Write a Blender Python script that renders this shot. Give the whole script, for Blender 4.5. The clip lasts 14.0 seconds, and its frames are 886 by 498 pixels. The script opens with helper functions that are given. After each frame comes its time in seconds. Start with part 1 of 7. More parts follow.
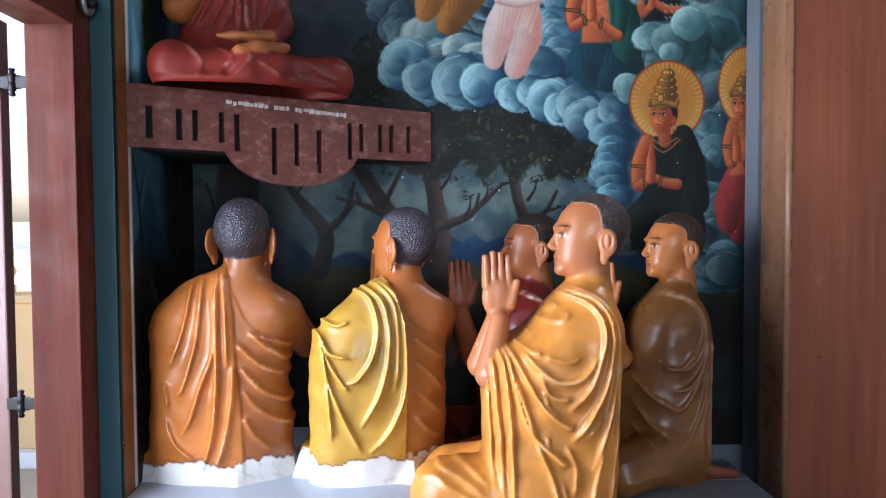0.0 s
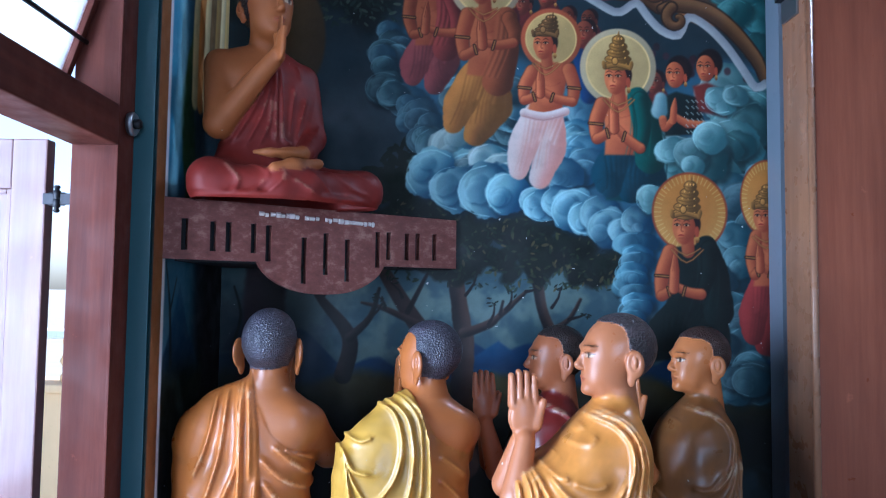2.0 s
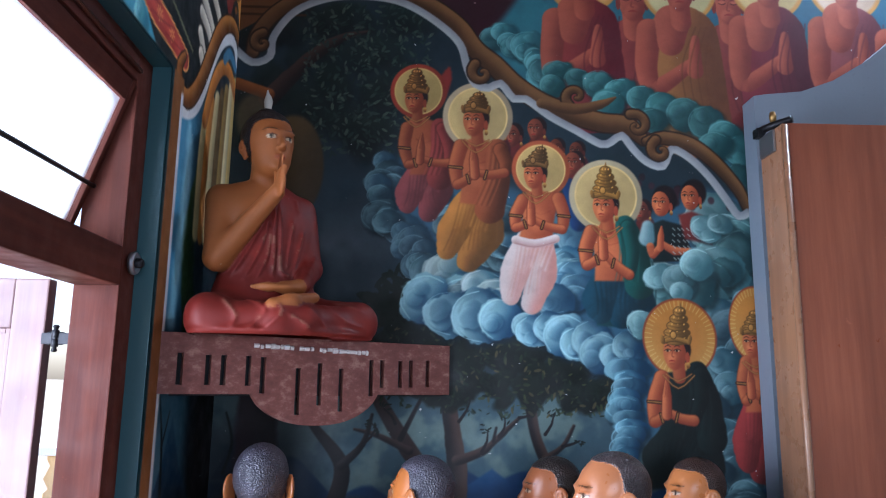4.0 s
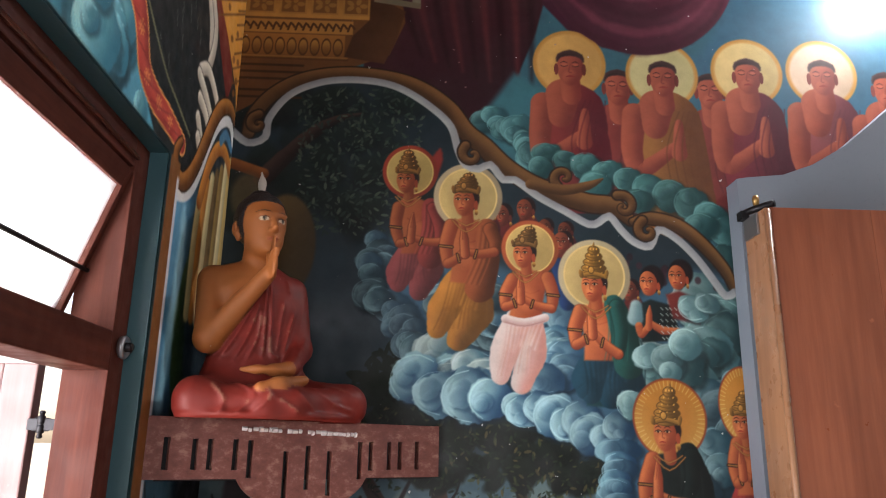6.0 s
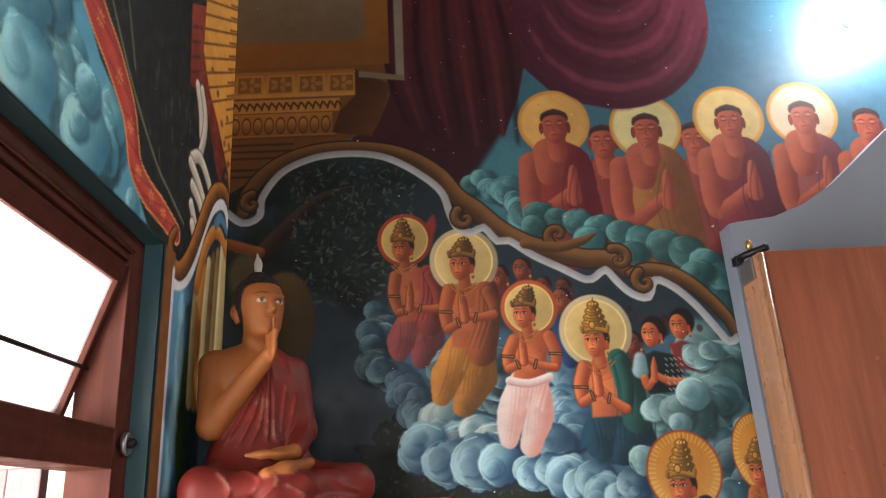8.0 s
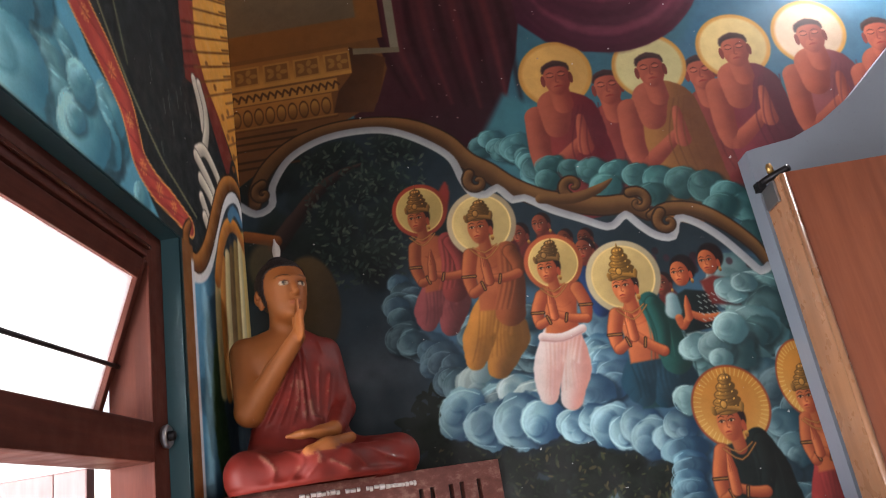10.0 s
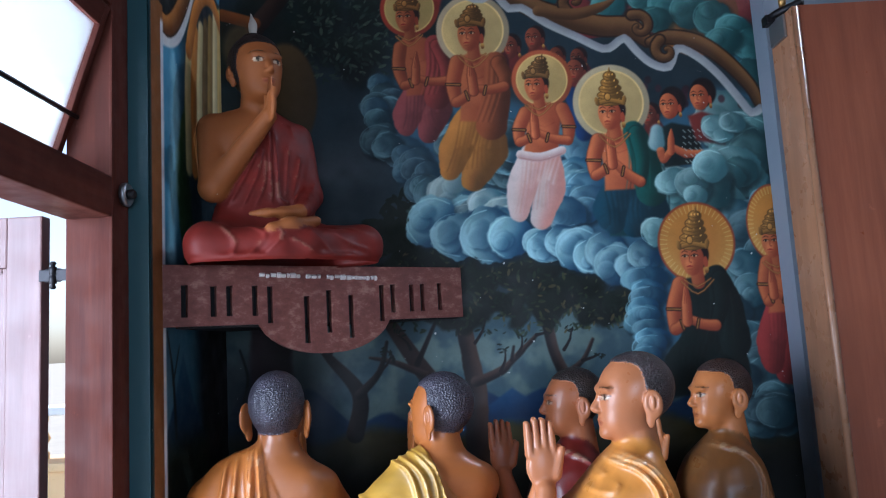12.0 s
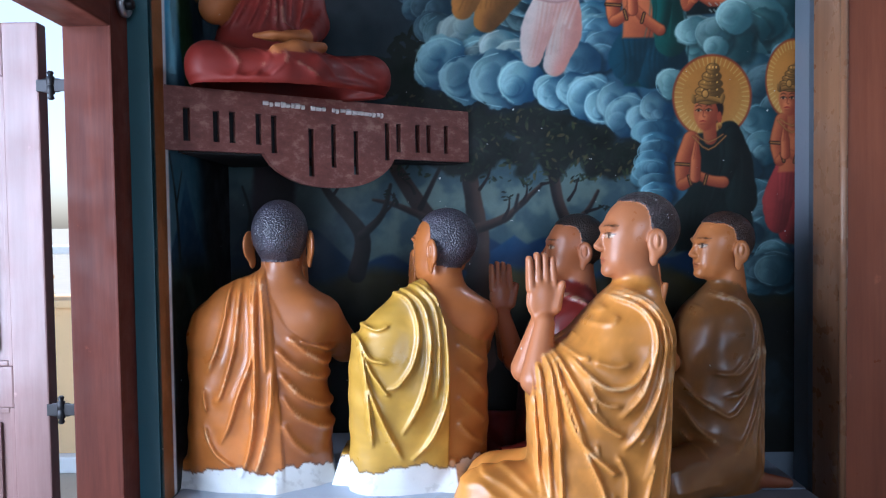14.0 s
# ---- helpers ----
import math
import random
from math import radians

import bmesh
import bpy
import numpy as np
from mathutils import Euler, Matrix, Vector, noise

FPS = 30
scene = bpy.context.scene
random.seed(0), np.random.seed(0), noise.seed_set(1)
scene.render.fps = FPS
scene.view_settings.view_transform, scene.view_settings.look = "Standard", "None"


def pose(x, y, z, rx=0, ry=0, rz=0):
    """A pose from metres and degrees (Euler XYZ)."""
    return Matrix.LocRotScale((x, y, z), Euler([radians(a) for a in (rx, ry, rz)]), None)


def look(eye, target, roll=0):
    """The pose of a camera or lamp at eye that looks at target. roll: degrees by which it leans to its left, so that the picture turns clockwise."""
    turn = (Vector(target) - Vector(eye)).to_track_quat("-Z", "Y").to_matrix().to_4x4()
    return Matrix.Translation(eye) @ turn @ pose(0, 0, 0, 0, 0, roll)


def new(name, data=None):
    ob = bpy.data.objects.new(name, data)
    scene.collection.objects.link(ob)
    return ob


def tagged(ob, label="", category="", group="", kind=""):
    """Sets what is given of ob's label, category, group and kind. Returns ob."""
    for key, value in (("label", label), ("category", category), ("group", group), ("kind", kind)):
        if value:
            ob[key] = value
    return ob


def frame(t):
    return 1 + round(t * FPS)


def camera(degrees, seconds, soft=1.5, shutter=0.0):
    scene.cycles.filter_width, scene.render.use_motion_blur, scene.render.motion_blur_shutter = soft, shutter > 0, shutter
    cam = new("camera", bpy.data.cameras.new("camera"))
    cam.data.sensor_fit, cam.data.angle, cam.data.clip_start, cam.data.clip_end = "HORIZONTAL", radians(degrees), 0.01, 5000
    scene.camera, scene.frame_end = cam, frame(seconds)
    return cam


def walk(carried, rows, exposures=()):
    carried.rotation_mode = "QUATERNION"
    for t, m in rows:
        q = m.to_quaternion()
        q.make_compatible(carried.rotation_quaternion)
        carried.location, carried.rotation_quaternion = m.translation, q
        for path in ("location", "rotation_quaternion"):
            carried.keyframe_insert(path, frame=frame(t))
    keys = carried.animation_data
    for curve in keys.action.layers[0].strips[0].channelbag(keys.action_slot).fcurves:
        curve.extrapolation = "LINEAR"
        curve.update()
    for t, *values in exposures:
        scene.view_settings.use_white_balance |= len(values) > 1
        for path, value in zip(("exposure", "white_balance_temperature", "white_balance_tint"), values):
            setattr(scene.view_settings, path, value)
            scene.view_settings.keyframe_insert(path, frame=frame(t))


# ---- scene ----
cam = camera(62.0, 14.0, soft=1.1)
PATH = [
    (0, (-0.095, -0.245, 1.095), (-0.017, 1.752, 1.014), -0.3),
    (0.5, (-0.098, -0.249, 1.117), (-0.031, 1.75, 1.075), -0.2),
    (1, (-0.108, -0.246, 1.146), (-0.048, 1.753, 1.158), 0.3),
    (1.5, (-0.121, -0.268, 1.173), (-0.071, 1.73, 1.238), 0.3),
    (2, (-0.127, -0.263, 1.204), (-0.091, 1.733, 1.325), 0.7),
    (2.5, (-0.132, -0.275, 1.238), (-0.086, 1.717, 1.412), 0.8),
    (3, (-0.128, -0.285, 1.272), (-0.075, 1.7, 1.51), 0.5),
    (3.5, (-0.132, -0.304, 1.298), (-0.078, 1.673, 1.596), 0.4),
    (4, (-0.135, -0.315, 1.326), (-0.081, 1.652, 1.687), 0.8),
    (4.2, (-0.136, -0.32, 1.331), (-0.073, 1.64, 1.724), 0.6),
    (6.5, (-0.122, -0.36, 1.399), (-0.051, 1.562, 1.948), 1.0),
    (7, (-0.114, -0.368, 1.412), (-0.038, 1.543, 1.996), 0.3),
    (7.5, (-0.111, -0.378, 1.426), (-0.041, 1.523, 2.046), -0.9),
    (7.7, (-0.106, -0.382, 1.437), (-0.039, 1.512, 2.076), -1.7),
    (9.8, (-0.094, -0.333, 1.352), (-0.089, 1.546, 2.037), -9.8),
    (10, (-0.099, -0.323, 1.357), (-0.099, 1.573, 1.993), -9.7),
    (10.5, (-0.088, -0.313, 1.346), (-0.096, 1.611, 1.89), -8.4),
    (11, (-0.068, -0.291, 1.299), (-0.086, 1.661, 1.732), -6.9),
    (11.5, (-0.098, -0.259, 1.248), (-0.1, 1.712, 1.587), -4.7),
    (12, (-0.105, -0.228, 1.214), (-0.094, 1.757, 1.46), -3.3),
    (12.5, (-0.119, -0.23, 1.179), (-0.113, 1.762, 1.356), -2.4),
    (13, (-0.118, -0.223, 1.147), (-0.1, 1.775, 1.245), -2.3),
    (13.5, (-0.111, -0.217, 1.12), (-0.097, 1.783, 1.141), -1.6),
    (14, (-0.13, -0.193, 1.089), (-0.127, 1.805, 1.018), -0.8),
]
EXPOSURES = [(0.0, 0.78, 5700, 13), (0.5, 0.75, 5400, 12), (1.5, 0.78, 4850, 12), (2.0, 0.76, 4600, 10), (3.0, 0.68, 4600, 12), (4.2, 0.9, 5500, 15), (6.3, 1.05, 6900, 18), (7.7, 1.15, 7100, 19), (10.0, 1.05, 6800, 20), (11.0, 0.75, 6400, 16), (11.5, 0.62, 6100, 14), (12.0, 0.5, 5200, 12), (12.5, 0.45, 4600, 11), (13.5, 0.38, 4650, 10), (14.0, 0.5, 5100, 11)]
walk(cam, [(t, look(eye, target, roll)) for t, eye, target, roll in PATH], EXPOSURES)

# ---- light ----
world = bpy.data.worlds.new("sky")
scene.world = world
world.use_nodes = True
wn, wl = world.node_tree.nodes, world.node_tree.links
sky = wn.new("ShaderNodeTexSky")
sky.sky_type, sky.sun_disc = "NISHITA", False
sky.dust_density, sky.ozone_density = 2.5, 0.4
sky.sun_elevation, sky.sun_rotation = radians(62), radians(-22)
wl.new(sky.outputs[0], wn["Background"].inputs[0])
wn["Background"].inputs[1].default_value = 0.15

sun = new("sun", bpy.data.lights.new("sun", "SUN"))
sun.data.energy, sun.data.angle, sun.data.color = 4.0, radians(0.6), (1.0, 0.95, 0.86)
sun.matrix_world = look((-1.2, 3, 6), (0, 0, 0))


def opening_light(name, m, wide, high, watts, colour):
    """Sky light that comes in through an opening."""
    lamp = new(name, bpy.data.lights.new(name, "AREA"))
    lamp.data.shape, lamp.data.size, lamp.data.size_y = "RECTANGLE", wide, high
    lamp.data.energy, lamp.data.color = watts, colour
    lamp.matrix_world = m
    return lamp


opening_light("window_daylight", look((-1.85, 0.55, 1.25), (0.4, 1.7, 1.2)), 1.3, 1.6, 68, (0.93, 0.97, 1.0))
opening_light("doorway_daylight", look((0.5, -2.85, 1.35), (0.2, 1.5, 1.6)), 1.5, 2.0, 28, (0.90, 0.95, 1.0))

# ---- materials ----
def ramp(c):
    """Linear colour from 0 to 255 display values."""
    return tuple((v / 255 / 12.92 if v / 255 <= 0.04045 else ((v / 255 + 0.055) / 1.055) ** 2.4) for v in c)


class Shade:
    """A node material built up step by step."""

    def __init__(self, name, rough=0.5, metal=0.0, coat=0.0):
        self.m = bpy.data.materials.new(name)
        self.m.use_nodes = True
        self.t = self.m.node_tree
        self.b = self.t.nodes["Principled BSDF"]
        self.b.inputs["Roughness"].default_value = rough
        self.b.inputs["Metallic"].default_value = metal
        self.b.inputs["Coat Weight"].default_value = coat
        self.b.inputs["Coat Roughness"].default_value = 0.12

    def node(self, kind, **inputs):
        n = self.t.nodes.new(kind)
        for k, v in inputs.items():
            n.inputs[k.replace("_", " ")].default_value = v
        return n

    def link(self, a, b):
        self.t.links.new(a, b)

    def coords(self, scale=(1, 1, 1), generated=False):
        c = self.node("ShaderNodeTexCoord")
        mp = self.node("ShaderNodeMapping")
        mp.inputs["Scale"].default_value = scale
        self.link(c.outputs["Object"], mp.inputs["Vector"])
        return mp.outputs["Vector"]

    def noise(self, size, detail=4.0, stretch=(1, 1, 1), rough=0.55):
        n = self.node("ShaderNodeTexNoise", Scale=size, Detail=detail, Roughness=rough)
        self.link(self.coords(stretch), n.inputs["Vector"])
        return n.outputs["Fac"]

    def steps(self, fac, *stops):
        r = self.node("ShaderNodeValToRGB")
        e = r.color_ramp.elements
        while len(e) < len(stops):
            e.new(0.5)
        for el, (at, col) in zip(e, stops):
            el.position, el.color = at, (*col, 1)
        self.link(fac, r.inputs["Fac"])
        return r.outputs["Color"]

    def mix(self, fac, a, b, how="MIX"):
        n = self.t.nodes.new("ShaderNodeMix")
        n.data_type, n.blend_type = "RGBA", how
        for value, socket in ((fac, n.inputs[0]), (a, n.inputs[6]), (b, n.inputs[7])):
            if isinstance(value, (int, float)):
                socket.default_value = value
            elif isinstance(value, tuple):
                socket.default_value = (*value, 1)
            else:
                self.link(value, socket)
        return n.outputs[2]

    def base(self, colour):
        self.link(colour, self.b.inputs["Base Color"])

    def bump(self, height, strength=0.3, distance=0.004):
        n = self.node("ShaderNodeBump", Strength=strength, Distance=distance)
        self.link(height, n.inputs["Height"])
        self.link(n.outputs["Normal"], self.b.inputs["Normal"])
        return n


def wood(name, dark, light, rough=0.32, along="z", coat=0.25):
    s = Shade(name, rough, 0, coat)
    stretch = {"z": (9, 9, 0.7), "y": (9, 0.7, 9), "x": (0.7, 9, 9)}[along]
    grain = s.noise(3.0, 8, stretch, 0.65)
    broad = s.noise(1.6, 3, stretch)
    wear = s.noise(14, 6)
    c = s.steps(grain, (0.3, dark), (0.7, light))
    c = s.mix(s.steps(broad, (0.35, (0, 0, 0)), (0.7, (0.6, 0.6, 0.6))), c, tuple(v * 0.6 for v in dark))
    c = s.mix(s.steps(wear, (0.70, (0, 0, 0)), (0.76, (0.35, 0.35, 0.35))), c, tuple(min(1, v * 2.2) for v in light))
    s.base(c)
    s.link(s.steps(wear, (0.3, (rough * 0.8,) * 3), (0.8, (min(1, rough * 1.5),) * 3)), s.b.inputs["Roughness"])
    s.bump(grain, 0.18, 0.003)
    return s.m


def plaster(name, colour, rough=0.6, blotch=0.25):
    s = Shade(name, rough)
    c = s.mix(s.steps(s.noise(2.2, 5), (0.3, (0, 0, 0)), (0.75, (blotch,) * 3)), colour, tuple(v * 0.55 for v in colour))
    c = s.mix(s.steps(s.noise(60, 3), (0.62, (0, 0, 0)), (0.7, (0.3,) * 3)), c, tuple(v * 0.7 for v in colour))
    s.base(c)
    s.bump(s.noise(45, 5), 0.15, 0.003)
    return s.m


def painted(name, rough=0.38, coat=0.15, chips=0.0, grain=0.12):
    """Oil or enamel paint whose colours lie in the surface's own paint layer."""
    s = Shade(name, rough, 0, coat)
    a = s.t.nodes.new("ShaderNodeAttribute")
    a.attribute_name = "paint"
    c = a.outputs["Color"]
    c = s.mix(s.steps(s.noise(5, 5), (0.35, (0, 0, 0)), (0.75, (0.22,) * 3)), c, (0.02, 0.018, 0.015))
    c = s.mix(s.steps(s.noise(70, 5, rough=0.75), (0.42, (0, 0, 0)), (0.62, (grain,) * 3)), c, (0.30, 0.28, 0.26), "SOFT_LIGHT")
    c = s.mix(s.steps(s.noise(190, 3, rough=0.7), (0.36, (grain * 0.6,) * 3), (0.55, (0, 0, 0))), c, (0.02, 0.02, 0.02))
    if chips:
        c = s.mix(s.steps(s.noise(48, 2), (chips, (0, 0, 0)), (chips + 0.01, (0.8,) * 3)), c, (0.6, 0.6, 0.58))
    s.base(c)
    s.link(s.steps(s.noise(12, 4), (0.3, (rough * 0.7,) * 3), (0.75, (rough * 1.4,) * 3)), s.b.inputs["Roughness"])
    return s, a


WOOD_RED = wood("red_brown_varnish", (0.060, 0.014, 0.009), (0.125, 0.034, 0.020), 0.55, "z", 0.0)
WOOD_BEAM = wood("red_brown_varnish_beam", (0.052, 0.014, 0.010), (0.12, 0.034, 0.022), 0.48, "y", 0.0)
for varnish in (WOOD_RED, WOOD_BEAM):
    varnish.node_tree.nodes["Principled BSDF"].inputs["Specular IOR Level"].default_value = 0.14
WOOD_GLOSS = wood("polished_red_brown_bead", (0.06, 0.016, 0.010), (0.13, 0.04, 0.025), 0.12, "y", 0.6)
WOOD_DOOR = wood("orange_brown_door_varnish", (0.25, 0.066, 0.030), (0.37, 0.112, 0.052), 0.34)
WOOD_DOOR_EDGE = wood("orange_brown_edge_varnish", (0.30, 0.14, 0.07), (0.44, 0.22, 0.115), 0.28)
SHUTTER = wood("pinkish_worn_shutter_paint", (0.12, 0.058, 0.052), (0.20, 0.105, 0.095), 0.5)
TEAL = plaster("dark_teal_wall_paint", (0.040, 0.105, 0.120), 0.42)
GREY_BLUE = plaster("grey_blue_wall_paint", (0.20, 0.235, 0.28), 0.5)
PLATFORM = plaster("light_grey_blue_platform_paint", (0.40, 0.45, 0.53), 0.42, 0.2)
BLOCK = plaster("slate_grey_block_paint", (0.20, 0.23, 0.28), 0.5)
CREAM = plaster("cream_yellow_limewash", (0.75, 0.52, 0.27), 0.8)
WHITEWASH = plaster("white_limewash", (0.8, 0.8, 0.78), 0.8, 0.1)
ROOM = plaster("pale_room_wall_paint", (0.45, 0.44, 0.40), 0.7)
CEILING = plaster("dull_red_ceiling_paint", (0.22, 0.09, 0.08), 0.7)
FLOOR = plaster("grey_cement_floor", (0.20, 0.19, 0.18), 0.5)
EARTH = plaster("pale_sandy_ground", (0.42, 0.36, 0.27), 0.9)
IRON = Shade("blackened_iron", 0.45, 0.8).m
IRON.node_tree.nodes["Principled BSDF"].inputs["Base Color"].default_value = (0.025, 0.024, 0.026, 1)
STEEL = Shade("dull_steel", 0.35, 0.9).m
STEEL.node_tree.nodes["Principled BSDF"].inputs["Base Color"].default_value = (0.35, 0.36, 0.38, 1)
BRASS = Shade("old_brass", 0.4, 0.9).m
BRASS.node_tree.nodes["Principled BSDF"].inputs["Base Color"].default_value = (0.45, 0.28, 0.1, 1)
PALE_PAINT = plaster("white_lettering_paint", (0.66, 0.60, 0.58), 0.6)
SLOT_SHADE = plaster("black_slot_shade", (0.008, 0.008, 0.009), 0.8)

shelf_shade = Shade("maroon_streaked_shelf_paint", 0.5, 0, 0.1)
streaks = shelf_shade.noise(7, 7, (3, 3, 5), 0.75)
blots = shelf_shade.noise(9, 4)
tone = shelf_shade.steps(streaks, (0.32, (0.12, 0.034, 0.026)), (0.52, (0.18, 0.060, 0.046)), (0.66, (0.32, 0.17, 0.13)))
shelf_shade.base(shelf_shade.mix(shelf_shade.steps(blots, (0.4, (0, 0, 0)), (0.8, (0.5,) * 3)), tone, (0.10, 0.032, 0.03)))
shelf_shade.bump(shelf_shade.noise(60, 5), 0.25, 0.003)
SHELF = shelf_shade.m

frost = Shade("frosted_white_glass", 0.5)
frost.b.inputs["Base Color"].default_value = (0.9, 0.92, 0.92, 1)
frost.b.inputs["Transmission Weight"].default_value = 0.55
frost.b.inputs["Roughness"].default_value = 0.6
GLASS = frost.m

bulb_shade = Shade("glowing_bulb_glass", 0.4)
bulb_shade.b.inputs["Emission Color"].default_value = (0.93, 0.97, 1.0, 1)
bulb_shade.b.inputs["Emission Strength"].default_value = 380.0
BULB = bulb_shade.m

mural_shade, _ = painted("oil_painted_wall", 0.55, 0.02, 0.775)
mural_shade.bump(mural_shade.noise(130, 4, (1, 1, 1), 0.7), 0.12, 0.002)
mural_shade.b.inputs["Specular IOR Level"].default_value = 0.25
MURAL = mural_shade.m

statue_shade, statue_paint = painted("glossy_enamel_on_plaster", 0.38, 0.12, 0.79, 0.03)
curl = statue_shade.node("ShaderNodeTexVoronoi", Scale=190.0)
statue_shade.link(statue_shade.coords(), curl.inputs["Vector"])
lift = statue_shade.node("ShaderNodeMath")
lift.operation = "MULTIPLY"
statue_shade.link(curl.outputs["Distance"], lift.inputs[0])
statue_shade.link(statue_paint.outputs["Alpha"], lift.inputs[1])
fine = statue_shade.node("ShaderNodeMath")
fine.operation = "MULTIPLY_ADD"
fine.inputs[1].default_value = 0.018
statue_shade.link(statue_shade.noise(55, 4), fine.inputs[0])
statue_shade.link(lift.outputs[0], fine.inputs[2])
statue_shade.bump(fine.outputs[0], 0.55, 0.008)
STATUE = statue_shade.m
SATIN = STATUE.copy()
SATIN.name = "satin_paint_on_plaster"
for wire in list(SATIN.node_tree.nodes["Principled BSDF"].inputs["Roughness"].links):
    SATIN.node_tree.links.remove(wire)
SATIN.node_tree.nodes["Principled BSDF"].inputs["Roughness"].default_value = 0.58
SATIN.node_tree.nodes["Principled BSDF"].inputs["Coat Weight"].default_value = 0.03
SATIN.node_tree.nodes["Principled BSDF"].inputs["Specular IOR Level"].default_value = 0.3


# ---- building helpers ----
def mesh_of(bm, name, smooth=False):
    bmesh.ops.recalc_face_normals(bm, faces=bm.faces)
    data = bpy.data.meshes.new(name)
    bm.to_mesh(data)
    bm.free()
    for p in data.polygons:
        p.use_smooth = smooth
    return data


def part(name, bm, material, parent=None, label="", smooth=False):
    ob = new(name, mesh_of(bm, name, smooth))
    ob.data.materials.append(material)
    if parent:
        ob.parent = parent
    return tagged(ob, label)


def thing(name, label, category, at=(0, 0, 0), kind="", group=""):
    ob = new(name)
    ob.matrix_world = Matrix.Translation(at)
    return tagged(ob, label, category, group, kind)


def block(lo, hi, bevel=0.004, bm=None):
    """A box between two corners, its edges slightly rounded."""
    bm = bm or bmesh.new()
    made = bmesh.ops.create_cube(bm, size=1)["verts"]
    for v in made:
        v.co = Vector([lo[i] + (hi[i] - lo[i]) * (v.co[i] + 0.5) for i in range(3)])
    if bevel:
        edges = list({e for v in made for e in v.link_edges})
        bmesh.ops.bevel(bm, geom=edges, offset=bevel, segments=2, affect="EDGES", profile=0.6)
    return bm


def slab(outline, a, b, to3d, bevel=0.0):
    """A plate with a polygon outline, between depths a and b."""
    bm = bmesh.new()
    front = [bm.verts.new(to3d(u, v, a)) for u, v in outline]
    back = [bm.verts.new(to3d(u, v, b)) for u, v in outline]
    bm.faces.new(front)
    bm.faces.new(back[::-1])
    n = len(outline)
    for i in range(n):
        bm.faces.new((front[i], back[i], back[(i + 1) % n], front[(i + 1) % n]))
    bmesh.ops.triangulate(bm, faces=[f for f in bm.faces if len(f.verts) > 4])
    return bm


def rod(points, radius, sides=10, bm=None, cap=True):
    """A round bar along a line of points."""
    bm = bm or bmesh.new()
    pts = [Vector(p) for p in points]
    rings = []
    for i, p in enumerate(pts):
        d = (pts[min(i + 1, len(pts) - 1)] - pts[max(i - 1, 0)]).normalized()
        side = d.orthogonal().normalized()
        if rings:
            side = (rings_side - d * rings_side.dot(d)).normalized()
        rings_side = side
        up = d.cross(side)
        r = radius[i] if isinstance(radius, (list, tuple)) else radius
        rings.append([bm.verts.new(p + r * (side * math.cos(2 * math.pi * k / sides) + up * math.sin(2 * math.pi * k / sides))) for k in range(sides)])
    for a, b in zip(rings, rings[1:]):
        for k in range(sides):
            bm.faces.new((a[k], a[(k + 1) % sides], b[(k + 1) % sides], b[k]))
    if cap:
        bm.faces.new(rings[0][::-1])
        bm.faces.new(rings[-1])
    return bm


def lathe(profile, at=(0, 0, 0), sides=24, bm=None):
    """A turned shape from (radius, height) pairs."""
    bm = bm or bmesh.new()
    rings = [[bm.verts.new((at[0] + r * math.cos(2 * math.pi * k / sides), at[1] + r * math.sin(2 * math.pi * k / sides), at[2] + z)) for k in range(sides)] for r, z in profile]
    for a, b in zip(rings, rings[1:]):
        for k in range(sides):
            bm.faces.new((a[k], a[(k + 1) % sides], b[(k + 1) % sides], b[k]))
    bm.faces.new(rings[0][::-1])
    bm.faces.new(rings[-1])
    return bm


# ---- the shell of the hall ----
WALL_X, WALL_Y = -0.845, 2.30          # inner faces of the window wall and of the mural wall
FRAME_X = -0.90                        # room side of the window frame
OPEN_Y, OPEN_Z = 1.65, 2.19            # far edge and head of the window opening
NEAR_Y = 0.30                          # near edge of the window opening

ground = part("ground", block((-1500, -1500, -0.4), (1500, 1500, -0.1), 0), EARTH)
tagged(ground, "pale sandy ground outside the hall", "ground", kind="structure")
floor = part("floor", block((-1.05, -3.2, -0.1), (2.7, 2.6, 0.0), 0), FLOOR)
tagged(floor, "grey cement floor of the hall", "floor", kind="structure")
ceiling = part("ceiling", block((-1.05, -3.2, 3.9), (2.7, 2.6, 4.05), 0), CEILING)
tagged(ceiling, "dull red painted ceiling", "ceiling", kind="structure")
wall_north = part("wall_north", block((-1.05, WALL_Y + 0.004, 0), (2.7, 2.6, 3.9), 0), GREY_BLUE)
tagged(wall_north, "plastered end wall that carries the painting", "wall", kind="structure")
wall_east = part("wall_east", block((2.5, -3.0, 0), (2.7, WALL_Y, 3.9), 0), ROOM)
tagged(wall_east, "pale plastered side wall", "wall", kind="structure")


def wall_with_hole(name, lo, hi, axis, h0, h1, z0, z1, material, label):
    """A thick wall with one rectangular opening right through it."""
    bm = bmesh.new()
    for a0, a1, b0, b1 in ((lo[axis], h0, lo[2], hi[2]), (h1, hi[axis], lo[2], hi[2]), (h0, h1, z1, hi[2]), (h0, h1, lo[2], z0)):
        if a1 - a0 > 1e-4 and b1 - b0 > 1e-4:
            p, q = list(lo), list(hi)
            p[axis], q[axis], p[2], q[2] = a0, a1, b0, b1
            block(p, q, 0, bm)
    return tagged(part(name, bm, material), label, "wall", kind="structure")


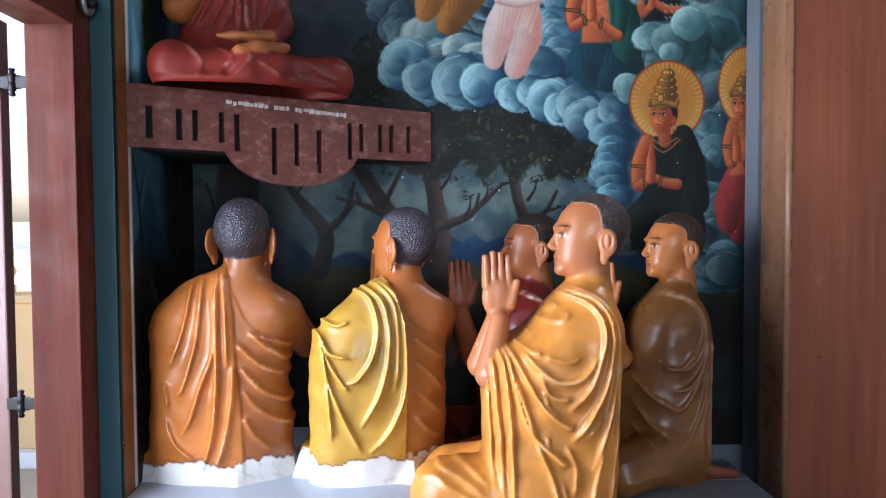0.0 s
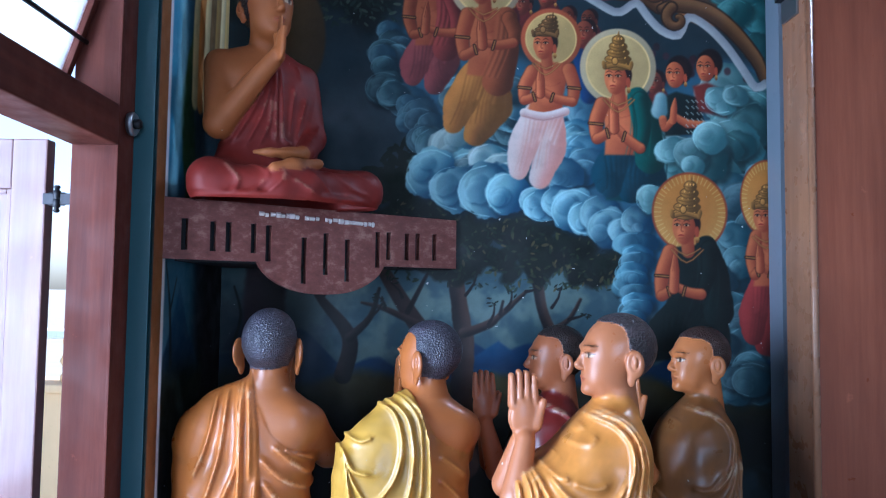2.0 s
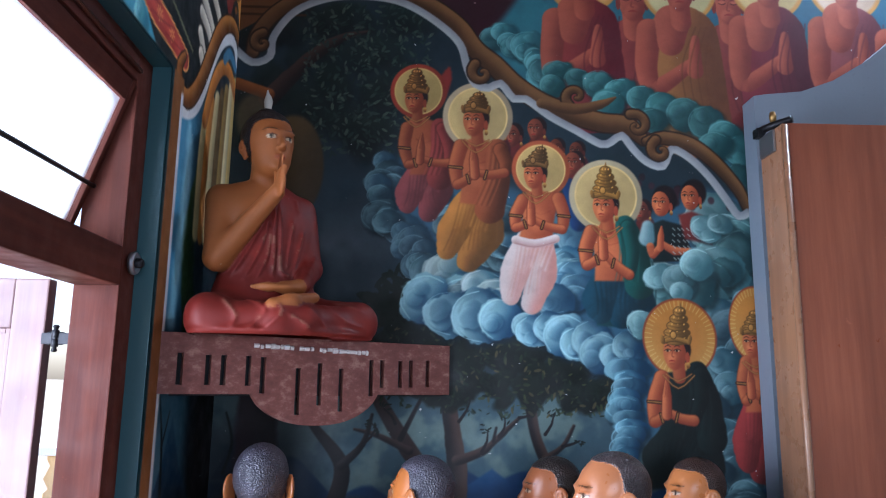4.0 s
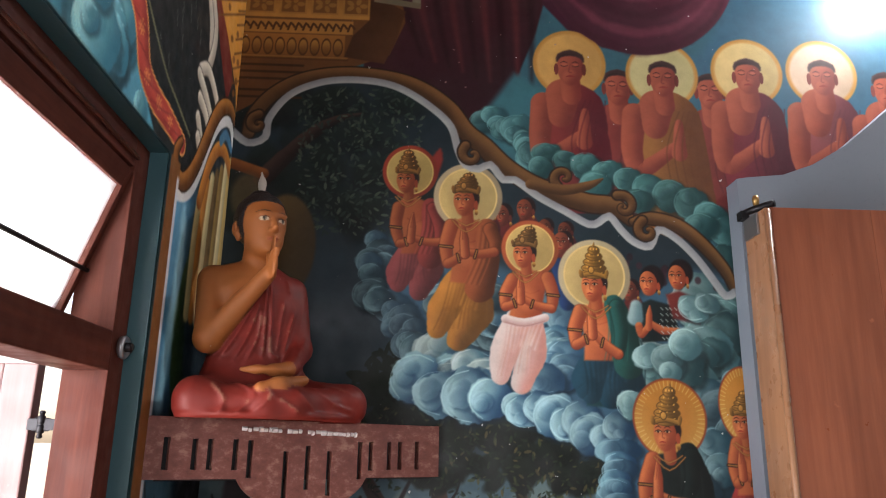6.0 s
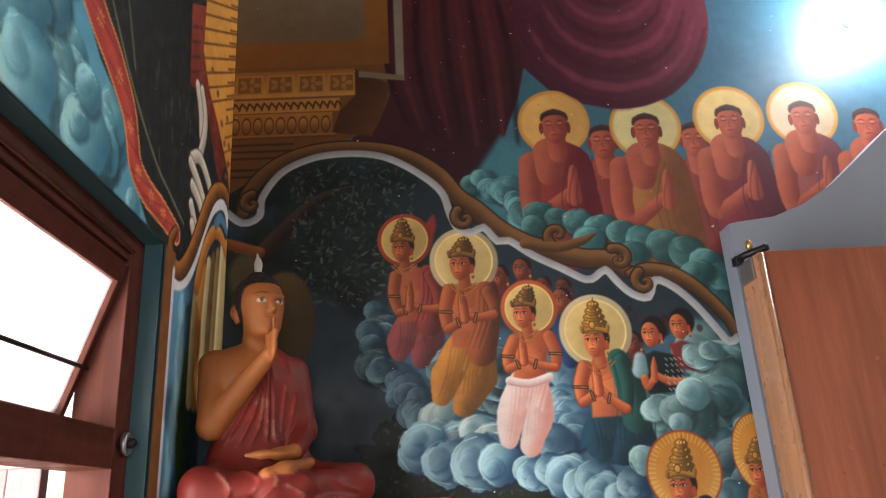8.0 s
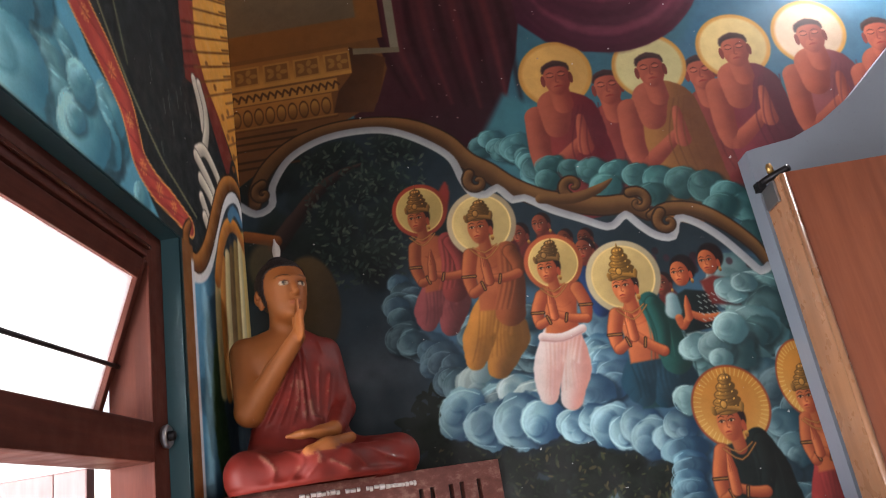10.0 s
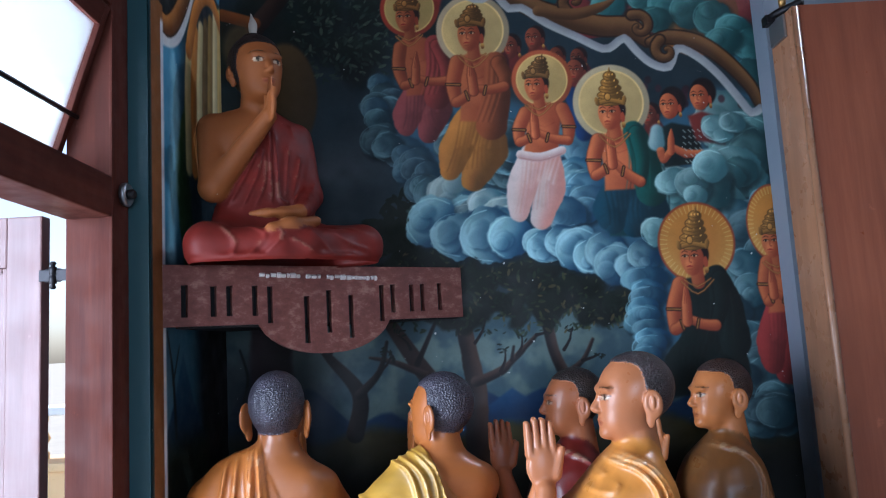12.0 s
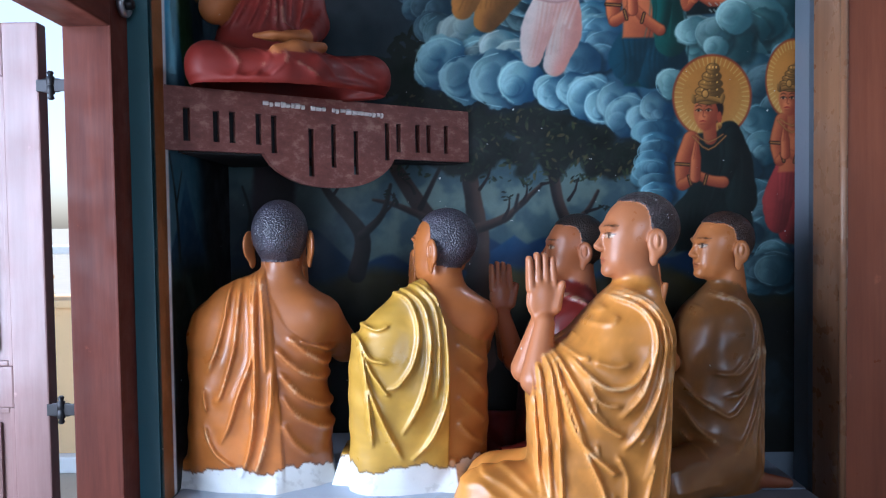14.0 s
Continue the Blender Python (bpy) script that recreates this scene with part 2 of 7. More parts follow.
wall_with_hole("wall_south", (-1.05, -3.2, 0), (2.7, -3.0, 3.9), 0, -0.3, 1.3, 0.0, 2.3, ROOM, "pale plastered wall with an open doorway")
wall_with_hole("wall_west", (-1.05, -3.0, 0), (WALL_X - 0.004, WALL_Y, 3.9), 1, NEAR_Y, OPEN_Y, 0.12, OPEN_Z, TEAL, "dark teal painted window wall")

# grey-blue pier at the end of the painting, with its shoulder above the door
shoulder = [(1.062, 2.378), (1.10, 2.385), (1.24, 2.40), (1.36, 2.445), (1.50, 2.53), (1.62, 2.63), (1.75, 2.74), (2.0, 2.93), (2.49, 3.15)]
bm = block((1.062, 2.20, 0.0), (2.49, WALL_Y - 0.004, 2.33), 0)
for (u0, v0), (u1, v1) in zip(shoulder, shoulder[1:]):
    low = [Vector((u, y, 2.33)) for u, y in ((u0, 2.20), (u1, 2.20), (u1, WALL_Y - 0.004), (u0, WALL_Y - 0.004))]
    high = [Vector((u, y, v)) for u, v, y in ((u0, v0, 2.20), (u1, v1, 2.20), (u1, v1, WALL_Y - 0.004), (u0, v0, WALL_Y - 0.004))]
    a, b = [bm.verts.new(q) for q in low], [bm.verts.new(q) for q in high]
    bm.faces.new((a[0], a[1], b[1], b[0]))
    bm.faces.new((b[0], b[1], b[2], b[3]))
    if u0 < 1.1:
        bm.faces.new((a[3], a[0], b[0], b[3]))
pier = part("wall_pier", bm, GREY_BLUE)
tagged(pier, "grey-blue painted plaster pier beside the painting", "wall", kind="structure")

# platforms that carry the statues
tagged(part("platform", block((WALL_X, 1.30, 0), (0.30, WALL_Y, 0.38), 0.008), PLATFORM), "light grey-blue painted masonry platform", "platform", kind="structure")
tagged(part("platform_block", block((0.302, 1.93, 0), (0.925, WALL_Y, 0.302), 0.008), BLOCK), "slate grey painted masonry block under a kneeling statue", "platform", kind="structure")
tagged(part("platform_step", block((0.302, 1.30, 0), (0.925, 1.928, 0.30), 0.008), BLOCK), "grey painted low step of the platform", "platform", kind="structure")


# ---- window: frame, fanlight, shutter ----
window = thing("window_1", "red-brown varnished window frame with a fanlight, open to daylight", "window", (FRAME_X, OPEN_Y, 0.12), "structure")


def at_window(name, bm, material, parent=None, label="", smooth=False):
    ob = part(name, bm, material, parent or window, label, smooth)
    base = (parent or window).matrix_world.translation
    for v in ob.data.vertices:
        v.co -= Vector(base)
    return ob


XO = -1.012
at_window("post", block((XO, 1.55, 0.12), (FRAME_X, OPEN_Y, OPEN_Z), 0.004), WOOD_RED)
at_window("post", block((XO, NEAR_Y, 0.12), (FRAME_X, NEAR_Y + 0.1, OPEN_Z), 0.004), WOOD_RED)
at_window("bead", block((FRAME_X - 0.004, 1.546, 0.2), (FRAME_X + 0.004, 1.556, 2.09), 0.002), WOOD_RED)
at_window("transom", block((XO, NEAR_Y + 0.1, 1.559), (FRAME_X + 0.004, 1.549, 1.660), 0.005), WOOD_BEAM)
at_window("head_rail", block((XO, NEAR_Y + 0.1, 2.105), (FRAME_X + 0.002, 1.549, OPEN_Z), 0.005), WOOD_BEAM)
at_window("drip_bead", block((FRAME_X + 0.002, NEAR_Y + 0.1, 2.125), (FRAME_X + 0.014, 1.549, 2.137), 0.003), WOOD_GLOSS)
at_window("sill", block((XO, NEAR_Y + 0.1, 0.12), (FRAME_X + 0.002, 1.549, 0.20), 0.005), WOOD_BEAM)

# top-hung sash, pushed open at its foot
sash_turn = pose(-0.914, 0, 2.098, 0, 18.0, 0)
sash = thing("fanlight_sash", "top-hung fanlight sash with frosted white glass, pushed open", "window sash")
sash.matrix_world = sash_turn
SY0, SY1, SH = NEAR_Y + 0.11, 1.542, 0.445
part("stile", block((-0.018, SY1 - 0.022, -SH), (0.018, SY1, 0.0), 0.003), WOOD_RED, sash)
part("stile", block((-0.018, SY0, -SH), (0.018, SY0 + 0.03, 0.0), 0.003), WOOD_RED, sash)
part("top_rail", block((-0.018, SY0 + 0.03, -0.055), (0.018, SY1 - 0.022, 0.0), 0.003), WOOD_BEAM, sash)
part("bottom_rail", block((-0.018, SY0 + 0.03, -SH), (0.018, SY1 - 0.022, -SH + 0.028), 0.003), WOOD_BEAM, sash)
pane = part("pane", block((-0.003, SY0 + 0.028, -SH + 0.025), (0.003, SY1 - 0.020, -0.052), 0), GLASS, sash, "frosted white glass pane")
pane.visible_shadow = False
stay = tagged(part("window_stay", rod([(-0.985, 1.553, 1.816), (-0.985, 1.30, 1.812), (-0.985, 0.9, 1.806)], 0.0062, 8), IRON, smooth=True), "thin black iron stay rod of the fanlight", "window stay")

# panelled shutter, swung out square to the wall, on two projecting hinges
shutter = thing("shutter", "worn pinkish panelled wooden shutter, swung open", "shutter", (-1.075, 1.58, 0.16))


def in_shutter(name, lo, hi, bevel=0.004):
    return part(name, block(lo, hi, bevel), SHUTTER, shutter)


SW, ST = 0.56, 1.415
in_shutter("stile", (-0.085, -0.02, 0), (0, 0.02, ST))
in_shutter("stile", (-SW, -0.02, 0), (-SW + 0.085, 0.02, ST))
for z0, z1 in ((0, 0.14), (0.50, 0.60), (1.29, ST)):
    in_shutter("rail", (-SW + 0.085, -0.019, z0), (-0.085, 0.019, z1))
for z0, z1 in ((0.14, 0.50), (0.60, 1.29)):
    in_shutter("panel", (-SW + 0.085, -0.008, z0), (-0.085, 0.008, z1), 0)
    in_shutter("panel_moulding", (-0.098, -0.015, z0), (-0.0852, -0.006, z1), 0.003)
    in_shutter("panel_moulding", (-SW + 0.0852, -0.015, z0), (-SW + 0.098, -0.006, z1), 0.003)
    in_shutter("panel_moulding", (-SW + 0.098, -0.015, z1 - 0.013), (-0.098, -0.006, z1 - 0.0002), 0.003)
    in_shutter("panel_moulding", (-SW + 0.098, -0.015, z0 + 0.0002), (-0.098, -0.006, z0 + 0.013), 0.003)
    in_shutter("raised_field", (-SW + 0.12, -0.016, z0 + 0.035), (-0.12, -0.008, z1 - 0.035), 0.006)


def hinge(z):
    """A projecting iron hinge with a knuckle between two straps."""
    knuckle = part("hinge", lathe([(0.004, -0.034), (0.008, -0.030), (0.005, -0.022), (0.009, -0.02), (0.009, -0.002), (0.006, 0.0), (0.009, 0.002), (0.009, 0.02), (0.005, 0.022), (0.008, 0.030), (0.004, 0.034)], sides=12), IRON, shutter, "black iron projecting hinge", True)
    knuckle.location = (0.030, -0.024, z - 0.16)
    part("strap", block((0.004, -0.002, -0.014), (0.036, 0.004, 0.014), 0.002), IRON, knuckle)
    part("strap", block((-0.034, -0.002, -0.014), (-0.004, 0.004, 0.014), 0.002), IRON, knuckle)
    for x, r in ((0.014, 0.017), (-0.014, 0.017)):
        bm = lathe([(r * 0.8, -0.002), (r, 0.0), (r * 0.8, 0.002)], sides=14)
        bmesh.ops.rotate(bm, verts=bm.verts, cent=(0, 0, 0), matrix=Matrix.Rotation(math.pi / 2, 3, "X"))
        bmesh.ops.translate(bm, verts=bm.verts, vec=(x, 0.001, 0))
        part("rosette", bm, IRON, knuckle)


hinge(1.425)
hinge(0.655)

# round pull on the post
pull = thing("round_pull", "small round iron ring pull on the window post", "handle", (FRAME_X + 0.002, 1.605, 1.625))
bm = lathe([(0.020, 0.0), (0.029, 0.004), (0.031, 0.014), (0.026, 0.020), (0.020, 0.016)], sides=24)
bmesh.ops.rotate(bm, verts=bm.verts, cent=(0, 0, 0), matrix=Matrix.Rotation(math.pi / 2, 3, "Y"))
part("collar", bm, STEEL, pull, "dull grey metal collar", True)
bm = lathe([(0.013, 0.0), (0.013, 0.030), (0.009, 0.034)], sides=16)
bmesh.ops.rotate(bm, verts=bm.verts, cent=(0, 0, 0), matrix=Matrix.Rotation(math.pi / 2, 3, "Y"))
part("knob", bm, IRON, pull, "", True)

# ---- outside, seen through the gap beside the shutter ----
parapet = thing("parapet", "cream-yellow parapet with turned balusters outside the window", "parapet", (-2.6, 3.5, -0.1))
part("base_course", block((-2.4, -0.16, 0), (1.4, 0.2, 0.08), 0.01), WHITEWASH, parapet, "weathered white base course")
part("wall", block((-2.4, -0.1, 0.08), (1.4, 0.2, 0.80), 0.01), CREAM, parapet)
part("ledge", block((-2.4, -0.13, 0.80), (1.4, 0.22, 0.84), 0.01), CREAM, parapet)
for i in range(16):
    part("baluster", lathe([(0.05, 0), (0.05, 0.03), (0.03, 0.05), (0.055, 0.10), (0.03, 0.16), (0.045, 0.19), (0.045, 0.22)], (-2.2 + i * 0.22, 0.05, 0.84), 12), CREAM, parapet, smooth=True)
part("coping", block((-2.4, -0.08, 1.06), (1.4, 0.18, 1.10), 0.01), WHITEWASH, parapet)

# ---- door leaf beside the pier ----
door = thing("door_1", "orange-brown varnished wooden door leaf, folded back beside the painting", "door", (1.035, 1.955, 0.0), "structure")
part("edge_stile", block((0, 0.004, 0), (0.045, 0.165, 2.185), 0.004), WOOD_DOOR_EDGE, door, "lighter varnished edge of the leaf")
part("bead", rod([(0.008, 0.004, 0.0), (0.008, 0.004, 2.18)], 0.011, 10), WOOD_DOOR_EDGE, door, "", True)
for x0, x1 in ((0.017, 0.36), (0.3605, 0.70), (0.7005, 1.05)):
    part("plank", block((x0, 0, 0), (x1, 0.04, 2.185), 0.002), WOOD_DOOR, door)

latch = thing("door_bolt", "black iron bolt on a steel plate at the door's top", "bolt", (1.035, 2.05, 2.15))
part("plate", block((-0.010, -0.045, -0.045), (-0.001, 0.055, 0.03), 0.002), STEEL, latch, "dull steel plate")
part("barrel", rod([(-0.022, 0.055, 0.050), (0.005, 0.01, 0.058), (0.05, -0.06, 0.062)], 0.013, 12), IRON, latch, "", True)
part("bracket", block((-0.03, 0.02, 0.028), (0.0, 0.06, 0.06), 0.004), IRON, latch)
part("knob", lathe([(0.010, 0), (0.012, 0.02), (0.008, 0.034)], (0.012, -0.01, 0.07), 12), BRASS, latch, "small brass knob", True)

# ---- bulb near the top of the painting ----
lamp = thing("wall_bulb", "bare white light bulb, lit, in a wall holder", "light bulb", (1.80, 2.296, 3.32))
bm = lathe([(0.03, 0.0), (0.03, 0.02), (0.02, 0.03), (0.02, 0.06)], sides=16)
bmesh.ops.rotate(bm, verts=bm.verts, cent=(0, 0, 0), matrix=Matrix.Rotation(math.pi / 2, 3, "X"))
part("holder", bm, WHITEWASH, lamp, "", True)
bm = bmesh.new()
bmesh.ops.create_uvsphere(bm, u_segments=20, v_segments=12, radius=0.05, matrix=Matrix.Translation((0, -0.105, 0)))
part("bulb", bm, BULB, lamp, "glowing white bulb", True)

# ---- corner shelf with its pierced apron ----
SA, SB = Vector((-0.872, 1.712, 0)), Vector((-0.036, 2.280, 0))
SDIR = (SB - SA).normalized()
SNORM = Vector((SDIR.y, -SDIR.x, 0))
SLEN = (SB - SA).length


def on_shelf(s, z, d):
    """A point s along the shelf's front, at height z, d metres behind its face."""
    return SA + SDIR * s + Vector((0, 0, z)) - SNORM * d


shelf = thing("corner_shelf", "maroon painted corner shelf with pierced apron and worn white lettering", "shelf")
SLOTS = [(0.089, 1.315, 1.402), (0.168, 1.315, 1.399), (0.212, 1.315, 1.400), (0.286, 1.314, 1.400), (0.331, 1.292, 1.398), (0.444, 1.229, 1.368), (0.516, 1.257, 1.385), (0.590, 1.238, 1.370),
         (0.699, 1.285, 1.400), (0.740, 1.312, 1.401), (0.810, 1.313, 1.401), (0.852, 1.314, 1.403), (0.920, 1.315, 1.405)]


def apron_foot(s):
    """Height of the apron's lower edge."""
    if s < 0.30 or s > 0.725:
        return 1.290
    k = (s - 0.5125) / 0.2125
    return 1.290 - 0.093 * max(0.0, 1 - abs(k) ** 2.4) ** 0.75


bm = bmesh.new()
cuts = {0.0, SLEN}
for s, _, _ in SLOTS:
    cuts |= {s - 0.009, s + 0.009}
cuts |= {0.30 + 0.425 * i / 22 for i in range(23)}
cuts = sorted(cuts)
half = {}
for a, b in zip(cuts, cuts[1:]):
    mid = (a + b) / 2
    hole = next(((lo, hi) for s, lo, hi in SLOTS if abs(mid - s) < 0.009), None)
    spans = [(None, 1.452)] if not hole else [(None, hole[0]), (hole[1], 1.452)]
    for lo, hi in spans:
        za, zb = (apron_foot(a), apron_foot(b)) if lo is None else (lo, lo)
        q = [on_shelf(a, za, 0), on_shelf(b, zb, 0), on_shelf(b, hi, 0), on_shelf(a, hi, 0)]
        r = [on_shelf(a, za, 0.022), on_shelf(b, zb, 0.022), on_shelf(b, hi, 0.022), on_shelf(a, hi, 0.022)]
        vq, vr = [bm.verts.new(p) for p in q], [bm.verts.new(p) for p in r]
        bm.faces.new(vq)
        bm.faces.new(vr[::-1])
        for i in range(4):
            bm.faces.new((vq[i], vr[i], vr[(i + 1) % 4], vq[(i + 1) % 4]))
bmesh.ops.remove_doubles(bm, verts=bm.verts, dist=0.0002)
part("apron", bm, SHELF, shelf)
part("board", slab([(-0.872, 1.717), (-0.036, 2.285), (-0.036, 2.297), (-0.842, 2.297), (-0.842, 1.735)], 1.42, 1.458, lambda u, v, d: (u, v, d)), SHELF, shelf)
# Black block behind the slots, shade of the hollow shelf put into its colour
part("backing", slab([(-0.828, 1.775), (-0.06, 2.292), (-0.828, 2.292)], 1.285, 1.419, lambda u, v, d: (u, v, d)), SLOT_SHADE, shelf, "black block that stands in for shade inside the shelf box")
bm = bmesh.new()
rng = random.Random(4)
s = 0.275
while s < 0.675:
    w = rng.uniform(0.006, 0.016)
    if rng.random() > 0.12:
        cz = 1.430 - 0.02 * (s - 0.275) + rng.uniform(-0.002, 0.002)
        rod([on_shelf(s, cz, -0.001), on_shelf(s + w, cz, -0.001)], rng.uniform(0.0055, 0.0085), 6, bm)
    s += w + rng.uniform(0.002, 0.007)
part("lettering", bm, PALE_PAINT, shelf, "worn white bars of lettering")

# ---- the painting: colours laid on a fine sheet, stroke by stroke ----
def value_noise(u, v, cell, seed):
    """Smooth noise from 0 to 1."""
    rng = np.random.RandomState(seed)
    table = rng.rand(257, 257)
    a, b = u / cell + 31.7, v / cell + 17.3
    i, j = np.floor(a).astype(int), np.floor(b).astype(int)
    fa, fb = a - i, b - j
    fa, fb = fa * fa * (3 - 2 * fa), fb * fb * (3 - 2 * fb)
    g = lambda p, q: table[p % 257, q % 257]
    return (g(i, j) * (1 - fa) + g(i + 1, j) * fa) * (1 - fb) + (g(i, j + 1) * (1 - fa) + g(i + 1, j + 1) * fa) * fb


def cloudy(u, v, cell, seed, octaves=4):
    total, amp, norm = 0, 1.0, 0
    for k in range(octaves):
        total = total + amp * value_noise(u, v, cell / 2 ** k, seed + k)
        norm += amp
        amp *= 0.55
    return total / norm


def step01(x, a, b):
    t = np.clip((x - a) / (b - a), 0, 1)
    return t * t * (3 - 2 * t)


class Canvas:
    """A sheet of paint over a stretch of wall, u across and v up, in metres."""

    def __init__(self, u0, u1, v0, v1, cell):
        self.nu, self.nv = int(round((u1 - u0) / cell)) + 1, int(round((v1 - v0) / cell)) + 1
        self.us, self.vs = np.linspace(u0, u1, self.nu), np.linspace(v0, v1, self.nv)
        self.u, self.v = np.meshgrid(self.us, self.vs)
        self.c = np.zeros((self.nv, self.nu, 3))
        self.wobble = cloudy(self.u, self.v, 0.05, 90, 3) - 0.5

    def window(self, a, b, c, d):
        i0, i1 = np.searchsorted(self.us, (a, b))
        j0, j1 = np.searchsorted(self.vs, (c, d))
        return slice(j0, max(j1, j0)), slice(i0, max(i1, i0))

    def lay(self, win, mask, colour):
        colour = np.asarray(colour, float)
        m = np.clip(mask, 0, 1)[..., None]
        self.c[win] = self.c[win] * (1 - m) + colour * m

    def wash(self, mask, colour):
        self.lay((slice(None), slice(None)), mask, colour)

    def oval(self, cu, cv, ru, rv, colour, turn=0, soft=0.006, second=None, light=(0, 1), rim=None, rim_width=0.15, alpha=1.0, rough=0.0):
        """An oval; second: the colour it turns to against the light; rim: an outline."""
        R = max(ru, rv) * 1.15 + soft * 2
        win = self.window(cu - R, cu + R, cv - R, cv + R)
        x, y = self.u[win] - cu, self.v[win] - cv
        if x.size == 0:
            return
        ct, st = math.cos(radians(turn)), math.sin(radians(turn))
        a, b = (x * ct + y * st) / ru, (-x * st + y * ct) / rv
        d = np.sqrt(a * a + b * b) + rough * self.wobble[win]
        col = np.broadcast_to(np.asarray(colour, float), x.shape + (3,)).copy()
        if second is not None:
            n = math.hypot(*light)
            k = step01((x * light[0] + y * light[1]) / n / max(ru, rv), -0.75, 0.75)[..., None]
            col = np.asarray(second, float) * (1 - k) + col * k
        if rim is not None:
            k = step01(d, 1 - rim_width * 1.6, 1 - rim_width * 0.5)[..., None]
            col = col * (1 - k) + np.asarray(rim, float) * k
        self.lay(win, alpha * step01(d, 1 + soft / max(ru, rv), 1 - soft / max(ru, rv)), col)

    def stroke(self, pts, widths, colour, soft=0.004, second=None, light=(-0.5, 1), rim=None, alpha=1.0, rough=0.0):
        """A tapering brush stroke through points, smoothed."""
        p = np.asarray(pts, float)
        w = np.asarray(widths, float) if np.ndim(widths) else np.full(len(p), widths)
        fine_p, fine_w = [], []
        for i in range(len(p) - 1):
            p0, p1, p2, p3 = p[max(i - 1, 0)], p[i], p[i + 1], p[min(i + 2, len(p) - 1)]
            n = max(2, int(np.linalg.norm(p2 - p1) / 0.02))
            for t in np.linspace(0, 1, n, endpoint=False):
                fine_p.append(0.5 * (2 * p1 + (p2 - p0) * t + (2 * p0 - 5 * p1 + 4 * p2 - p3) * t * t + (3 * p1 - p0 - 3 * p2 + p3) * t ** 3))
                fine_w.append(w[i] * (1 - t) + w[i + 1] * t)
        fine_p.append(p[-1])
        fine_w.append(w[-1])
        q, wq = np.array(fine_p), np.array(fine_w)
        R = wq.max() + soft * 2 + 0.01
        win = self.window(q[:, 0].min() - R, q[:, 0].max() + R, q[:, 1].min() - R, q[:, 1].max() + R)
        x, y = self.u[win], self.v[win]
        if x.size == 0:
            return
        best, across, near = np.full(x.shape, 9.0), np.zeros(x.shape), np.zeros(x.shape)
        n = math.hypot(*light)
        for i in range(len(q) - 1):
            d = q[i + 1] - q[i]
            L = d @ d + 1e-12
            t = np.clip(((x - q[i, 0]) * d[0] + (y - q[i, 1]) * d[1]) / L, 0, 1)
            ex, ey = x - q[i, 0] - t * d[0], y - q[i, 1] - t * d[1]
            ww = wq[i] * (1 - t) + wq[i + 1] * t
            dist = np.hypot(ex, ey) - ww
            better = dist < best
            best = np.where(better, dist, best)
            across = np.where(better, (ex * light[0] + ey * light[1]) / n / np.maximum(ww, 1e-4), across)
            near = np.where(better, ww, near)
        best = best + rough * self.wobble[win]
        col = np.broadcast_to(np.asarray(colour, float), x.shape + (3,)).copy()
        if second is not None:
            k = step01(across, -0.8, 0.8)[..., None]
            col = np.asarray(second, float) * (1 - k) + col * k
        if rim is not None:
            k = step01(best, -0.006, -0.001)[..., None]
            col = col * (1 - k) + np.asarray(rim, float) * k
        self.lay(win, alpha * step01(best, soft, -soft), col)

    def shape(self, pts, colour, soft=0.004, second=None, light=(0, 1), alpha=1.0):
        """A filled polygon."""
        p = np.asarray(pts, float)
        lo, hi = p.min(0) - 0.02, p.max(0) + 0.02
        win = self.window(lo[0], hi[0], lo[1], hi[1])
        x, y = self.u[win], self.v[win]
        if x.size == 0:
            return
        inside, dist = np.zeros(x.shape, bool), np.full(x.shape, 9.0)
        for a, b in zip(p, np.roll(p, -1, 0)):
            cross = ((a[1] > y) != (b[1] > y)) & (x < (b[0] - a[0]) * (y - a[1]) / (b[1] - a[1] + 1e-12) + a[0])
            inside ^= cross
            d = b - a
            t = np.clip(((x - a[0]) * d[0] + (y - a[1]) * d[1]) / (d @ d + 1e-12), 0, 1)
            dist = np.minimum(dist, np.hypot(x - a[0] - t * d[0], y - a[1] - t * d[1]))
        sd = np.where(inside, -dist, dist)
        col = np.broadcast_to(np.asarray(colour, float), x.shape + (3,)).copy()
        if second is not None:
            n = math.hypot(*light)
            k = ((x - lo[0]) / (hi[0] - lo[0]) - 0.5) * light[0] / n + ((y - lo[1]) / (hi[1] - lo[1]) - 0.5) * light[1] / n
            k = step01(k, -0.45, 0.45)[..., None]
            col = np.asarray(second, float) * (1 - k) + col * k
        self.lay(win, alpha * step01(sd, soft, -soft), col)

    def puff(self, cu, cv, r, light_c, dark_c, rng, rim_c=None, squash=0.9):
        """One scalloped ball of painted cloud: pale lobes on its lit side, deep colour on the other."""
        turn = rng.uniform(-35, 35)
        r = r * rng.uniform(0.95, 1.3)
        squash = squash * rng.uniform(0.8, 1.1)
        k = rng.uniform(0.82, 1.08)
        light_c, dark_c = [[v * q for v, q in zip(c, (0.94, 0.98, 0.96))] for c in (light_c, dark_c)]
        light_c, dark_c = [min(255, v * k) for v in light_c], [v * k * 0.85 for v in dark_c]
        glow = [min(255, v * 1.05 + 30) for v in light_c]
        lit = (-0.8, rng.uniform(-0.5, 0.9))
        self.oval(cu + 0.16 * r, cv - 0.14 * r, r * 1.06, r * squash * 1.06, [v * 0.5 for v in dark_c], turn, 0.014, alpha=0.6, rough=0.4)
        self.oval(cu, cv, r, r * squash, light_c, turn, 0.005, dark_c, lit, None, 0.03, 1.0, 0.45)
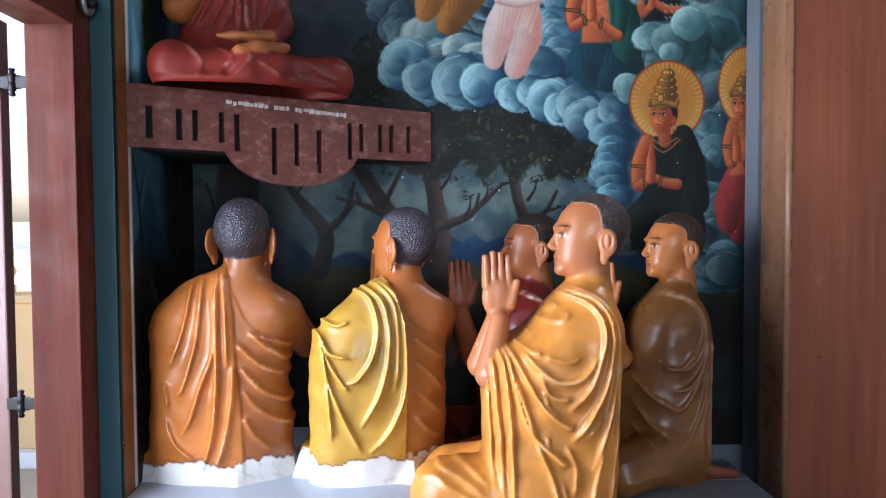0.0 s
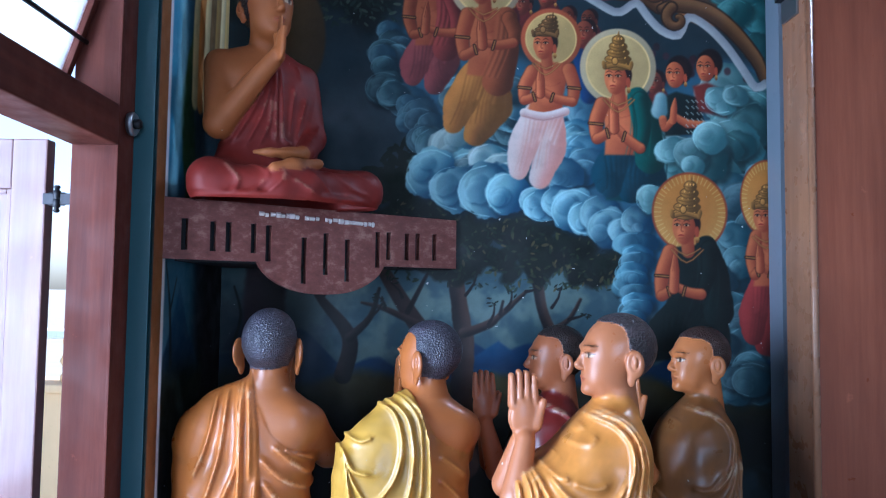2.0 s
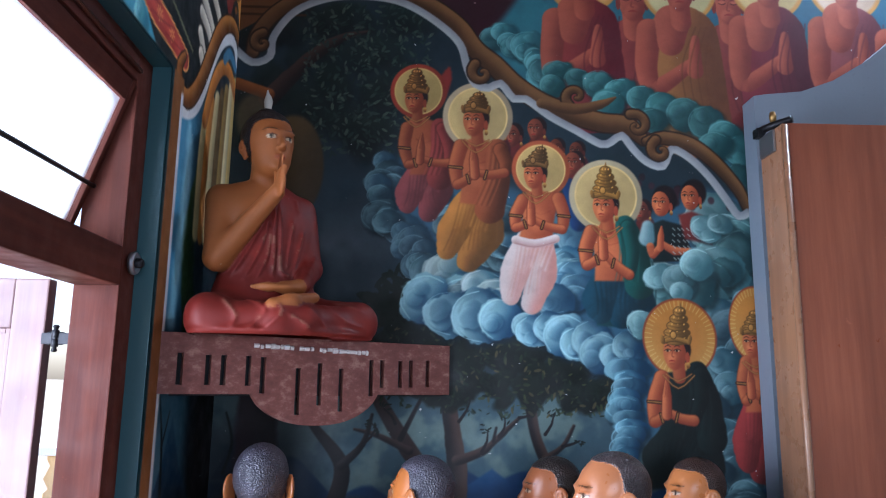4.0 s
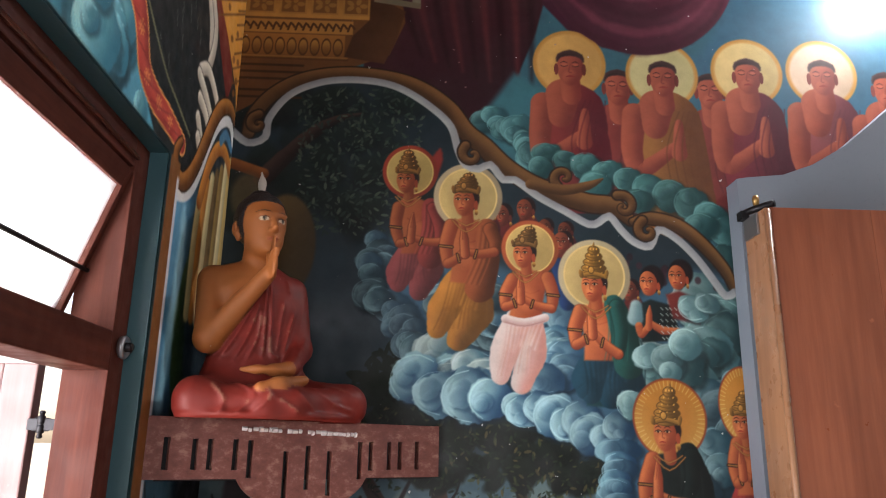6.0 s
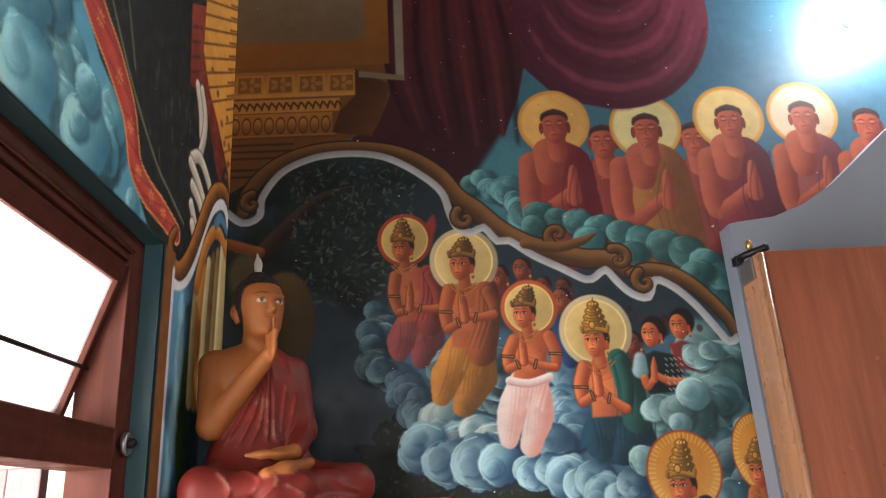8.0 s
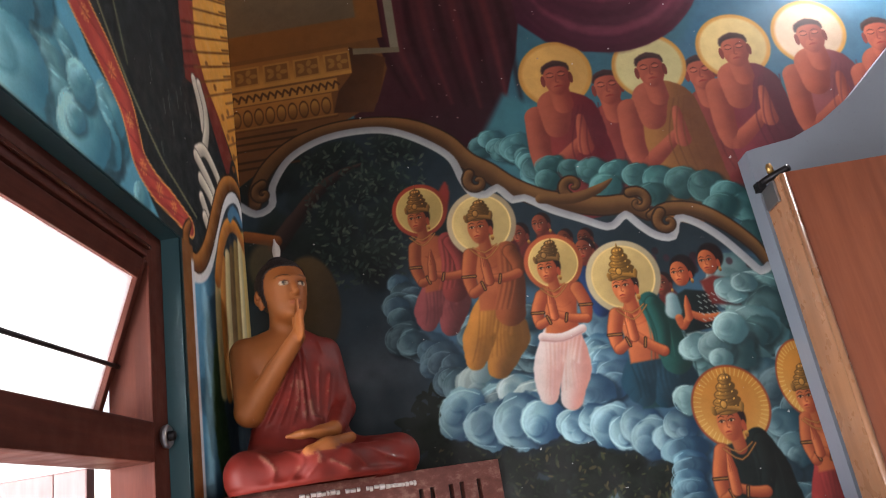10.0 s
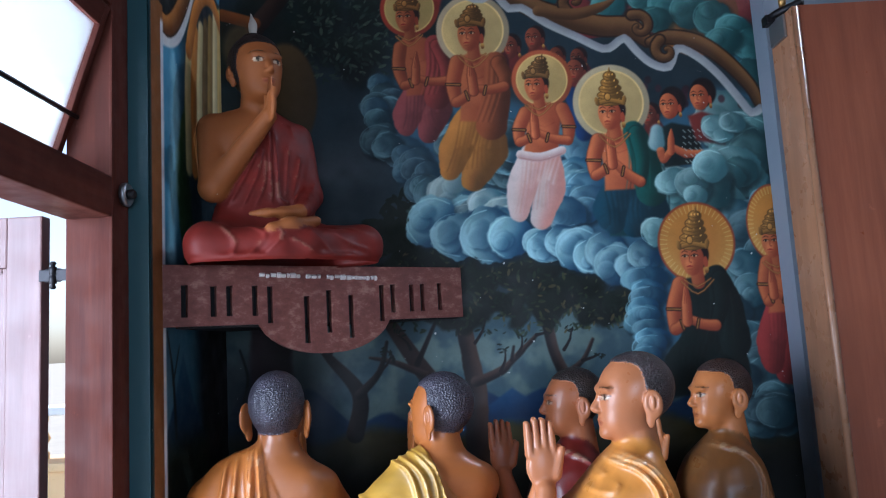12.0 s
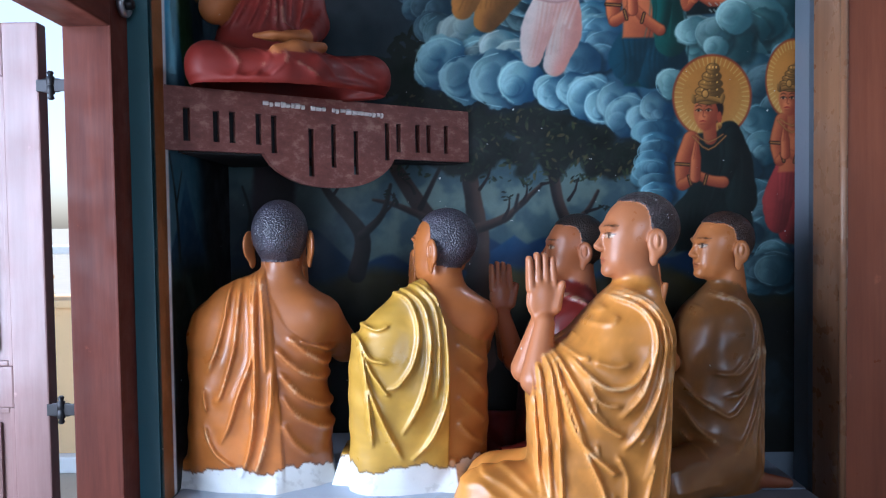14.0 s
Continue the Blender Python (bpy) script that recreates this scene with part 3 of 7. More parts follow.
        self.oval(cu + 0.20 * r, cv - 0.02 * r, r * 0.72, r * squash * 0.70, dark_c, turn, 0.026, light_c, (0.8, -0.5), None, 0.1, 0.55, 0.5)
        a0 = math.atan2(lit[1], lit[0])
        ring = lambda k, a: (cu + k * r * math.cos(a), cv + k * r * squash * math.sin(a))
        for k in range(3):
            g = a0 + rng.uniform(-1.3, 1.3)
            m = rng.uniform(0.30, 0.46) * r
            mu, mv = ring(rng.uniform(0.30, 0.55), g)
            self.oval(mu + 0.2 * m, mv - 0.2 * m, m * 1.05, m * 0.95, dark_c, turn, 0.010, alpha=0.45, rough=0.3)
            self.oval(mu, mv, m, m * 0.9, glow, turn, 0.004, [(p + q) / 2 for p, q in zip(light_c, dark_c)], lit, alpha=0.55, rough=0.4)
        self.stroke([ring(0.84, a0 + d) for d in (-0.9, -0.45, 0, 0.45, 0.9)], (0.001, r * 0.08, r * 0.12, r * 0.08, 0.001), glow, 0.007, alpha=rng.uniform(0.35, 0.8), rough=0.02)
        self.stroke([ring(0.955, a0 + d) for d in (-1.6, -1.0, -0.5, 0, 0.5, 1.0, 1.6)], (0.0008, 0.0018, 0.0026, 0.003, 0.0026, 0.0018, 0.0008), [min(255, v * 1.08 + 34) for v in light_c], 0.0022, alpha=rng.uniform(0.5, 0.9), rough=0.004)

    def sheet(self, name, to3d, material, shown=None):
        """The sheet as a mesh, its colours in the paint layer."""
        verts = to3d(self.u.ravel(), self.v.ravel()).astype(np.float32)
        idx = np.arange(self.nu * self.nv).reshape(self.nv, self.nu)
        quads = np.stack([idx[:-1, :-1], idx[:-1, 1:], idx[1:, 1:], idx[1:, :-1]], -1).reshape(-1, 4).astype(np.int32)
        shade_noise = 1 + 0.10 * (cloudy(self.u, self.v, 0.035, 5, 3) - 0.5)[..., None]
        c = np.clip(self.c * shade_noise, 0, 255) / 255
        lin = np.where(c <= 0.04045, c / 12.92, ((c + 0.055) / 1.055) ** 2.4)
        if shown is not None:
            cu, cv = self.u[:-1, :-1].ravel(), self.v[:-1, :-1].ravel()
            quads = quads[shown(cu, cv)]
        return raw_mesh(name, verts, quads, lin.reshape(-1, 3), material)


def raw_mesh(name, verts, quads, colours, material, alpha=None, smooth=False):
    data = bpy.data.meshes.new(name)
    data.vertices.add(len(verts))
    data.vertices.foreach_set("co", np.ascontiguousarray(verts, np.float32).ravel())
    data.loops.add(quads.size)
    data.loops.foreach_set("vertex_index", np.ascontiguousarray(quads, np.int32).ravel())
    data.polygons.add(len(quads))
    data.polygons.foreach_set("loop_start", np.arange(0, quads.size, 4, dtype=np.int32))
    if smooth:
        data.polygons.foreach_set("use_smooth", np.ones(len(quads), bool))
    data.update(calc_edges=True)
    layer = data.attributes.new("paint", "FLOAT_COLOR", "POINT")
    rgba = np.ones((len(verts), 4), np.float32)
    rgba[:, :3] = colours
    rgba[:, 3] = 0 if alpha is None else alpha
    layer.data.foreach_set("color", rgba.ravel())
    data.materials.append(material)
    return new(name, data)


rng = random.Random(11)
PW = Canvas(WALL_X, 2.06, 0.29, 3.62, 0.0028)
U, V = PW.u, PW.v
n1, n2 = cloudy(U, V, 0.35, 1), cloudy(U, V, 0.12, 7)

# night sky, pale dusk low down, hills and dark ground
PW.c[:] = np.array((36, 52, 60)) + 26 * (n1[..., None] - 0.5) * np.array((1, 1.2, 1.4))
PW.wash(step01(n1, 0.5, 0.75) * step01(V, 1.55, 1.7) * step01(V, 2.0, 1.8) * step01(U, -0.2, -0.4) * 0.7, (92, 98, 104))
PW.wash(step01(V, 1.42, 1.25) * 0.95, (68, 94, 104))
PW.wash(step01(n2, 0.45, 0.7) * step01(V, 1.35, 1.2) * 0.85, (116, 136, 130))
ridge = 0.985 + 0.05 * np.sin(U * 9 + 0.6) + 0.035 * np.sin(U * 23 + 2) + 0.04 * (n2 - 0.5)
PW.wash(step01(V - ridge, 0.008, -0.008), np.array((26, 56, 92)) + 40 * (n2[..., None] - 0.5))
PW.shape([(-0.02, 0.95), (0.05, 1.0), (0.115, 1.043), (0.16, 1.01), (0.24, 0.94)], (40, 82, 122), 0.006, (18, 44, 78), (-0.4, 1))
PW.shape([(0.3, 0.8), (0.40, 0.92), (0.50, 0.86), (0.62, 0.78)], (38, 74, 116), 0.006, (18, 44, 78))
PW.shape([(-0.84, 1.0), (-0.76, 1.14), (-0.70, 1.0)], (34, 60, 92), 0.006, (20, 40, 66))
lowland = 0.915 + 0.02 * np.sin(U * 14) + 0.05 * (n2 - 0.5)
PW.wash(step01(V - lowland, 0.02, -0.03), np.array((58, 52, 16)) + 50 * (n2[..., None] - 0.5))
PW.wash(step01(V, 0.90, 0.72), np.array((14, 17, 12)) + 12 * (n2[..., None] - 0.5))
PW.wash(step01(V, 0.9, 0.7) * step01(U, 0.35, 0.5) * step01(n2, 0.4, 0.7) * 0.7, (36, 56, 66))
# Darkens the corner under the shelf: dark landscape, partly shade painted in.
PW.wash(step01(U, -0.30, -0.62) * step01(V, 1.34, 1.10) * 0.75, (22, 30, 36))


def leaves(count, u0, u1, v0, v1, inside, tones, size):
    for _ in range(count):
        a, b = rng.uniform(u0, u1), rng.uniform(v0, v1)
        if inside(a, b):
            t = rng.choice(tones)
            s = rng.uniform(*size)
            PW.oval(a, b, s, s * 0.38, t, rng.uniform(0, 180), 0.003, alpha=rng.uniform(0.5, 0.95))


# trunks and boughs of the far trees
BARK, BARK2 = (74, 56, 48), (28, 22, 24)
PW.stroke([(0.0, 0.62), (-0.01, 0.9), (-0.005, 1.05), (-0.045, 1.31)], (0.05, 0.04, 0.034, 0.022), BARK, second=BARK2, light=(1, 0.2), rough=0.01)
PW.stroke([(-0.005, 1.07), (0.08, 1.10), (0.14, 1.15), (0.21, 1.215)], (0.018, 0.014, 0.011, 0.005), BARK, second=BARK2, rough=0.008)
PW.stroke([(0.12, 1.135), (0.13, 1.18)], (0.006, 0.004), BARK2)
PW.stroke([(0.245, 1.29), (0.265, 1.16), (0.30, 1.07)], (0.02, 0.018, 0.02), BARK, second=BARK2, light=(1, 0.2))
PW.stroke([(0.30, 1.08), (0.36, 1.12), (0.40, 1.19)], (0.012, 0.008, 0.005), BARK, second=BARK2)
PW.stroke([(-0.05, 0.95), (-0.17, 1.10), (-0.28, 1.27)], (0.022, 0.03, 0.022), BARK, second=BARK2)
PW.stroke([(-0.17, 1.10), (-0.28, 1.15), (-0.36, 1.17)], (0.014, 0.009, 0.004), BARK, second=BARK2)
PW.stroke([(-0.20, 1.14), (-0.13, 1.28)], (0.010, 0.005), BARK2)
PW.stroke([(-0.42, 0.92), (-0.40, 1.05), (-0.50, 1.18), (-0.56, 1.27)], (0.03, 0.026, 0.014, 0.006), (44, 36, 34), second=(16, 14, 16))
PW.stroke([(-0.40, 1.05), (-0.33, 1.12), (-0.30, 1.22)], (0.016, 0.010, 0.005), (44, 36, 34), second=(16, 14, 16))
PW.stroke([(-0.74, 0.5), (-0.70, 1.0), (-0.69, 1.45)], (0.10, 0.075, 0.065), (40, 28, 34), 0.012, second=(20, 15, 20), light=(-1, 0), rough=0.02)
PW.stroke([(-0.80, 1.02), (-0.775, 1.12), (-0.80, 1.22)], (0.005, 0.005, 0.003), (14, 18, 18))

for a, b, c, d in ((0.14, 1.15, 0.16, 1.21), (0.08, 1.10, 0.10, 1.17), (0.21, 1.215, 0.25, 1.225), (-0.22, 1.19, -0.26, 1.24), (-0.28, 1.15, -0.30, 1.19), (0.36, 1.12, 0.42, 1.14), (0.30, 1.16, 0.33, 1.23), (-0.05, 1.25, -0.09, 1.33), (-0.33, 1.12, -0.29, 1.17), (-0.50, 1.18, -0.46, 1.26), (0.0, 1.20, 0.04, 1.28)):
    PW.stroke([(a, b), ((a + c) / 2 + 0.008, (b + d) / 2), (c, d)], (0.006, 0.004, 0.002), BARK2, 0.002)
    for k in range(5):
        PW.oval(c + rng.uniform(-0.02, 0.02), d + rng.uniform(-0.015, 0.02), 0.009, 0.003, (22, 32, 26), rng.uniform(0, 180), 0.002)

# dark canopy with picked-out leaves
for _ in range(260):
    a, b = rng.uniform(-0.3, 0.56), rng.uniform(1.26, 1.60)
    if b > 1.27 + 0.25 * max(0, -a - 0.05) and (b < 1.60 - 0.55 * max(0, a - 0.1)):
        PW.oval(a, b, rng.uniform(0.03, 0.06), rng.uniform(0.025, 0.045), (20, 30, 22), rng.uniform(0, 180), 0.012, (10, 16, 12), alpha=0.95, rough=0.6)
canopy = lambda a, b: b > 1.22 + 0.2 * max(0, -a - 0.05) and b < 1.62 - 0.5 * max(0, a - 0.1)
leaves(900, -0.33, 0.58, 1.2, 1.66, canopy, [(26, 42, 28), (38, 52, 30), (64, 72, 38), (18, 30, 22), (22, 34, 26), (84, 76, 44)], (0.005, 0.014))
for _ in range(140):
    t = rng.random() ** 1.3
    a, b = -0.33 + 0.22 * t + rng.uniform(-0.04, 0.05), 1.53 + 0.24 * rng.random() * (0.35 + t)
    PW.oval(a, b, rng.uniform(0.015, 0.035), rng.uniform(0.006, 0.012), (20, 30, 22), rng.uniform(0, 180), 0.004)
# foliage inside the arch
arch = lambda a, b: b < 2.76 - 1.1 * max(0, a + 0.25) ** 1.2 and b > 2.15
for _ in range(60):
    a, b = rng.uniform(-0.84, -0.12), rng.uniform(2.2, 2.74)
    if arch(a, b):
        PW.oval(a, b, rng.uniform(0.05, 0.1), rng.uniform(0.04, 0.07), (24, 38, 34), rng.uniform(0, 180), 0.03, (16, 24, 26), alpha=0.7, rough=0.5)
PW.stroke([(-0.72, 2.36), (-0.60, 2.50), (-0.48, 2.60), (-0.36, 2.64)], (0.035, 0.028, 0.018, 0.006), (70, 50, 42), second=(34, 24, 24), rough=0.01)
leaves(700, -0.6, -0.12, 2.15, 2.75, arch, [(40, 60, 52), (58, 78, 66), (84, 98, 82), (30, 46, 40)], (0.006, 0.016))

# ---- cloud masses ----
BL, BD = (150, 190, 202), (38, 88, 126)
TL, TD = (118, 158, 158), (44, 84, 92)
SL, SD = (92, 122, 132), (34, 62, 78)


def bank(centre_line, count, spread, sizes, tones):
    """A drift of cloud balls along a line."""
    for i in range(count):
        t = i / max(1, count - 1) * (len(centre_line) - 1)
        k = min(int(t), len(centre_line) - 2)
        f = t - k
        a = centre_line[k][0] * (1 - f) + centre_line[k + 1][0] * f + rng.uniform(-spread, spread)
        b = centre_line[k][1] * (1 - f) + centre_line[k + 1][1] * f + rng.uniform(-spread, spread)
        hi, lo = rng.choice(tones)
        PW.puff(a, b, rng.uniform(*sizes), hi, lo, rng)


PW.shape([(-0.3, 2.15), (-0.28, 1.9), (-0.2, 1.75), (0.0, 1.62), (0.3, 1.56), (0.6, 1.45), (0.66, 1.1), (1.1, 1.0), (1.1, 2.0), (0.9, 2.05), (0.6, 1.9), (0.0, 2.1)], (62, 104, 128), 0.03, alpha=0.9)
bank([(0.96, 1.95), (1.0, 1.8), (0.9, 1.68)], 22, 0.06, (0.05, 0.09), [(TL, TD), ((150, 180, 180), (76, 120, 128))])
bank([(0.98, 1.62), (0.95, 1.3), (0.92, 1.05), (1.0, 0.9)], 34, 0.06, (0.04, 0.075), [(SL, SD), ((108, 140, 148), (38, 78, 96))])
bank([(-0.27, 2.13), (-0.28, 2.0), (-0.24, 1.88), (-0.17, 1.80), (-0.12, 1.70)], 26, 0.035, (0.035, 0.06), [(SL, SD), ((84, 112, 126), (40, 74, 98))])
bank([(-0.05, 1.98), (0.0, 1.85), (0.1, 1.78), (0.2, 1.95)], 20, 0.05, (0.04, 0.06), [(SL, SD), (BL, BD)])
bank([(0.38, 1.85), (0.42, 1.72), (0.36, 1.62)], 14, 0.05, (0.045, 0.07), [(BL, BD), ((128, 168, 186), (48, 96, 136))])
bank([(0.66, 1.72), (0.74, 1.66), (0.84, 1.70)], 14, 0.05, (0.045, 0.07), [((160, 186, 186), (84, 128, 138)), (TL, TD)])
bank([(-0.05, 1.68), (0.06, 1.63), (0.16, 1.64)], 12, 0.045, (0.05, 0.075), [((190, 206, 206), (80, 128, 150)), (BL, BD)])
# the big row of balls that falls away to the right
for a, b, r in ((-0.12, 1.62, 0.075), (-0.03, 1.575, 0.085), (0.07, 1.565, 0.08), (0.145, 1.555, 0.07), (0.235, 1.535, 0.055), (0.27, 1.515, 0.06), (0.32, 1.53, 0.062), (0.375, 1.50, 0.07), (0.42, 1.475, 0.068),
                (0.47, 1.49, 0.066), (0.50, 1.44, 0.07), (0.56, 1.43, 0.066), (0.60, 1.47, 0.05)):
    PW.puff(a, b, r, (158, 196, 208), (24, 72, 114), rng, (158, 192, 200))
for i in range(10):
    t = i / 9
    PW.puff(0.59 + 0.015 * math.sin(i * 1.3), 1.385 - 0.30 * t, 0.062 - 0.012 * t, (134, 180, 198), (24, 70, 108), rng, (150, 184, 194), 0.62)


# ---- painted figures ----
SKIN, SKIN2 = (224, 126, 74), (150, 66, 42)


def shade(c, k, add=0):
    return tuple(min(255, max(0, v * k + add)) for v in c)


def painted_face(hu, hv, z, skin, skin2, hair=(34, 22, 22), lean=-1):
    """A small painted face in three-quarter view: dark hair, cheek, brows, lids, nose and lips."""
    PW.oval(hu + 0.010 * z, hv + 0.006 * z, 0.038 * z, 0.046 * z, hair, 0, 0.005)
    PW.oval(hu + lean * 0.004 * z, hv - 0.006 * z, 0.036 * z, 0.050 * z, skin, -6 * lean, 0.003, skin2, (lean, 0.25))
    PW.oval(hu + lean * 0.006 * z, hv - 0.034 * z, 0.024 * z, 0.024 * z, skin, 0, 0.006, skin2, (lean, 0.6))
    PW.oval(hu + lean * 0.014 * z, hv - 0.018 * z, 0.012 * z, 0.014 * z, shade(skin, 1.1, 12), 0, 0.008, alpha=0.7)
    PW.oval(hu + 0.036 * z, hv - 0.020 * z, 0.007 * z, 0.018 * z, shade(skin2, 1.15), 0, 0.003)
    PW.oval(hu + 0.037 * z, hv - 0.044 * z, 0.006 * z, 0.010 * z, (206, 158, 76), 0, 0.002, (120, 74, 32))
    for e in (-0.0145, 0.0145):
        c = hu + lean * 0.010 * z + e * z
        PW.stroke([(c - 0.009 * z, hv + 0.013 * z), (c, hv + 0.018 * z), (c + 0.009 * z, hv + 0.013 * z)], (0.001, 0.0017, 0.001), (50, 26, 20), 0.0018, alpha=0.9)
        PW.oval(c, hv + 0.002 * z, 0.0085 * z, 0.0042 * z, (226, 196, 160), 0, 0.0016, alpha=0.7)
        PW.oval(c + lean * 0.001, hv + 0.001 * z, 0.0036 * z, 0.0036 * z, (24, 14, 12), 0, 0.0014)
        PW.stroke([(c - 0.010 * z, hv + 0.002 * z), (c, hv + 0.0065 * z), (c + 0.010 * z, hv + 0.002 * z)], 0.0014, (40, 20, 16), 0.0015)
    n = hu + lean * 0.013 * z
    PW.stroke([(n + 0.004 * z, hv + 0.008 * z), (n, hv - 0.014 * z), (n - lean * 0.006 * z, hv - 0.018 * z)], (0.0010, 0.0016, 0.0022), shade(skin2, 0.85), 0.002, alpha=0.8)
    PW.stroke([(n - 0.009 * z, hv - 0.031 * z), (n, hv - 0.029 * z), (n + 0.009 * z, hv - 0.031 * z)], (0.0012, 0.0030, 0.0012), (158, 46, 38), 0.0018)
    PW.stroke([(n - 0.006 * z, hv - 0.039 * z), (n + 0.006 * z, hv - 0.039 * z)], 0.0014, shade(skin2, 0.9), 0.003, alpha=0.6)


def crown(hu, hv, tu, tv, z, gold):
    """A tall pointed crown of stacked rings over a jewelled band."""
    dark = shade(gold, 0.5)
    bu, bv = hu + 0.003 * z, hv + 0.036 * z
    rise = tv - bv
    for k in range(5):
        f = k / 5
        w = (0.044 * (1 - f) ** 0.62 + 0.002) * z
        cu, cv = bu + (tu - bu) * f, bv + rise * f * 0.92
        PW.oval(cu, cv, w + 0.003, max(0.010 * z, rise * 0.13) + 0.003, dark, 0, 0.003)
        PW.oval(cu, cv, w, max(0.010 * z, rise * 0.13), gold, 0, 0.003, dark, (-1, 0.3))
        PW.stroke([(cu - w * 0.9, cv), (cu, cv - 0.006 * z), (cu + w * 0.9, cv)], 0.0014, dark, 0.0015, alpha=0.8)
        for q in (-0.55, 0.0, 0.55):
            PW.oval(cu + q * w, cv + 0.005 * z, 0.0028, 0.0040, shade(gold, 1.3, 14), 0, 0.0014)
    PW.stroke([(tu, tv - rise * 0.12), (tu + 0.001, tv)], (0.004 * z, 0.001), gold, 0.002, dark)
    PW.stroke([(hu - 0.037 * z, hv + 0.030 * z), (hu, hv + 0.038 * z), (hu + 0.041 * z, hv + 0.028 * z)], 0.0085 * z, dark, 0.002)
    PW.stroke([(hu - 0.037 * z, hv + 0.031 * z), (hu, hv + 0.039 * z), (hu + 0.041 * z, hv + 0.029 * z)], 0.0060 * z, gold, 0.002, shade(gold, 0.75))
    PW.oval(hu - 0.006 * z, hv + 0.050 * z, 0.011 * z, 0.014 * z, shade(gold, 1.2, 10), 0, 0.002, gold, (-1, 1), dark, 0.25)
    for e in (-0.040, 0.045):
        PW.oval(hu + e * z, hv + 0.036 * z, 0.007 * z, 0.015 * z, gold, 14 if e < 0 else -14, 0.002, dark, (-1, 0.3))


def band(a, b, colour=(58, 32, 24)):
    PW.stroke([a, b], 0.0062, colour, 0.002)
    PW.stroke([a, b], 0.0022, (186, 134, 66), 0.0015, alpha=0.8)


def worshipper(j, z, skirt, upper, skin=SKIN, skin2=SKIN2, halo=None, halo_r=0.1, ring=None, gold=(178, 128, 58), bare=True, wrap=True, skirt2=None):
    """A kneeling worshipper with joined palms. j: places of halo, head, crown, shoulders, elbows, palms, waist, knees and back."""
    (hu, hv), (cu, cv) = j["head"], j["crown"]
    s2, u2 = skirt2 or shade(skirt, 0.52), shade(upper, 0.5)
    far, dim = [tuple((p * k + q * (1 - k)) for p, q in zip(skirt, s2)) for k in (0.5, 0.3)]
    if halo:
        a, b = j["halo"]
        PW.oval(a, b, halo_r * 1.17, halo_r * 1.20, ring or shade(halo, 0.55), 0, 0.004, shade(ring or shade(halo, 0.55), 0.8), (-1, 0.5))
        PW.oval(a, b, halo_r, halo_r * 1.03, shade(halo, 1.02), 0, 0.003, shade(halo, 0.86), (-0.8, 0.4), shade(halo, 1.12), 0.05)
        PW.oval(a, b - 0.01, halo_r * 0.66, halo_r * 0.66, shade(halo, 0.82), 0, 0.035, alpha=0.6)
    wl, wr, kl, kr, back = (np.array(j[k]) for k in ("wl", "wr", "kl", "kr", "back"))
    # skirt round both knees
    PW.stroke([(wr + back) / 2 - (0.02, 0), back - (0.03, 0), kr + (0.01, 0.02)], (0.040 * z, 0.046 * z, 0.036 * z), far, 0.005, s2, (-1, 0.2), rough=0.008)
    PW.stroke([wl * 0.4 + wr * 0.6, (wr + kr) / 2 + (0.0, 0.0), kr + (0.004, 0.022)], (0.052 * z, 0.056 * z, 0.036 * z), shade(skirt, 0.95), 0.004, s2, (-1, 0.3), rough=0.008)
    PW.stroke([wl * 0.72 + wr * 0.28, (wl + kl) / 2 + (0.014, 0.0), kl + (0.024, 0.022)], (0.048 * z, 0.053 * z, 0.034 * z), skirt, 0.004, dim, (-1, 0.35), rough=0.008)
    for k in range(9):
        f = k / 8
        top, foot = wl * (1 - f) + wr * f, kl * (1 - f) + (kr * 0.6 + back * 0.4) * f
        mid = (top + foot) / 2 + (0.012 - 0.02 * f, 0.010 * math.sin(k * 2.1))
        PW.stroke([top, mid, foot + (0.012, 0.018)], (0.0008, 0.0034, 0.0008), s2, 0.006, alpha=rng.uniform(0.15, 0.6))
        PW.stroke([top + (0.006, -0.01), mid + (0.008, 0.006)], (0.0008, 0.0045), shade(skirt, 1.10, 10), 0.008, alpha=rng.uniform(0.1, 0.45))
    sl, sr, el, er, p0, p1 = (np.array(j[k]) for k in ("sl", "sr", "el", "er", "p0", "p1"))
    # chest
    trunk_pts = [sl + (0.0, 0.012), (hu, hv - 0.062 * z), sr + (0, 0.014), sr * 0.45 + wr * 0.55 + (-0.008, 0), wr, wl, sl * 0.45 + wl * 0.55 + (0.012, 0)]
    PW.shape(trunk_pts, skin if bare else upper, 0.006, skin2 if bare else u2, (-1, 0.3))
    if bare:
        mid = (sl + sr) / 2
        PW.stroke([mid + (-0.03 * z, -0.045), mid + (0.0, -0.06), mid + (0.035 * z, -0.045)], 0.0018, skin2, 0.004, alpha=0.7)
        PW.oval(*(mid * 0.5 + (wl + wr) / 4), 0.035 * z, 0.040 * z, shade(skin, 1.06, 6), 0, 0.02, alpha=0.5)
    if wrap:
        PW.stroke([sr + (-0.014, 0.004), sr * 0.5 + wr * 0.5 + (0.0, 0.0), wr + (-0.004, -0.012)], (0.034 * z, 0.045 * z, 0.048 * z), upper, 0.004, u2, (-1, 0.4), rough=0.008)
        for k in range(7):
            f = k / 6
            a, b = sr + (-0.040 * z + 0.048 * z * f, 0.012), wl * (0.55 - 0.5 * f) + wr * (0.45 + 0.5 * f)
            PW.stroke([a, (a + b) / 2 + (0.014, -0.004), b], (0.0008, 0.0024, 0.0008), u2 if k % 2 else shade(upper, 1.14, 10), 0.005, alpha=rng.uniform(0.3, 0.7))
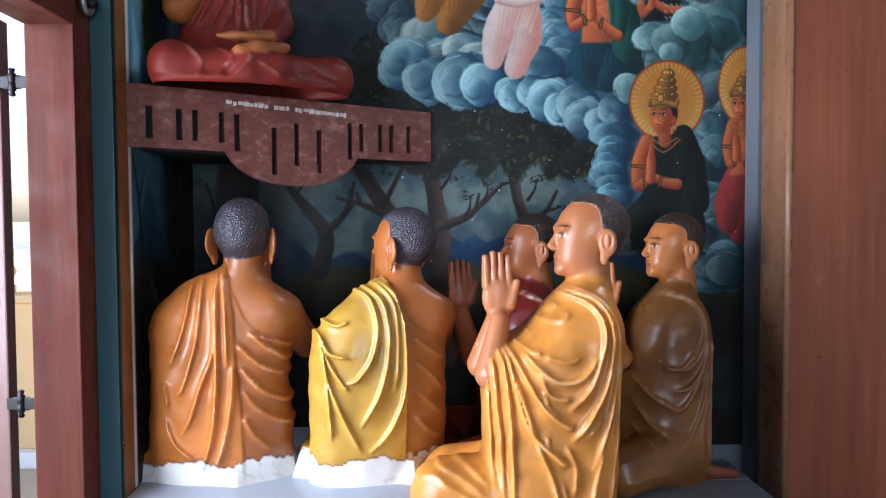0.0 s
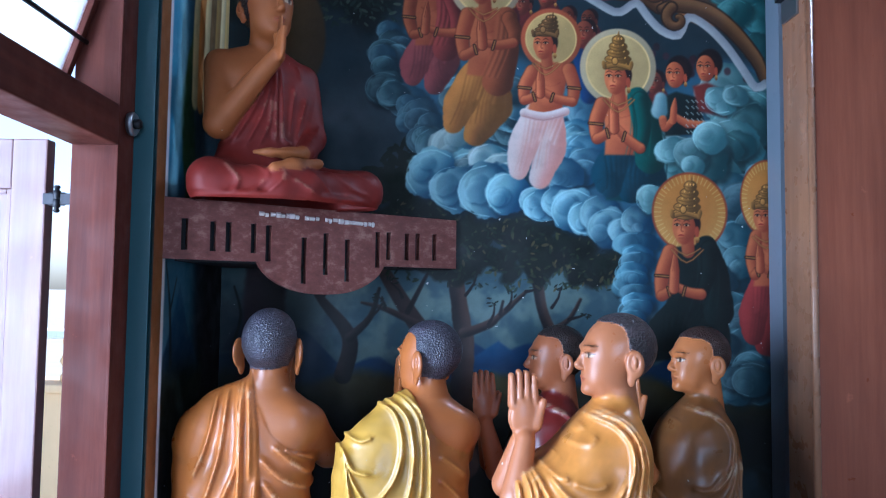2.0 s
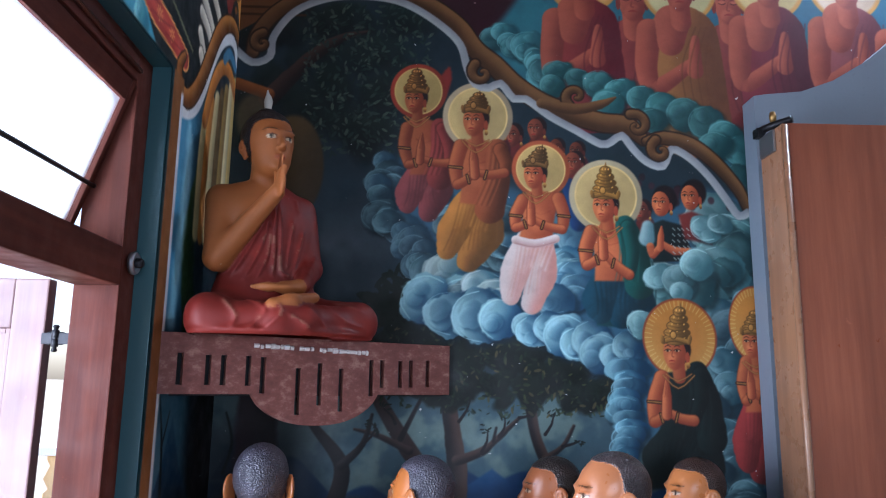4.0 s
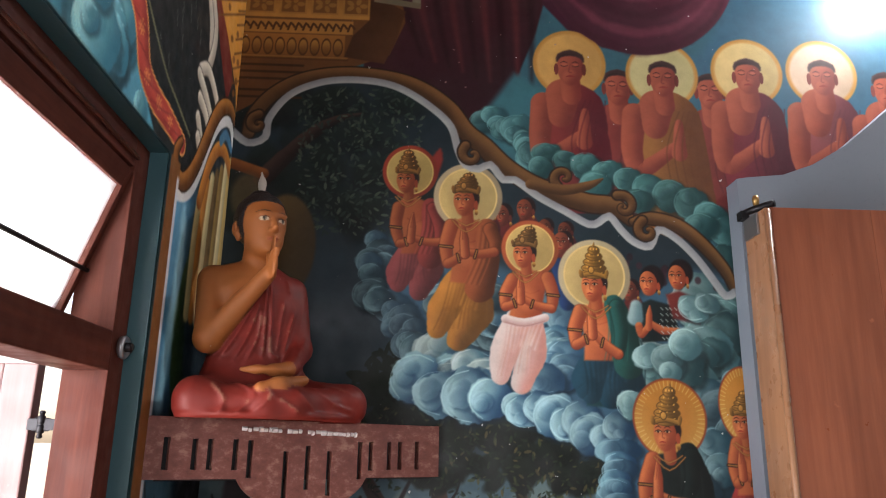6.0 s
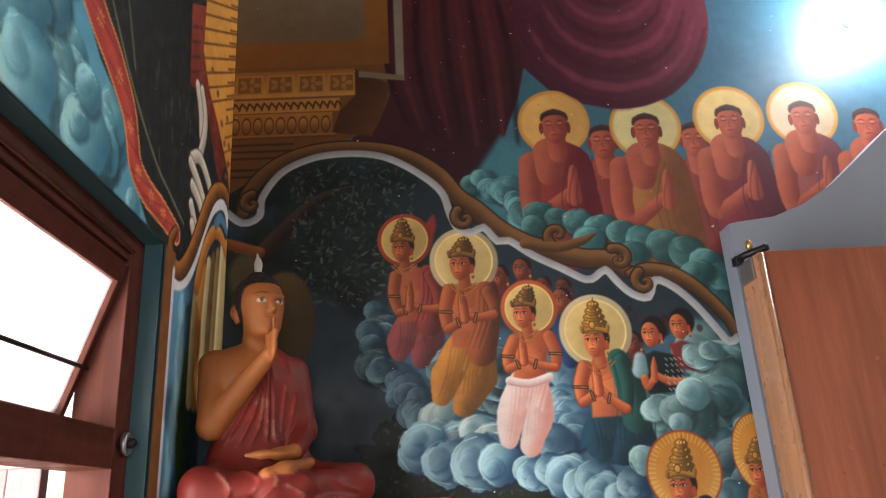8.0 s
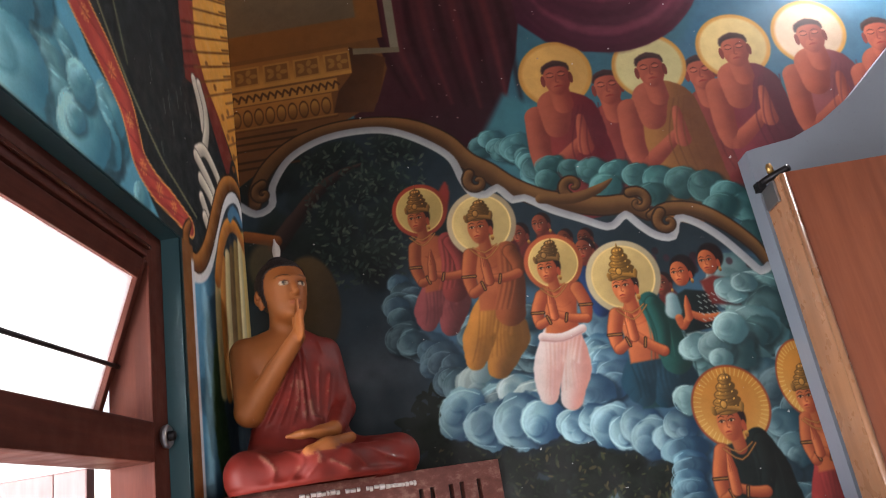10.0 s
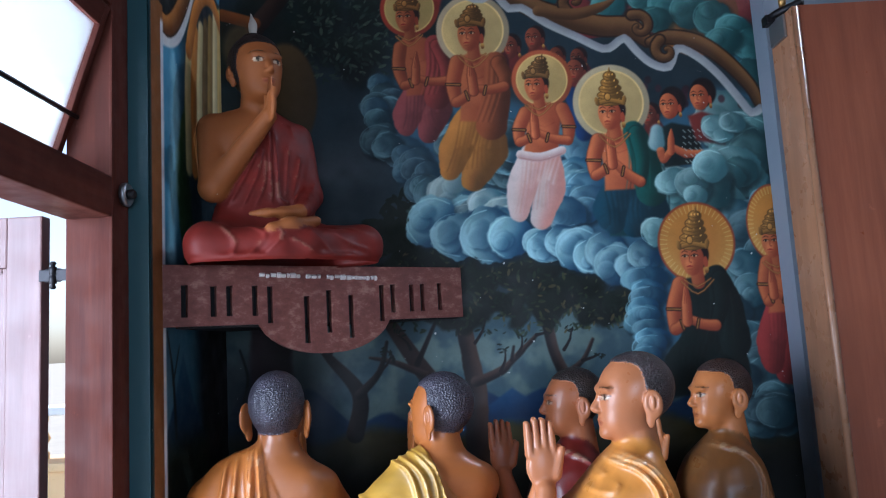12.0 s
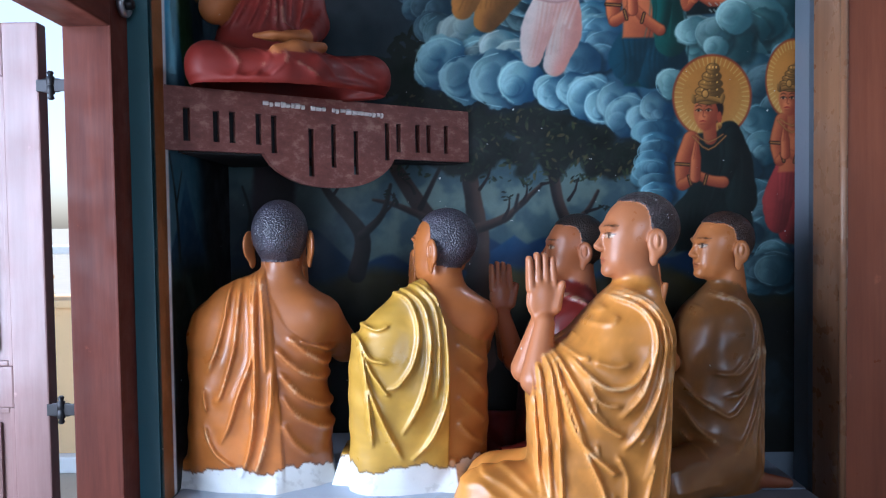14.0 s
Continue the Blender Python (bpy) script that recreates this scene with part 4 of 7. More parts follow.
    # arms with a dark edge, then bands
    for side, sh, el_ in ((1, sr, er), (-1, sl, el)):
        covered = wrap and side == 1
        c1, c2 = (upper, u2) if covered else (shade(skin, 0.9 if side == 1 else 1.0), skin2)
        up = [sh + (-side * 0.006, -0.002), (sh + el_) / 2 + (side * 0.007, 0), el_ + (-side * 0.006, 0.012)]
        PW.stroke(up, (0.025 * z, 0.024 * z, 0.019 * z), shade(c2, 0.8), 0.004, alpha=0.8)
        PW.stroke(up, (0.023 * z, 0.022 * z, 0.017 * z), c1, 0.004, c2, (-1, 0.3))
        fore = [el_ + (-side * 0.008, 0.010), (el_ + p0) / 2 + (0, 0.002), p0 + (side * 0.004, 0.012)]
        PW.stroke(fore, (0.018 * z, 0.016 * z, 0.012 * z), shade(skin2, 0.8), 0.004, alpha=0.8)
        PW.stroke(fore, (0.016 * z, 0.0145 * z, 0.010 * z), skin, 0.004, skin2, (-0.4, 1))
        if not covered:
            m = (sh + el_) / 2 + (side * 0.007, -0.004)
            band(m + (-0.021 * z, 0.002), m + (0.021 * z, -0.002))
        w = el_ * 0.35 + p0 * 0.65
        band(w + (-side * 0.004, -0.012 * z), w + (side * 0.004, 0.014 * z))
    # palms
    PW.stroke([p0, (p0 + p1) / 2, p1], (0.017 * z, 0.016 * z, 0.004), shade(skin2, 0.75), 0.0025)
    PW.stroke([p0, (p0 + p1) / 2, p1], (0.0145 * z, 0.0135 * z, 0.003), shade(skin, 1.05, 6), 0.003, skin2, (-1, 0.1))
    for e in (-0.006, 0.0, 0.006):
        PW.stroke([(p0 + p1) / 2 + (e * z, -0.004), p1 + (e * 0.3 * z, -0.006)], 0.0010, skin2, 0.0014, alpha=0.9)
    # neck, necklaces, head
    PW.stroke([(hu + 0.006, hv - 0.03 * z), (hu + 0.010, hv - 0.080 * z)], 0.020 * z, shade(skin, 0.86), 0.004, skin2, (-1, 0.5))
    for k in range(2):
        q = 0.022 * k
        PW.stroke([(hu - (0.034 + q * 0.4) * z, hv - (0.070 + q * 0.2) * z), (hu + 0.004, hv - (0.092 + q) * z), (hu + (0.046 + q * 0.4) * z, hv - (0.070 + q * 0.2) * z)], 0.0034, (120, 68, 36), 0.003, alpha=0.7)
        PW.stroke([(hu - (0.034 + q * 0.4) * z, hv - (0.070 + q * 0.2) * z), (hu + 0.004, hv - (0.092 + q) * z), (hu + (0.046 + q * 0.4) * z, hv - (0.070 + q * 0.2) * z)], 0.0016, (196, 140, 70), 0.002, alpha=0.8)
    painted_face(hu, hv, z, skin, skin2)
    crown(hu, hv, cu, cv, z, gold)


# heads of a crowd behind
for k in range(60):
    a, b = rng.uniform(0.60, 1.0), rng.uniform(1.98, 2.14)
    if b < 2.28 - 0.28 * a:
        PW.oval(a, b, 0.012, 0.014, shade((58, 34, 42), rng.uniform(0.7, 1.3)), 0, 0.005, alpha=0.8)
for a, b, k in ((0.355, 2.20, 0.7), (0.43, 2.19, 0.7), (0.19, 2.245, 0.9), (0.279, 2.272, 0.85), (0.418, 2.143, 0.9), (0.666, 1.967, 0.8), (0.135, 2.26, 0.75)):
    PW.oval(a + 0.01, b - 0.10 * k, 0.05 * k, 0.075 * k, shade((126, 50, 44), k), 0, 0.008, (54, 28, 38), (-1, 1))
    painted_face(a, b, 0.85 * k + 0.1, shade((176, 92, 62), k), shade((104, 48, 38), k))
PW.stroke([(0.40, 2.05), (0.425, 1.97), (0.43, 1.91)], (0.03, 0.034, 0.03), (36, 70, 122), 0.006, (18, 36, 70), (-1, 0.3))
HALO = (222, 192, 124)
PW.stroke([(-0.085, 2.40), (-0.06, 2.46), (-0.05, 2.50)], (0.03, 0.022, 0.006), (170, 52, 40), 0.008, alpha=0.8)
worshipper({"halo": (-0.163, 2.406), "head": (-0.174, 2.376), "crown": (-0.17, 2.505), "sl": (-0.209, 2.263), "sr": (-0.066, 2.263), "el": (-0.201, 2.11), "er": (-0.042, 2.119), "p0": (-0.154, 2.134), "p1": (-0.147, 2.239), "wl": (-0.188, 2.081), "wr": (-0.077, 2.083), "kl": (-0.219, 1.944), "kr": (-0.125, 1.921), "back": (-0.042, 2.034)},
           0.98, (164, 82, 82), (156, 66, 60), shade(SKIN, 0.84), shade(SKIN2, 0.85), (206, 176, 104), 0.090, (168, 64, 44), (160, 108, 50))
worshipper({"halo": (0.06, 2.311), "head": (0.05, 2.299), "crown": (0.066, 2.414), "sl": (-0.009, 2.196), "sr": (0.15, 2.185), "el": (-0.02, 2.038), "er": (0.165, 2.086), "p0": (0.05, 2.084), "p1": (0.042, 2.204), "wl": (-0.005, 1.978), "wr": (0.11, 1.969), "kl": (-0.073, 1.782), "kr": (0.022, 1.745), "back": (0.136, 1.862)},
           1.12, (216, 142, 62), (166, 88, 52), shade(SKIN, 0.86), shade(SKIN2, 0.9), HALO, 0.112, (196, 176, 140), (156, 108, 52))
worshipper({"halo": (0.294, 2.113), "head": (0.271, 2.096), "crown": (0.30, 2.208), "sl": (0.221, 1.996), "sr": (0.364, 2.004), "el": (0.194, 1.881), "er": (0.376, 1.877), "p0": (0.257, 1.913), "p1": (0.256, 2.019), "wl": (0.209, 1.839), "wr": (0.334, 1.84), "kl": (0.156, 1.618), "kr": (0.25, 1.592), "back": (0.319, 1.71)},
           1.0, (240, 222, 214), (190, 112, 70), SKIN, SKIN2, (224, 190, 116), 0.092, (196, 98, 58), (150, 108, 58), True, False, (214, 150, 136))
PW.stroke([(0.20, 1.845), (0.27, 1.832), (0.345, 1.852)], 0.016, (246, 232, 224), 0.003, (206, 166, 158))
PW.stroke([(0.20, 1.833), (0.27, 1.820), (0.345, 1.840)], 0.0016, (188, 140, 136), 0.002)
# green-robed figure: robe spread behind, then the figure
PW.shape([(0.60, 1.91), (0.645, 1.88), (0.68, 1.75), (0.715, 1.56), (0.64, 1.53), (0.49, 1.54), (0.48, 1.70), (0.54, 1.76)], (30, 84, 84), 0.006, (12, 40, 50), (-1, 0.5))
for k in range(8):
    PW.stroke([(0.60 + 0.006 * k, 1.88), (0.585 + 0.017 * k, 1.74), (0.50 + 0.028 * k, 1.56)], (0.001, 0.004, 0.001), (14, 46, 52) if k % 2 else (52, 122, 112), 0.004, alpha=0.7)
worshipper({"halo": (0.533, 2.015), "head": (0.529, 1.981), "crown": (0.535, 2.145), "sl": (0.47, 1.881), "sr": (0.617, 1.902), "el": (0.452, 1.747), "er": (0.618, 1.715), "p0": (0.519, 1.791), "p1": (0.516, 1.917), "wl": (0.485, 1.700), "wr": (0.65, 1.70), "kl": (0.481, 1.562), "kr": (0.572, 1.548), "back": (0.682, 1.593)},
           1.12, (28, 78, 98), (36, 100, 92), shade(SKIN, 1.05), SKIN2, HALO, 0.116, (206, 190, 150), (188, 134, 56))
# two attendants in patterned cloth
PW.shape([(0.668, 1.90), (0.74, 1.93), (0.815, 1.91), (0.852, 1.78), (0.70, 1.77)], (28, 46, 46), 0.006, (12, 18, 20), (-1, 0.3))
PW.stroke([(0.685, 1.905), (0.68, 1.86)], (0.022, 0.030), (166, 198, 198), 0.006, (96, 134, 140), (-1, 0.4))
PW.shape([(0.80, 1.95), (0.85, 1.965), (0.91, 1.94), (0.92, 1.84), (0.82, 1.86)], (132, 52, 44), 0.008, (70, 28, 34), (-1, 0.3))
PW.stroke([(0.692, 1.83), (0.70, 1.80), (0.728, 1.83)], (0.014, 0.015, 0.011), SKIN, 0.004, SKIN2)
PW.stroke([(0.836, 1.815), (0.78, 1.815), (0.738, 1.84)], (0.012, 0.016, 0.011), SKIN, 0.004, SKIN2)
PW.stroke([(0.728, 1.825), (0.732, 1.87), (0.736, 1.905)], (0.013, 0.012, 0.003), SKIN, 0.003, SKIN2, (-1, 0.1))
for k in range(22):
    a, b = 0.775 + 0.018 * (k % 4) + rng.uniform(-0.004, 0.004), 1.90 - 0.022 * (k // 4)
    PW.stroke([(a, b), (a + 0.008, b - 0.008)], 0.0017, (186, 204, 196), 0.002, alpha=0.85)
for a, b in ((0.74, 1.997), (0.85, 2.023)):
    PW.oval(a + 0.012, b + 0.012, 0.046, 0.052, (26, 18, 20), 0, 0.006)
    painted_face(a, b, 0.92, shade(SKIN, 0.96), SKIN2)
for a, b, s in ((0.90, 1.90, 0.05), (0.955, 1.92, 0.05), (0.72, 1.72, 0.05), (0.79, 1.71, 0.055), (0.86, 1.765, 0.05), (0.65, 1.545, 0.05), (0.80, 1.665, 0.04)):
    PW.puff(a, b, s, (150, 184, 186), (78, 124, 134), rng)
# dark-robed figure with the golden disc, and the one at the edge
for a, b, ru, rv in ((0.785, 1.500, 0.134, 0.142), (1.062, 1.553, 0.098, 0.138)):
    PW.oval(a, b, ru, rv, (212, 160, 80), 0, 0.004, (196, 130, 50), (0, -1), (150, 70, 42), 0.05)
    PW.oval(a, b - 0.02, ru * 0.6, rv * 0.6, (196, 122, 50), 0, 0.04, alpha=0.55)
    for k in range(48):
        c, d = math.cos(2 * math.pi * k / 48), math.sin(2 * math.pi * k / 48)
        PW.stroke([(a + 0.76 * ru * c, b + 0.76 * rv * d), (a + 0.93 * ru * c, b + 0.93 * rv * d)], 0.0014, (244, 212, 132), 0.002, alpha=0.6)
PW.shape([(0.83, 1.39), (0.875, 1.36), (0.905, 1.20), (0.92, 1.0), (0.66, 0.98), (0.66, 1.10), (0.75, 1.18)], (22, 36, 34), 0.006, (9, 15, 16), (-1, 0.5))
for k in range(6):
    PW.stroke([(0.84 + 0.006 * k, 1.36), (0.83 + 0.014 * k, 1.22), (0.74 + 0.032 * k, 1.02)], (0.001, 0.003, 0.001), (44, 62, 56) if k % 2 else (6, 10, 10), 0.004, alpha=0.6)
worshipper({"head": (0.769, 1.453), "crown": (0.792, 1.628), "sl": (0.709, 1.361), "sr": (0.858, 1.375), "el": (0.678, 1.197), "er": (0.83, 1.203), "p0": (0.727, 1.231), "p1": (0.733, 1.361), "wl": (0.694, 1.144), "wr": (0.887, 1.165), "kl": (0.665, 1.03), "kr": (0.757, 1.0), "back": (0.895, 1.03)},
           1.14, (24, 36, 34), (24, 38, 36), shade(SKIN, 0.95), SKIN2, gold=(190, 136, 62), bare=False)
worshipper({"head": (1.050, 1.491), "crown": (1.063, 1.612), "sl": (1.015, 1.42), "sr": (1.131, 1.422), "el": (1.006, 1.273), "er": (1.13, 1.265), "p0": (1.032, 1.303), "p1": (1.03, 1.401), "wl": (1.008, 1.244), "wr": (1.128, 1.245), "kl": (0.98, 1.052), "kr": (1.044, 1.019), "back": (1.125, 1.054)},
           1.0, (172, 62, 58), (170, 78, 60), shade(SKIN, 0.92), SKIN2, gold=(170, 120, 56))
# halo of the seated statue
PW.oval(-0.62, 2.10, 0.115, 0.20, (104, 82, 48), 0, 0.012, (70, 56, 36), (-1, 0.5))
PW.stroke([(-0.84, 2.42), (-0.78, 2.40), (-0.72, 2.38)], 0.022, (160, 96, 44), second=(110, 60, 30))
PW.oval(-0.775, 2.29, 0.06, 0.09, (110, 92, 62), 0, 0.02, alpha=0.7)

# ---- upper register ----
border = [(-0.86, 2.60), (-0.80, 2.70), (-0.64, 2.79), (-0.44, 2.83), (-0.2, 2.80), (-0.02, 2.70), (0.09, 2.55), (0.2, 2.44), (0.35, 2.34), (0.5, 2.28), (0.66, 2.24), (0.8, 2.20), (0.92, 2.16), (1.02, 2.06), (1.07, 1.98), (1.25, 1.98), (2.2, 1.98), (2.2, 3.7), (-0.86, 3.7)]
PW.shape(border, (58, 108, 122), 0.004)
PW.shape([(1.1, 3.7), (1.15, 3.2), (1.0, 2.95), (0.75, 2.9), (1.0, 2.7), (2.1, 2.7), (2.1, 3.7)], (58, 108, 132), 0.03)
# drapery
PW.shape([(-0.36, 3.7), (-0.36, 2.9), (-0.36, 2.83), (-0.17, 2.81), (-0.02, 2.71), (0.08, 2.58), (0.18, 2.68), (0.26, 2.84), (0.33, 3.02), (0.37, 3.18), (0.40, 3.7)], (96, 42, 48), 0.006, (52, 24, 32), (-0.3, 1))
PW.shape([(0.36, 3.7), (0.36, 3.16), (0.46, 3.045), (0.60, 2.97), (0.74, 2.945), (0.88, 2.955), (0.97, 3.0), (1.07, 3.10), (1.15, 3.24), (1.18, 3.4), (1.19, 3.7)], (104, 48, 68), 0.006, (70, 30, 46), (0.2, 1))
for k in range(9):
    u0 = -0.18 + 0.055 * k
    PW.stroke([(u0, 3.6), (u0 - 0.03 + 0.01 * k, 3.2), (u0 + 0.05, 2.9 - 0.02 * k)], (0.012, 0.016, 0.006), (112, 48, 50) if k % 2 else (38, 14, 20), 0.012, alpha=0.6)
for k in range(7):
    s = 0.10 * k
    PW.stroke([(0.40 + 0.02 * k, 3.25 + s * 0.5), (0.60, 3.06 + s), (0.85, 3.03 + s), (1.08, 3.20 + s)], 0.012, (132, 66, 84) if k % 2 else (60, 24, 38), 0.014, alpha=0.55)
# monks
PW.shape([(0.09, 2.62), (0.24, 2.84), (0.34, 2.78), (0.6, 2.7), (1.3, 2.7), (1.3, 2.4), (0.8, 2.3), (0.3, 2.4)], (62, 122, 132), 0.02)
bank([(0.14, 2.64), (0.24, 2.58), (0.32, 2.48)], 12, 0.03, (0.04, 0.06), [((92, 148, 152), (44, 96, 108))])


def monk(u, v, robe, robe2, skin=(186, 98, 74), skin2=(132, 60, 52), halo=None, low=2.42, wide=1.0, bare=True):
    if halo:
        PW.oval(u, v + 0.01, 0.148, 0.15, halo, 0, 0.005, tuple(c * 0.9 for c in halo), (-1, 0.4), (206, 150, 74), 0.10)
    PW.stroke([(u + 0.01, v - 0.20), (u + 0.02, low)], (0.125 * wide, 0.145 * wide), robe, second=robe2, light=(-1, 0.4), rough=0.01)
    if bare:
        PW.stroke([(u - 0.11 * wide, v - 0.17), (u - 0.125 * wide, v - 0.33), (u - 0.10, v - 0.40), (u + 0.04, v - 0.30)], (0.05, 0.042, 0.036, 0.022), skin, second=skin2, light=(-1, 0.5))
        PW.stroke([(u - 0.03, v - 0.13), (u - 0.04, v - 0.22)], (0.07, 0.05), skin, second=skin2, light=(-1, 0.4))
    PW.stroke([(u + 0.05, v - 0.33), (u + 0.055, v - 0.20)], (0.032, 0.016), skin, second=skin2, light=(-1, 0.2))
    for k in range(5):
        PW.stroke([(u + 0.06 + 0.02 * k, v - 0.15), (u + 0.0 + 0.03 * k, v - 0.32), (u + 0.02 + 0.03 * k, low)], 0.003, robe2, 0.004, alpha=0.6)
    PW.stroke([(u, v - 0.05), (u + 0.005, v - 0.13)], 0.04, skin, second=skin2, light=(-1, 0))
    PW.oval(u + 0.003, v - 0.006, 0.054, 0.076, skin, 0, 0.004, skin2, (-0.8, 0.4))
    PW.oval(u + 0.003, v - 0.052, 0.034, 0.034, skin, 0, 0.008, skin2, (-0.8, 0.6))
    PW.stroke([(u - 0.050, v + 0.022), (u - 0.040, v + 0.046), (u + 0.003, v + 0.060), (u + 0.046, v + 0.046), (u + 0.056, v + 0.022)], (0.004, 0.010, 0.014, 0.010, 0.004), (78, 54, 52), 0.005, (50, 36, 38), (-1, 0.6))
    PW.oval(u - 0.054, v - 0.015, 0.009, 0.026, skin2, 0, 0.003)
    PW.oval(u + 0.058, v - 0.015, 0.009, 0.026, shade(skin2, 0.85), 0, 0.003)
    for e in (-0.022, 0.024):
        PW.stroke([(u + e - 0.014, v + 0.014), (u + e, v + 0.020), (u + e + 0.014, v + 0.014)], (0.001, 0.0024, 0.001), (70, 36, 32), 0.002, alpha=0.85)
        PW.stroke([(u + e - 0.012, v + 0.002), (u + e, v - 0.002), (u + e + 0.012, v + 0.002)], 0.0022, (60, 30, 28), 0.002, alpha=0.8)
        PW.oval(u + e, v + 0.006, 0.012, 0.006, shade(skin, 1.08, 6), 0, 0.003, alpha=0.7)
    PW.stroke([(u + 0.004, v + 0.010), (u - 0.004, v - 0.024), (u + 0.006, v - 0.028)], (0.001, 0.003, 0.003), skin2, 0.003, alpha=0.85)
    PW.stroke([(u - 0.014, v - 0.047), (u + 0.002, v - 0.044), (u + 0.020, v - 0.047)], (0.0015, 0.0045, 0.0015), (146, 56, 48), 0.002)


HL = (232, 206, 140)
monk(0.655, 2.80, (150, 70, 62), (96, 40, 44), low=2.40, bare=False)
monk(1.03, 2.795, (150, 70, 62), (96, 40, 44), low=2.36, bare=False)
monk(0.465, 2.88, (150, 62, 58), (92, 34, 42), halo=(232, 180, 100), low=2.40)
monk(0.84, 2.845, (172, 118, 64), (110, 66, 40), halo=(222, 212, 152), low=2.33, wide=1.1)
monk(1.19, 2.87, (132, 52, 62), (84, 32, 46), halo=HL, low=2.38)
monk(1.50, 2.875, (156, 84, 84), (104, 52, 62), halo=(228, 200, 170), low=2.4)
monk(1.76, 2.83, (150, 80, 80), (100, 50, 60), low=2.4)
# the swag of the curtain hangs before the haloes
PW.oval(0.765, 3.42, 0.425, 0.478, (122, 58, 76), 0, 0.005, (80, 36, 52), (0.5, 0.6))
for k in range(9):
    f = 0.96 - 0.09 * k
    arc = [(0.765 + 0.425 * f * math.cos(a), 3.42 + 0.04 * k + 0.478 * f * math.sin(a)) for a in np.linspace(3.35, 6.05, 7)]
    PW.stroke(arc, (0.004, 0.012, 0.018, 0.020, 0.018, 0.012, 0.004), (146, 74, 92) if k % 2 else (66, 28, 42), 0.014, alpha=0.55, rough=0.02)
for k in range(16):
    a, b = rng.uniform(-0.1, 0.45), rng.uniform(2.75, 3.5)
    if b > 2.65 + 0.9 * max(0, a - 0.1):
        PW.oval(a, b, rng.uniform(0.001, 0.005), rng.uniform(0.001, 0.007), (176, 146, 140), rng.uniform(0, 180), 0.002, alpha=0.8, rough=1.2)
for a, b, r in ((0.36, 2.50, 0.05), (0.44, 2.47, 0.052), (0.52, 2.45, 0.05), (0.60, 2.43, 0.055), (0.68, 2.40, 0.052), (0.76, 2.37, 0.055), (0.84, 2.34, 0.055), (0.92, 2.31, 0.06), (0.99, 2.26, 0.06), (1.05, 2.2, 0.06),
                (0.95, 2.22, 0.05), (1.03, 2.10, 0.05), (0.34, 2.44, 0.045), (0.55, 2.37, 0.05), (0.72, 2.31, 0.05)):
    PW.puff(a, b, r, (84, 140, 140), (40, 92, 98), rng, (100, 154, 152))

# painted cornice in gold and brown in the corner
GOLD, GOLD2, GOLDD = (206, 148, 72), (158, 104, 48), (86, 52, 26)
PW.shape([(-0.86, 2.62), (-0.86, 3.7), (-0.30, 3.7), (-0.2, 3.05), (-0.26, 2.9), (-0.5, 2.80), (-0.7, 2.72)], (144, 94, 46), 0.004, (108, 68, 36))
PW.shape([(-0.86, 3.055), (-0.86, 3.18), (-0.345, 3.18), (-0.345, 3.055)], GOLD2, 0.003, GOLD, (0, 1))
for k in range(4):
    a = -0.845 + 0.127 * k
    PW.shape([(a + 0.008, 3.072), (a + 0.008, 3.162), (a + 0.118, 3.162), (a + 0.118, 3.072)], (184, 130, 64), 0.002)
    PW.shape([(a + 0.016, 3.08), (a + 0.016, 3.154), (a + 0.110, 3.154), (a + 0.110, 3.08)], (132, 86, 42), 0.002)
    for q in range(5):
        PW.oval(a + 0.063 + 0.030 * math.cos(q * 1.2566), 3.117 + 0.020 * math.sin(q * 1.2566), 0.016, 0.010, (166, 118, 58), q * 72, 0.003)
PW.shape([(-0.86, 2.985), (-0.86, 3.045), (-0.41, 3.045), (-0.41, 2.985)], (190, 134, 66), 0.003)
for k in range(15):
    PW.stroke([(-0.85 + 0.03 * k, 3.0), (-0.84 + 0.03 * k, 3.03), (-0.825 + 0.03 * k, 3.012)], 0.0045, GOLDD, 0.002)
PW.shape([(-0.86, 2.885), (-0.86, 2.98), (-0.44, 2.98), (-0.44, 2.885)], (178, 120, 56), 0.003, (136, 88, 42))
for k in range(9):
    PW.oval(-0.835 + 0.046 * k, 2.925, 0.020, 0.040, (178, 128, 62), 0, 0.003, (120, 78, 36), (0, 1), GOLDD, 0.2)
PW.stroke([(-0.86, 2.875), (-0.43, 2.875)], 0.008, (168, 118, 56), second=GOLDD)
PW.shape([(-0.345, 3.18), (-0.345, 3.055), (-0.41, 2.98), (-0.44, 2.885), (-0.28, 2.86), (-0.24, 2.95), (-0.2, 3.10)], (70, 42, 26), 0.004, (96, 60, 34), (-1, 0.4))
for b in (2.78, 2.81, 2.84, 2.70, 2.73):
    PW.stroke([(-0.86, b), (-0.60, b)], 0.005, (66, 40, 20), 0.003)
PW.shape([(-0.86, 3.20), (-0.86, 3.7), (-0.20, 3.7), (-0.20, 3.20)], (166, 108, 50), 0.003, (140, 90, 44))
PW.shape([(-0.86, 3.32), (-0.86, 3.7), (-0.30, 3.7), (-0.30, 3.32)], (150, 132, 104), 0.006, (120, 100, 76))
PW.shape([(-0.175, 3.7), (-0.175, 3.14), (-0.14, 3.12), (-0.135, 3.7)], (150, 142, 118), 0.003)
PW.shape([(-0.33, 3.17), (-0.33, 3.14), (-0.14, 3.115), (-0.14, 3.14)], (134, 122, 96), 0.003)

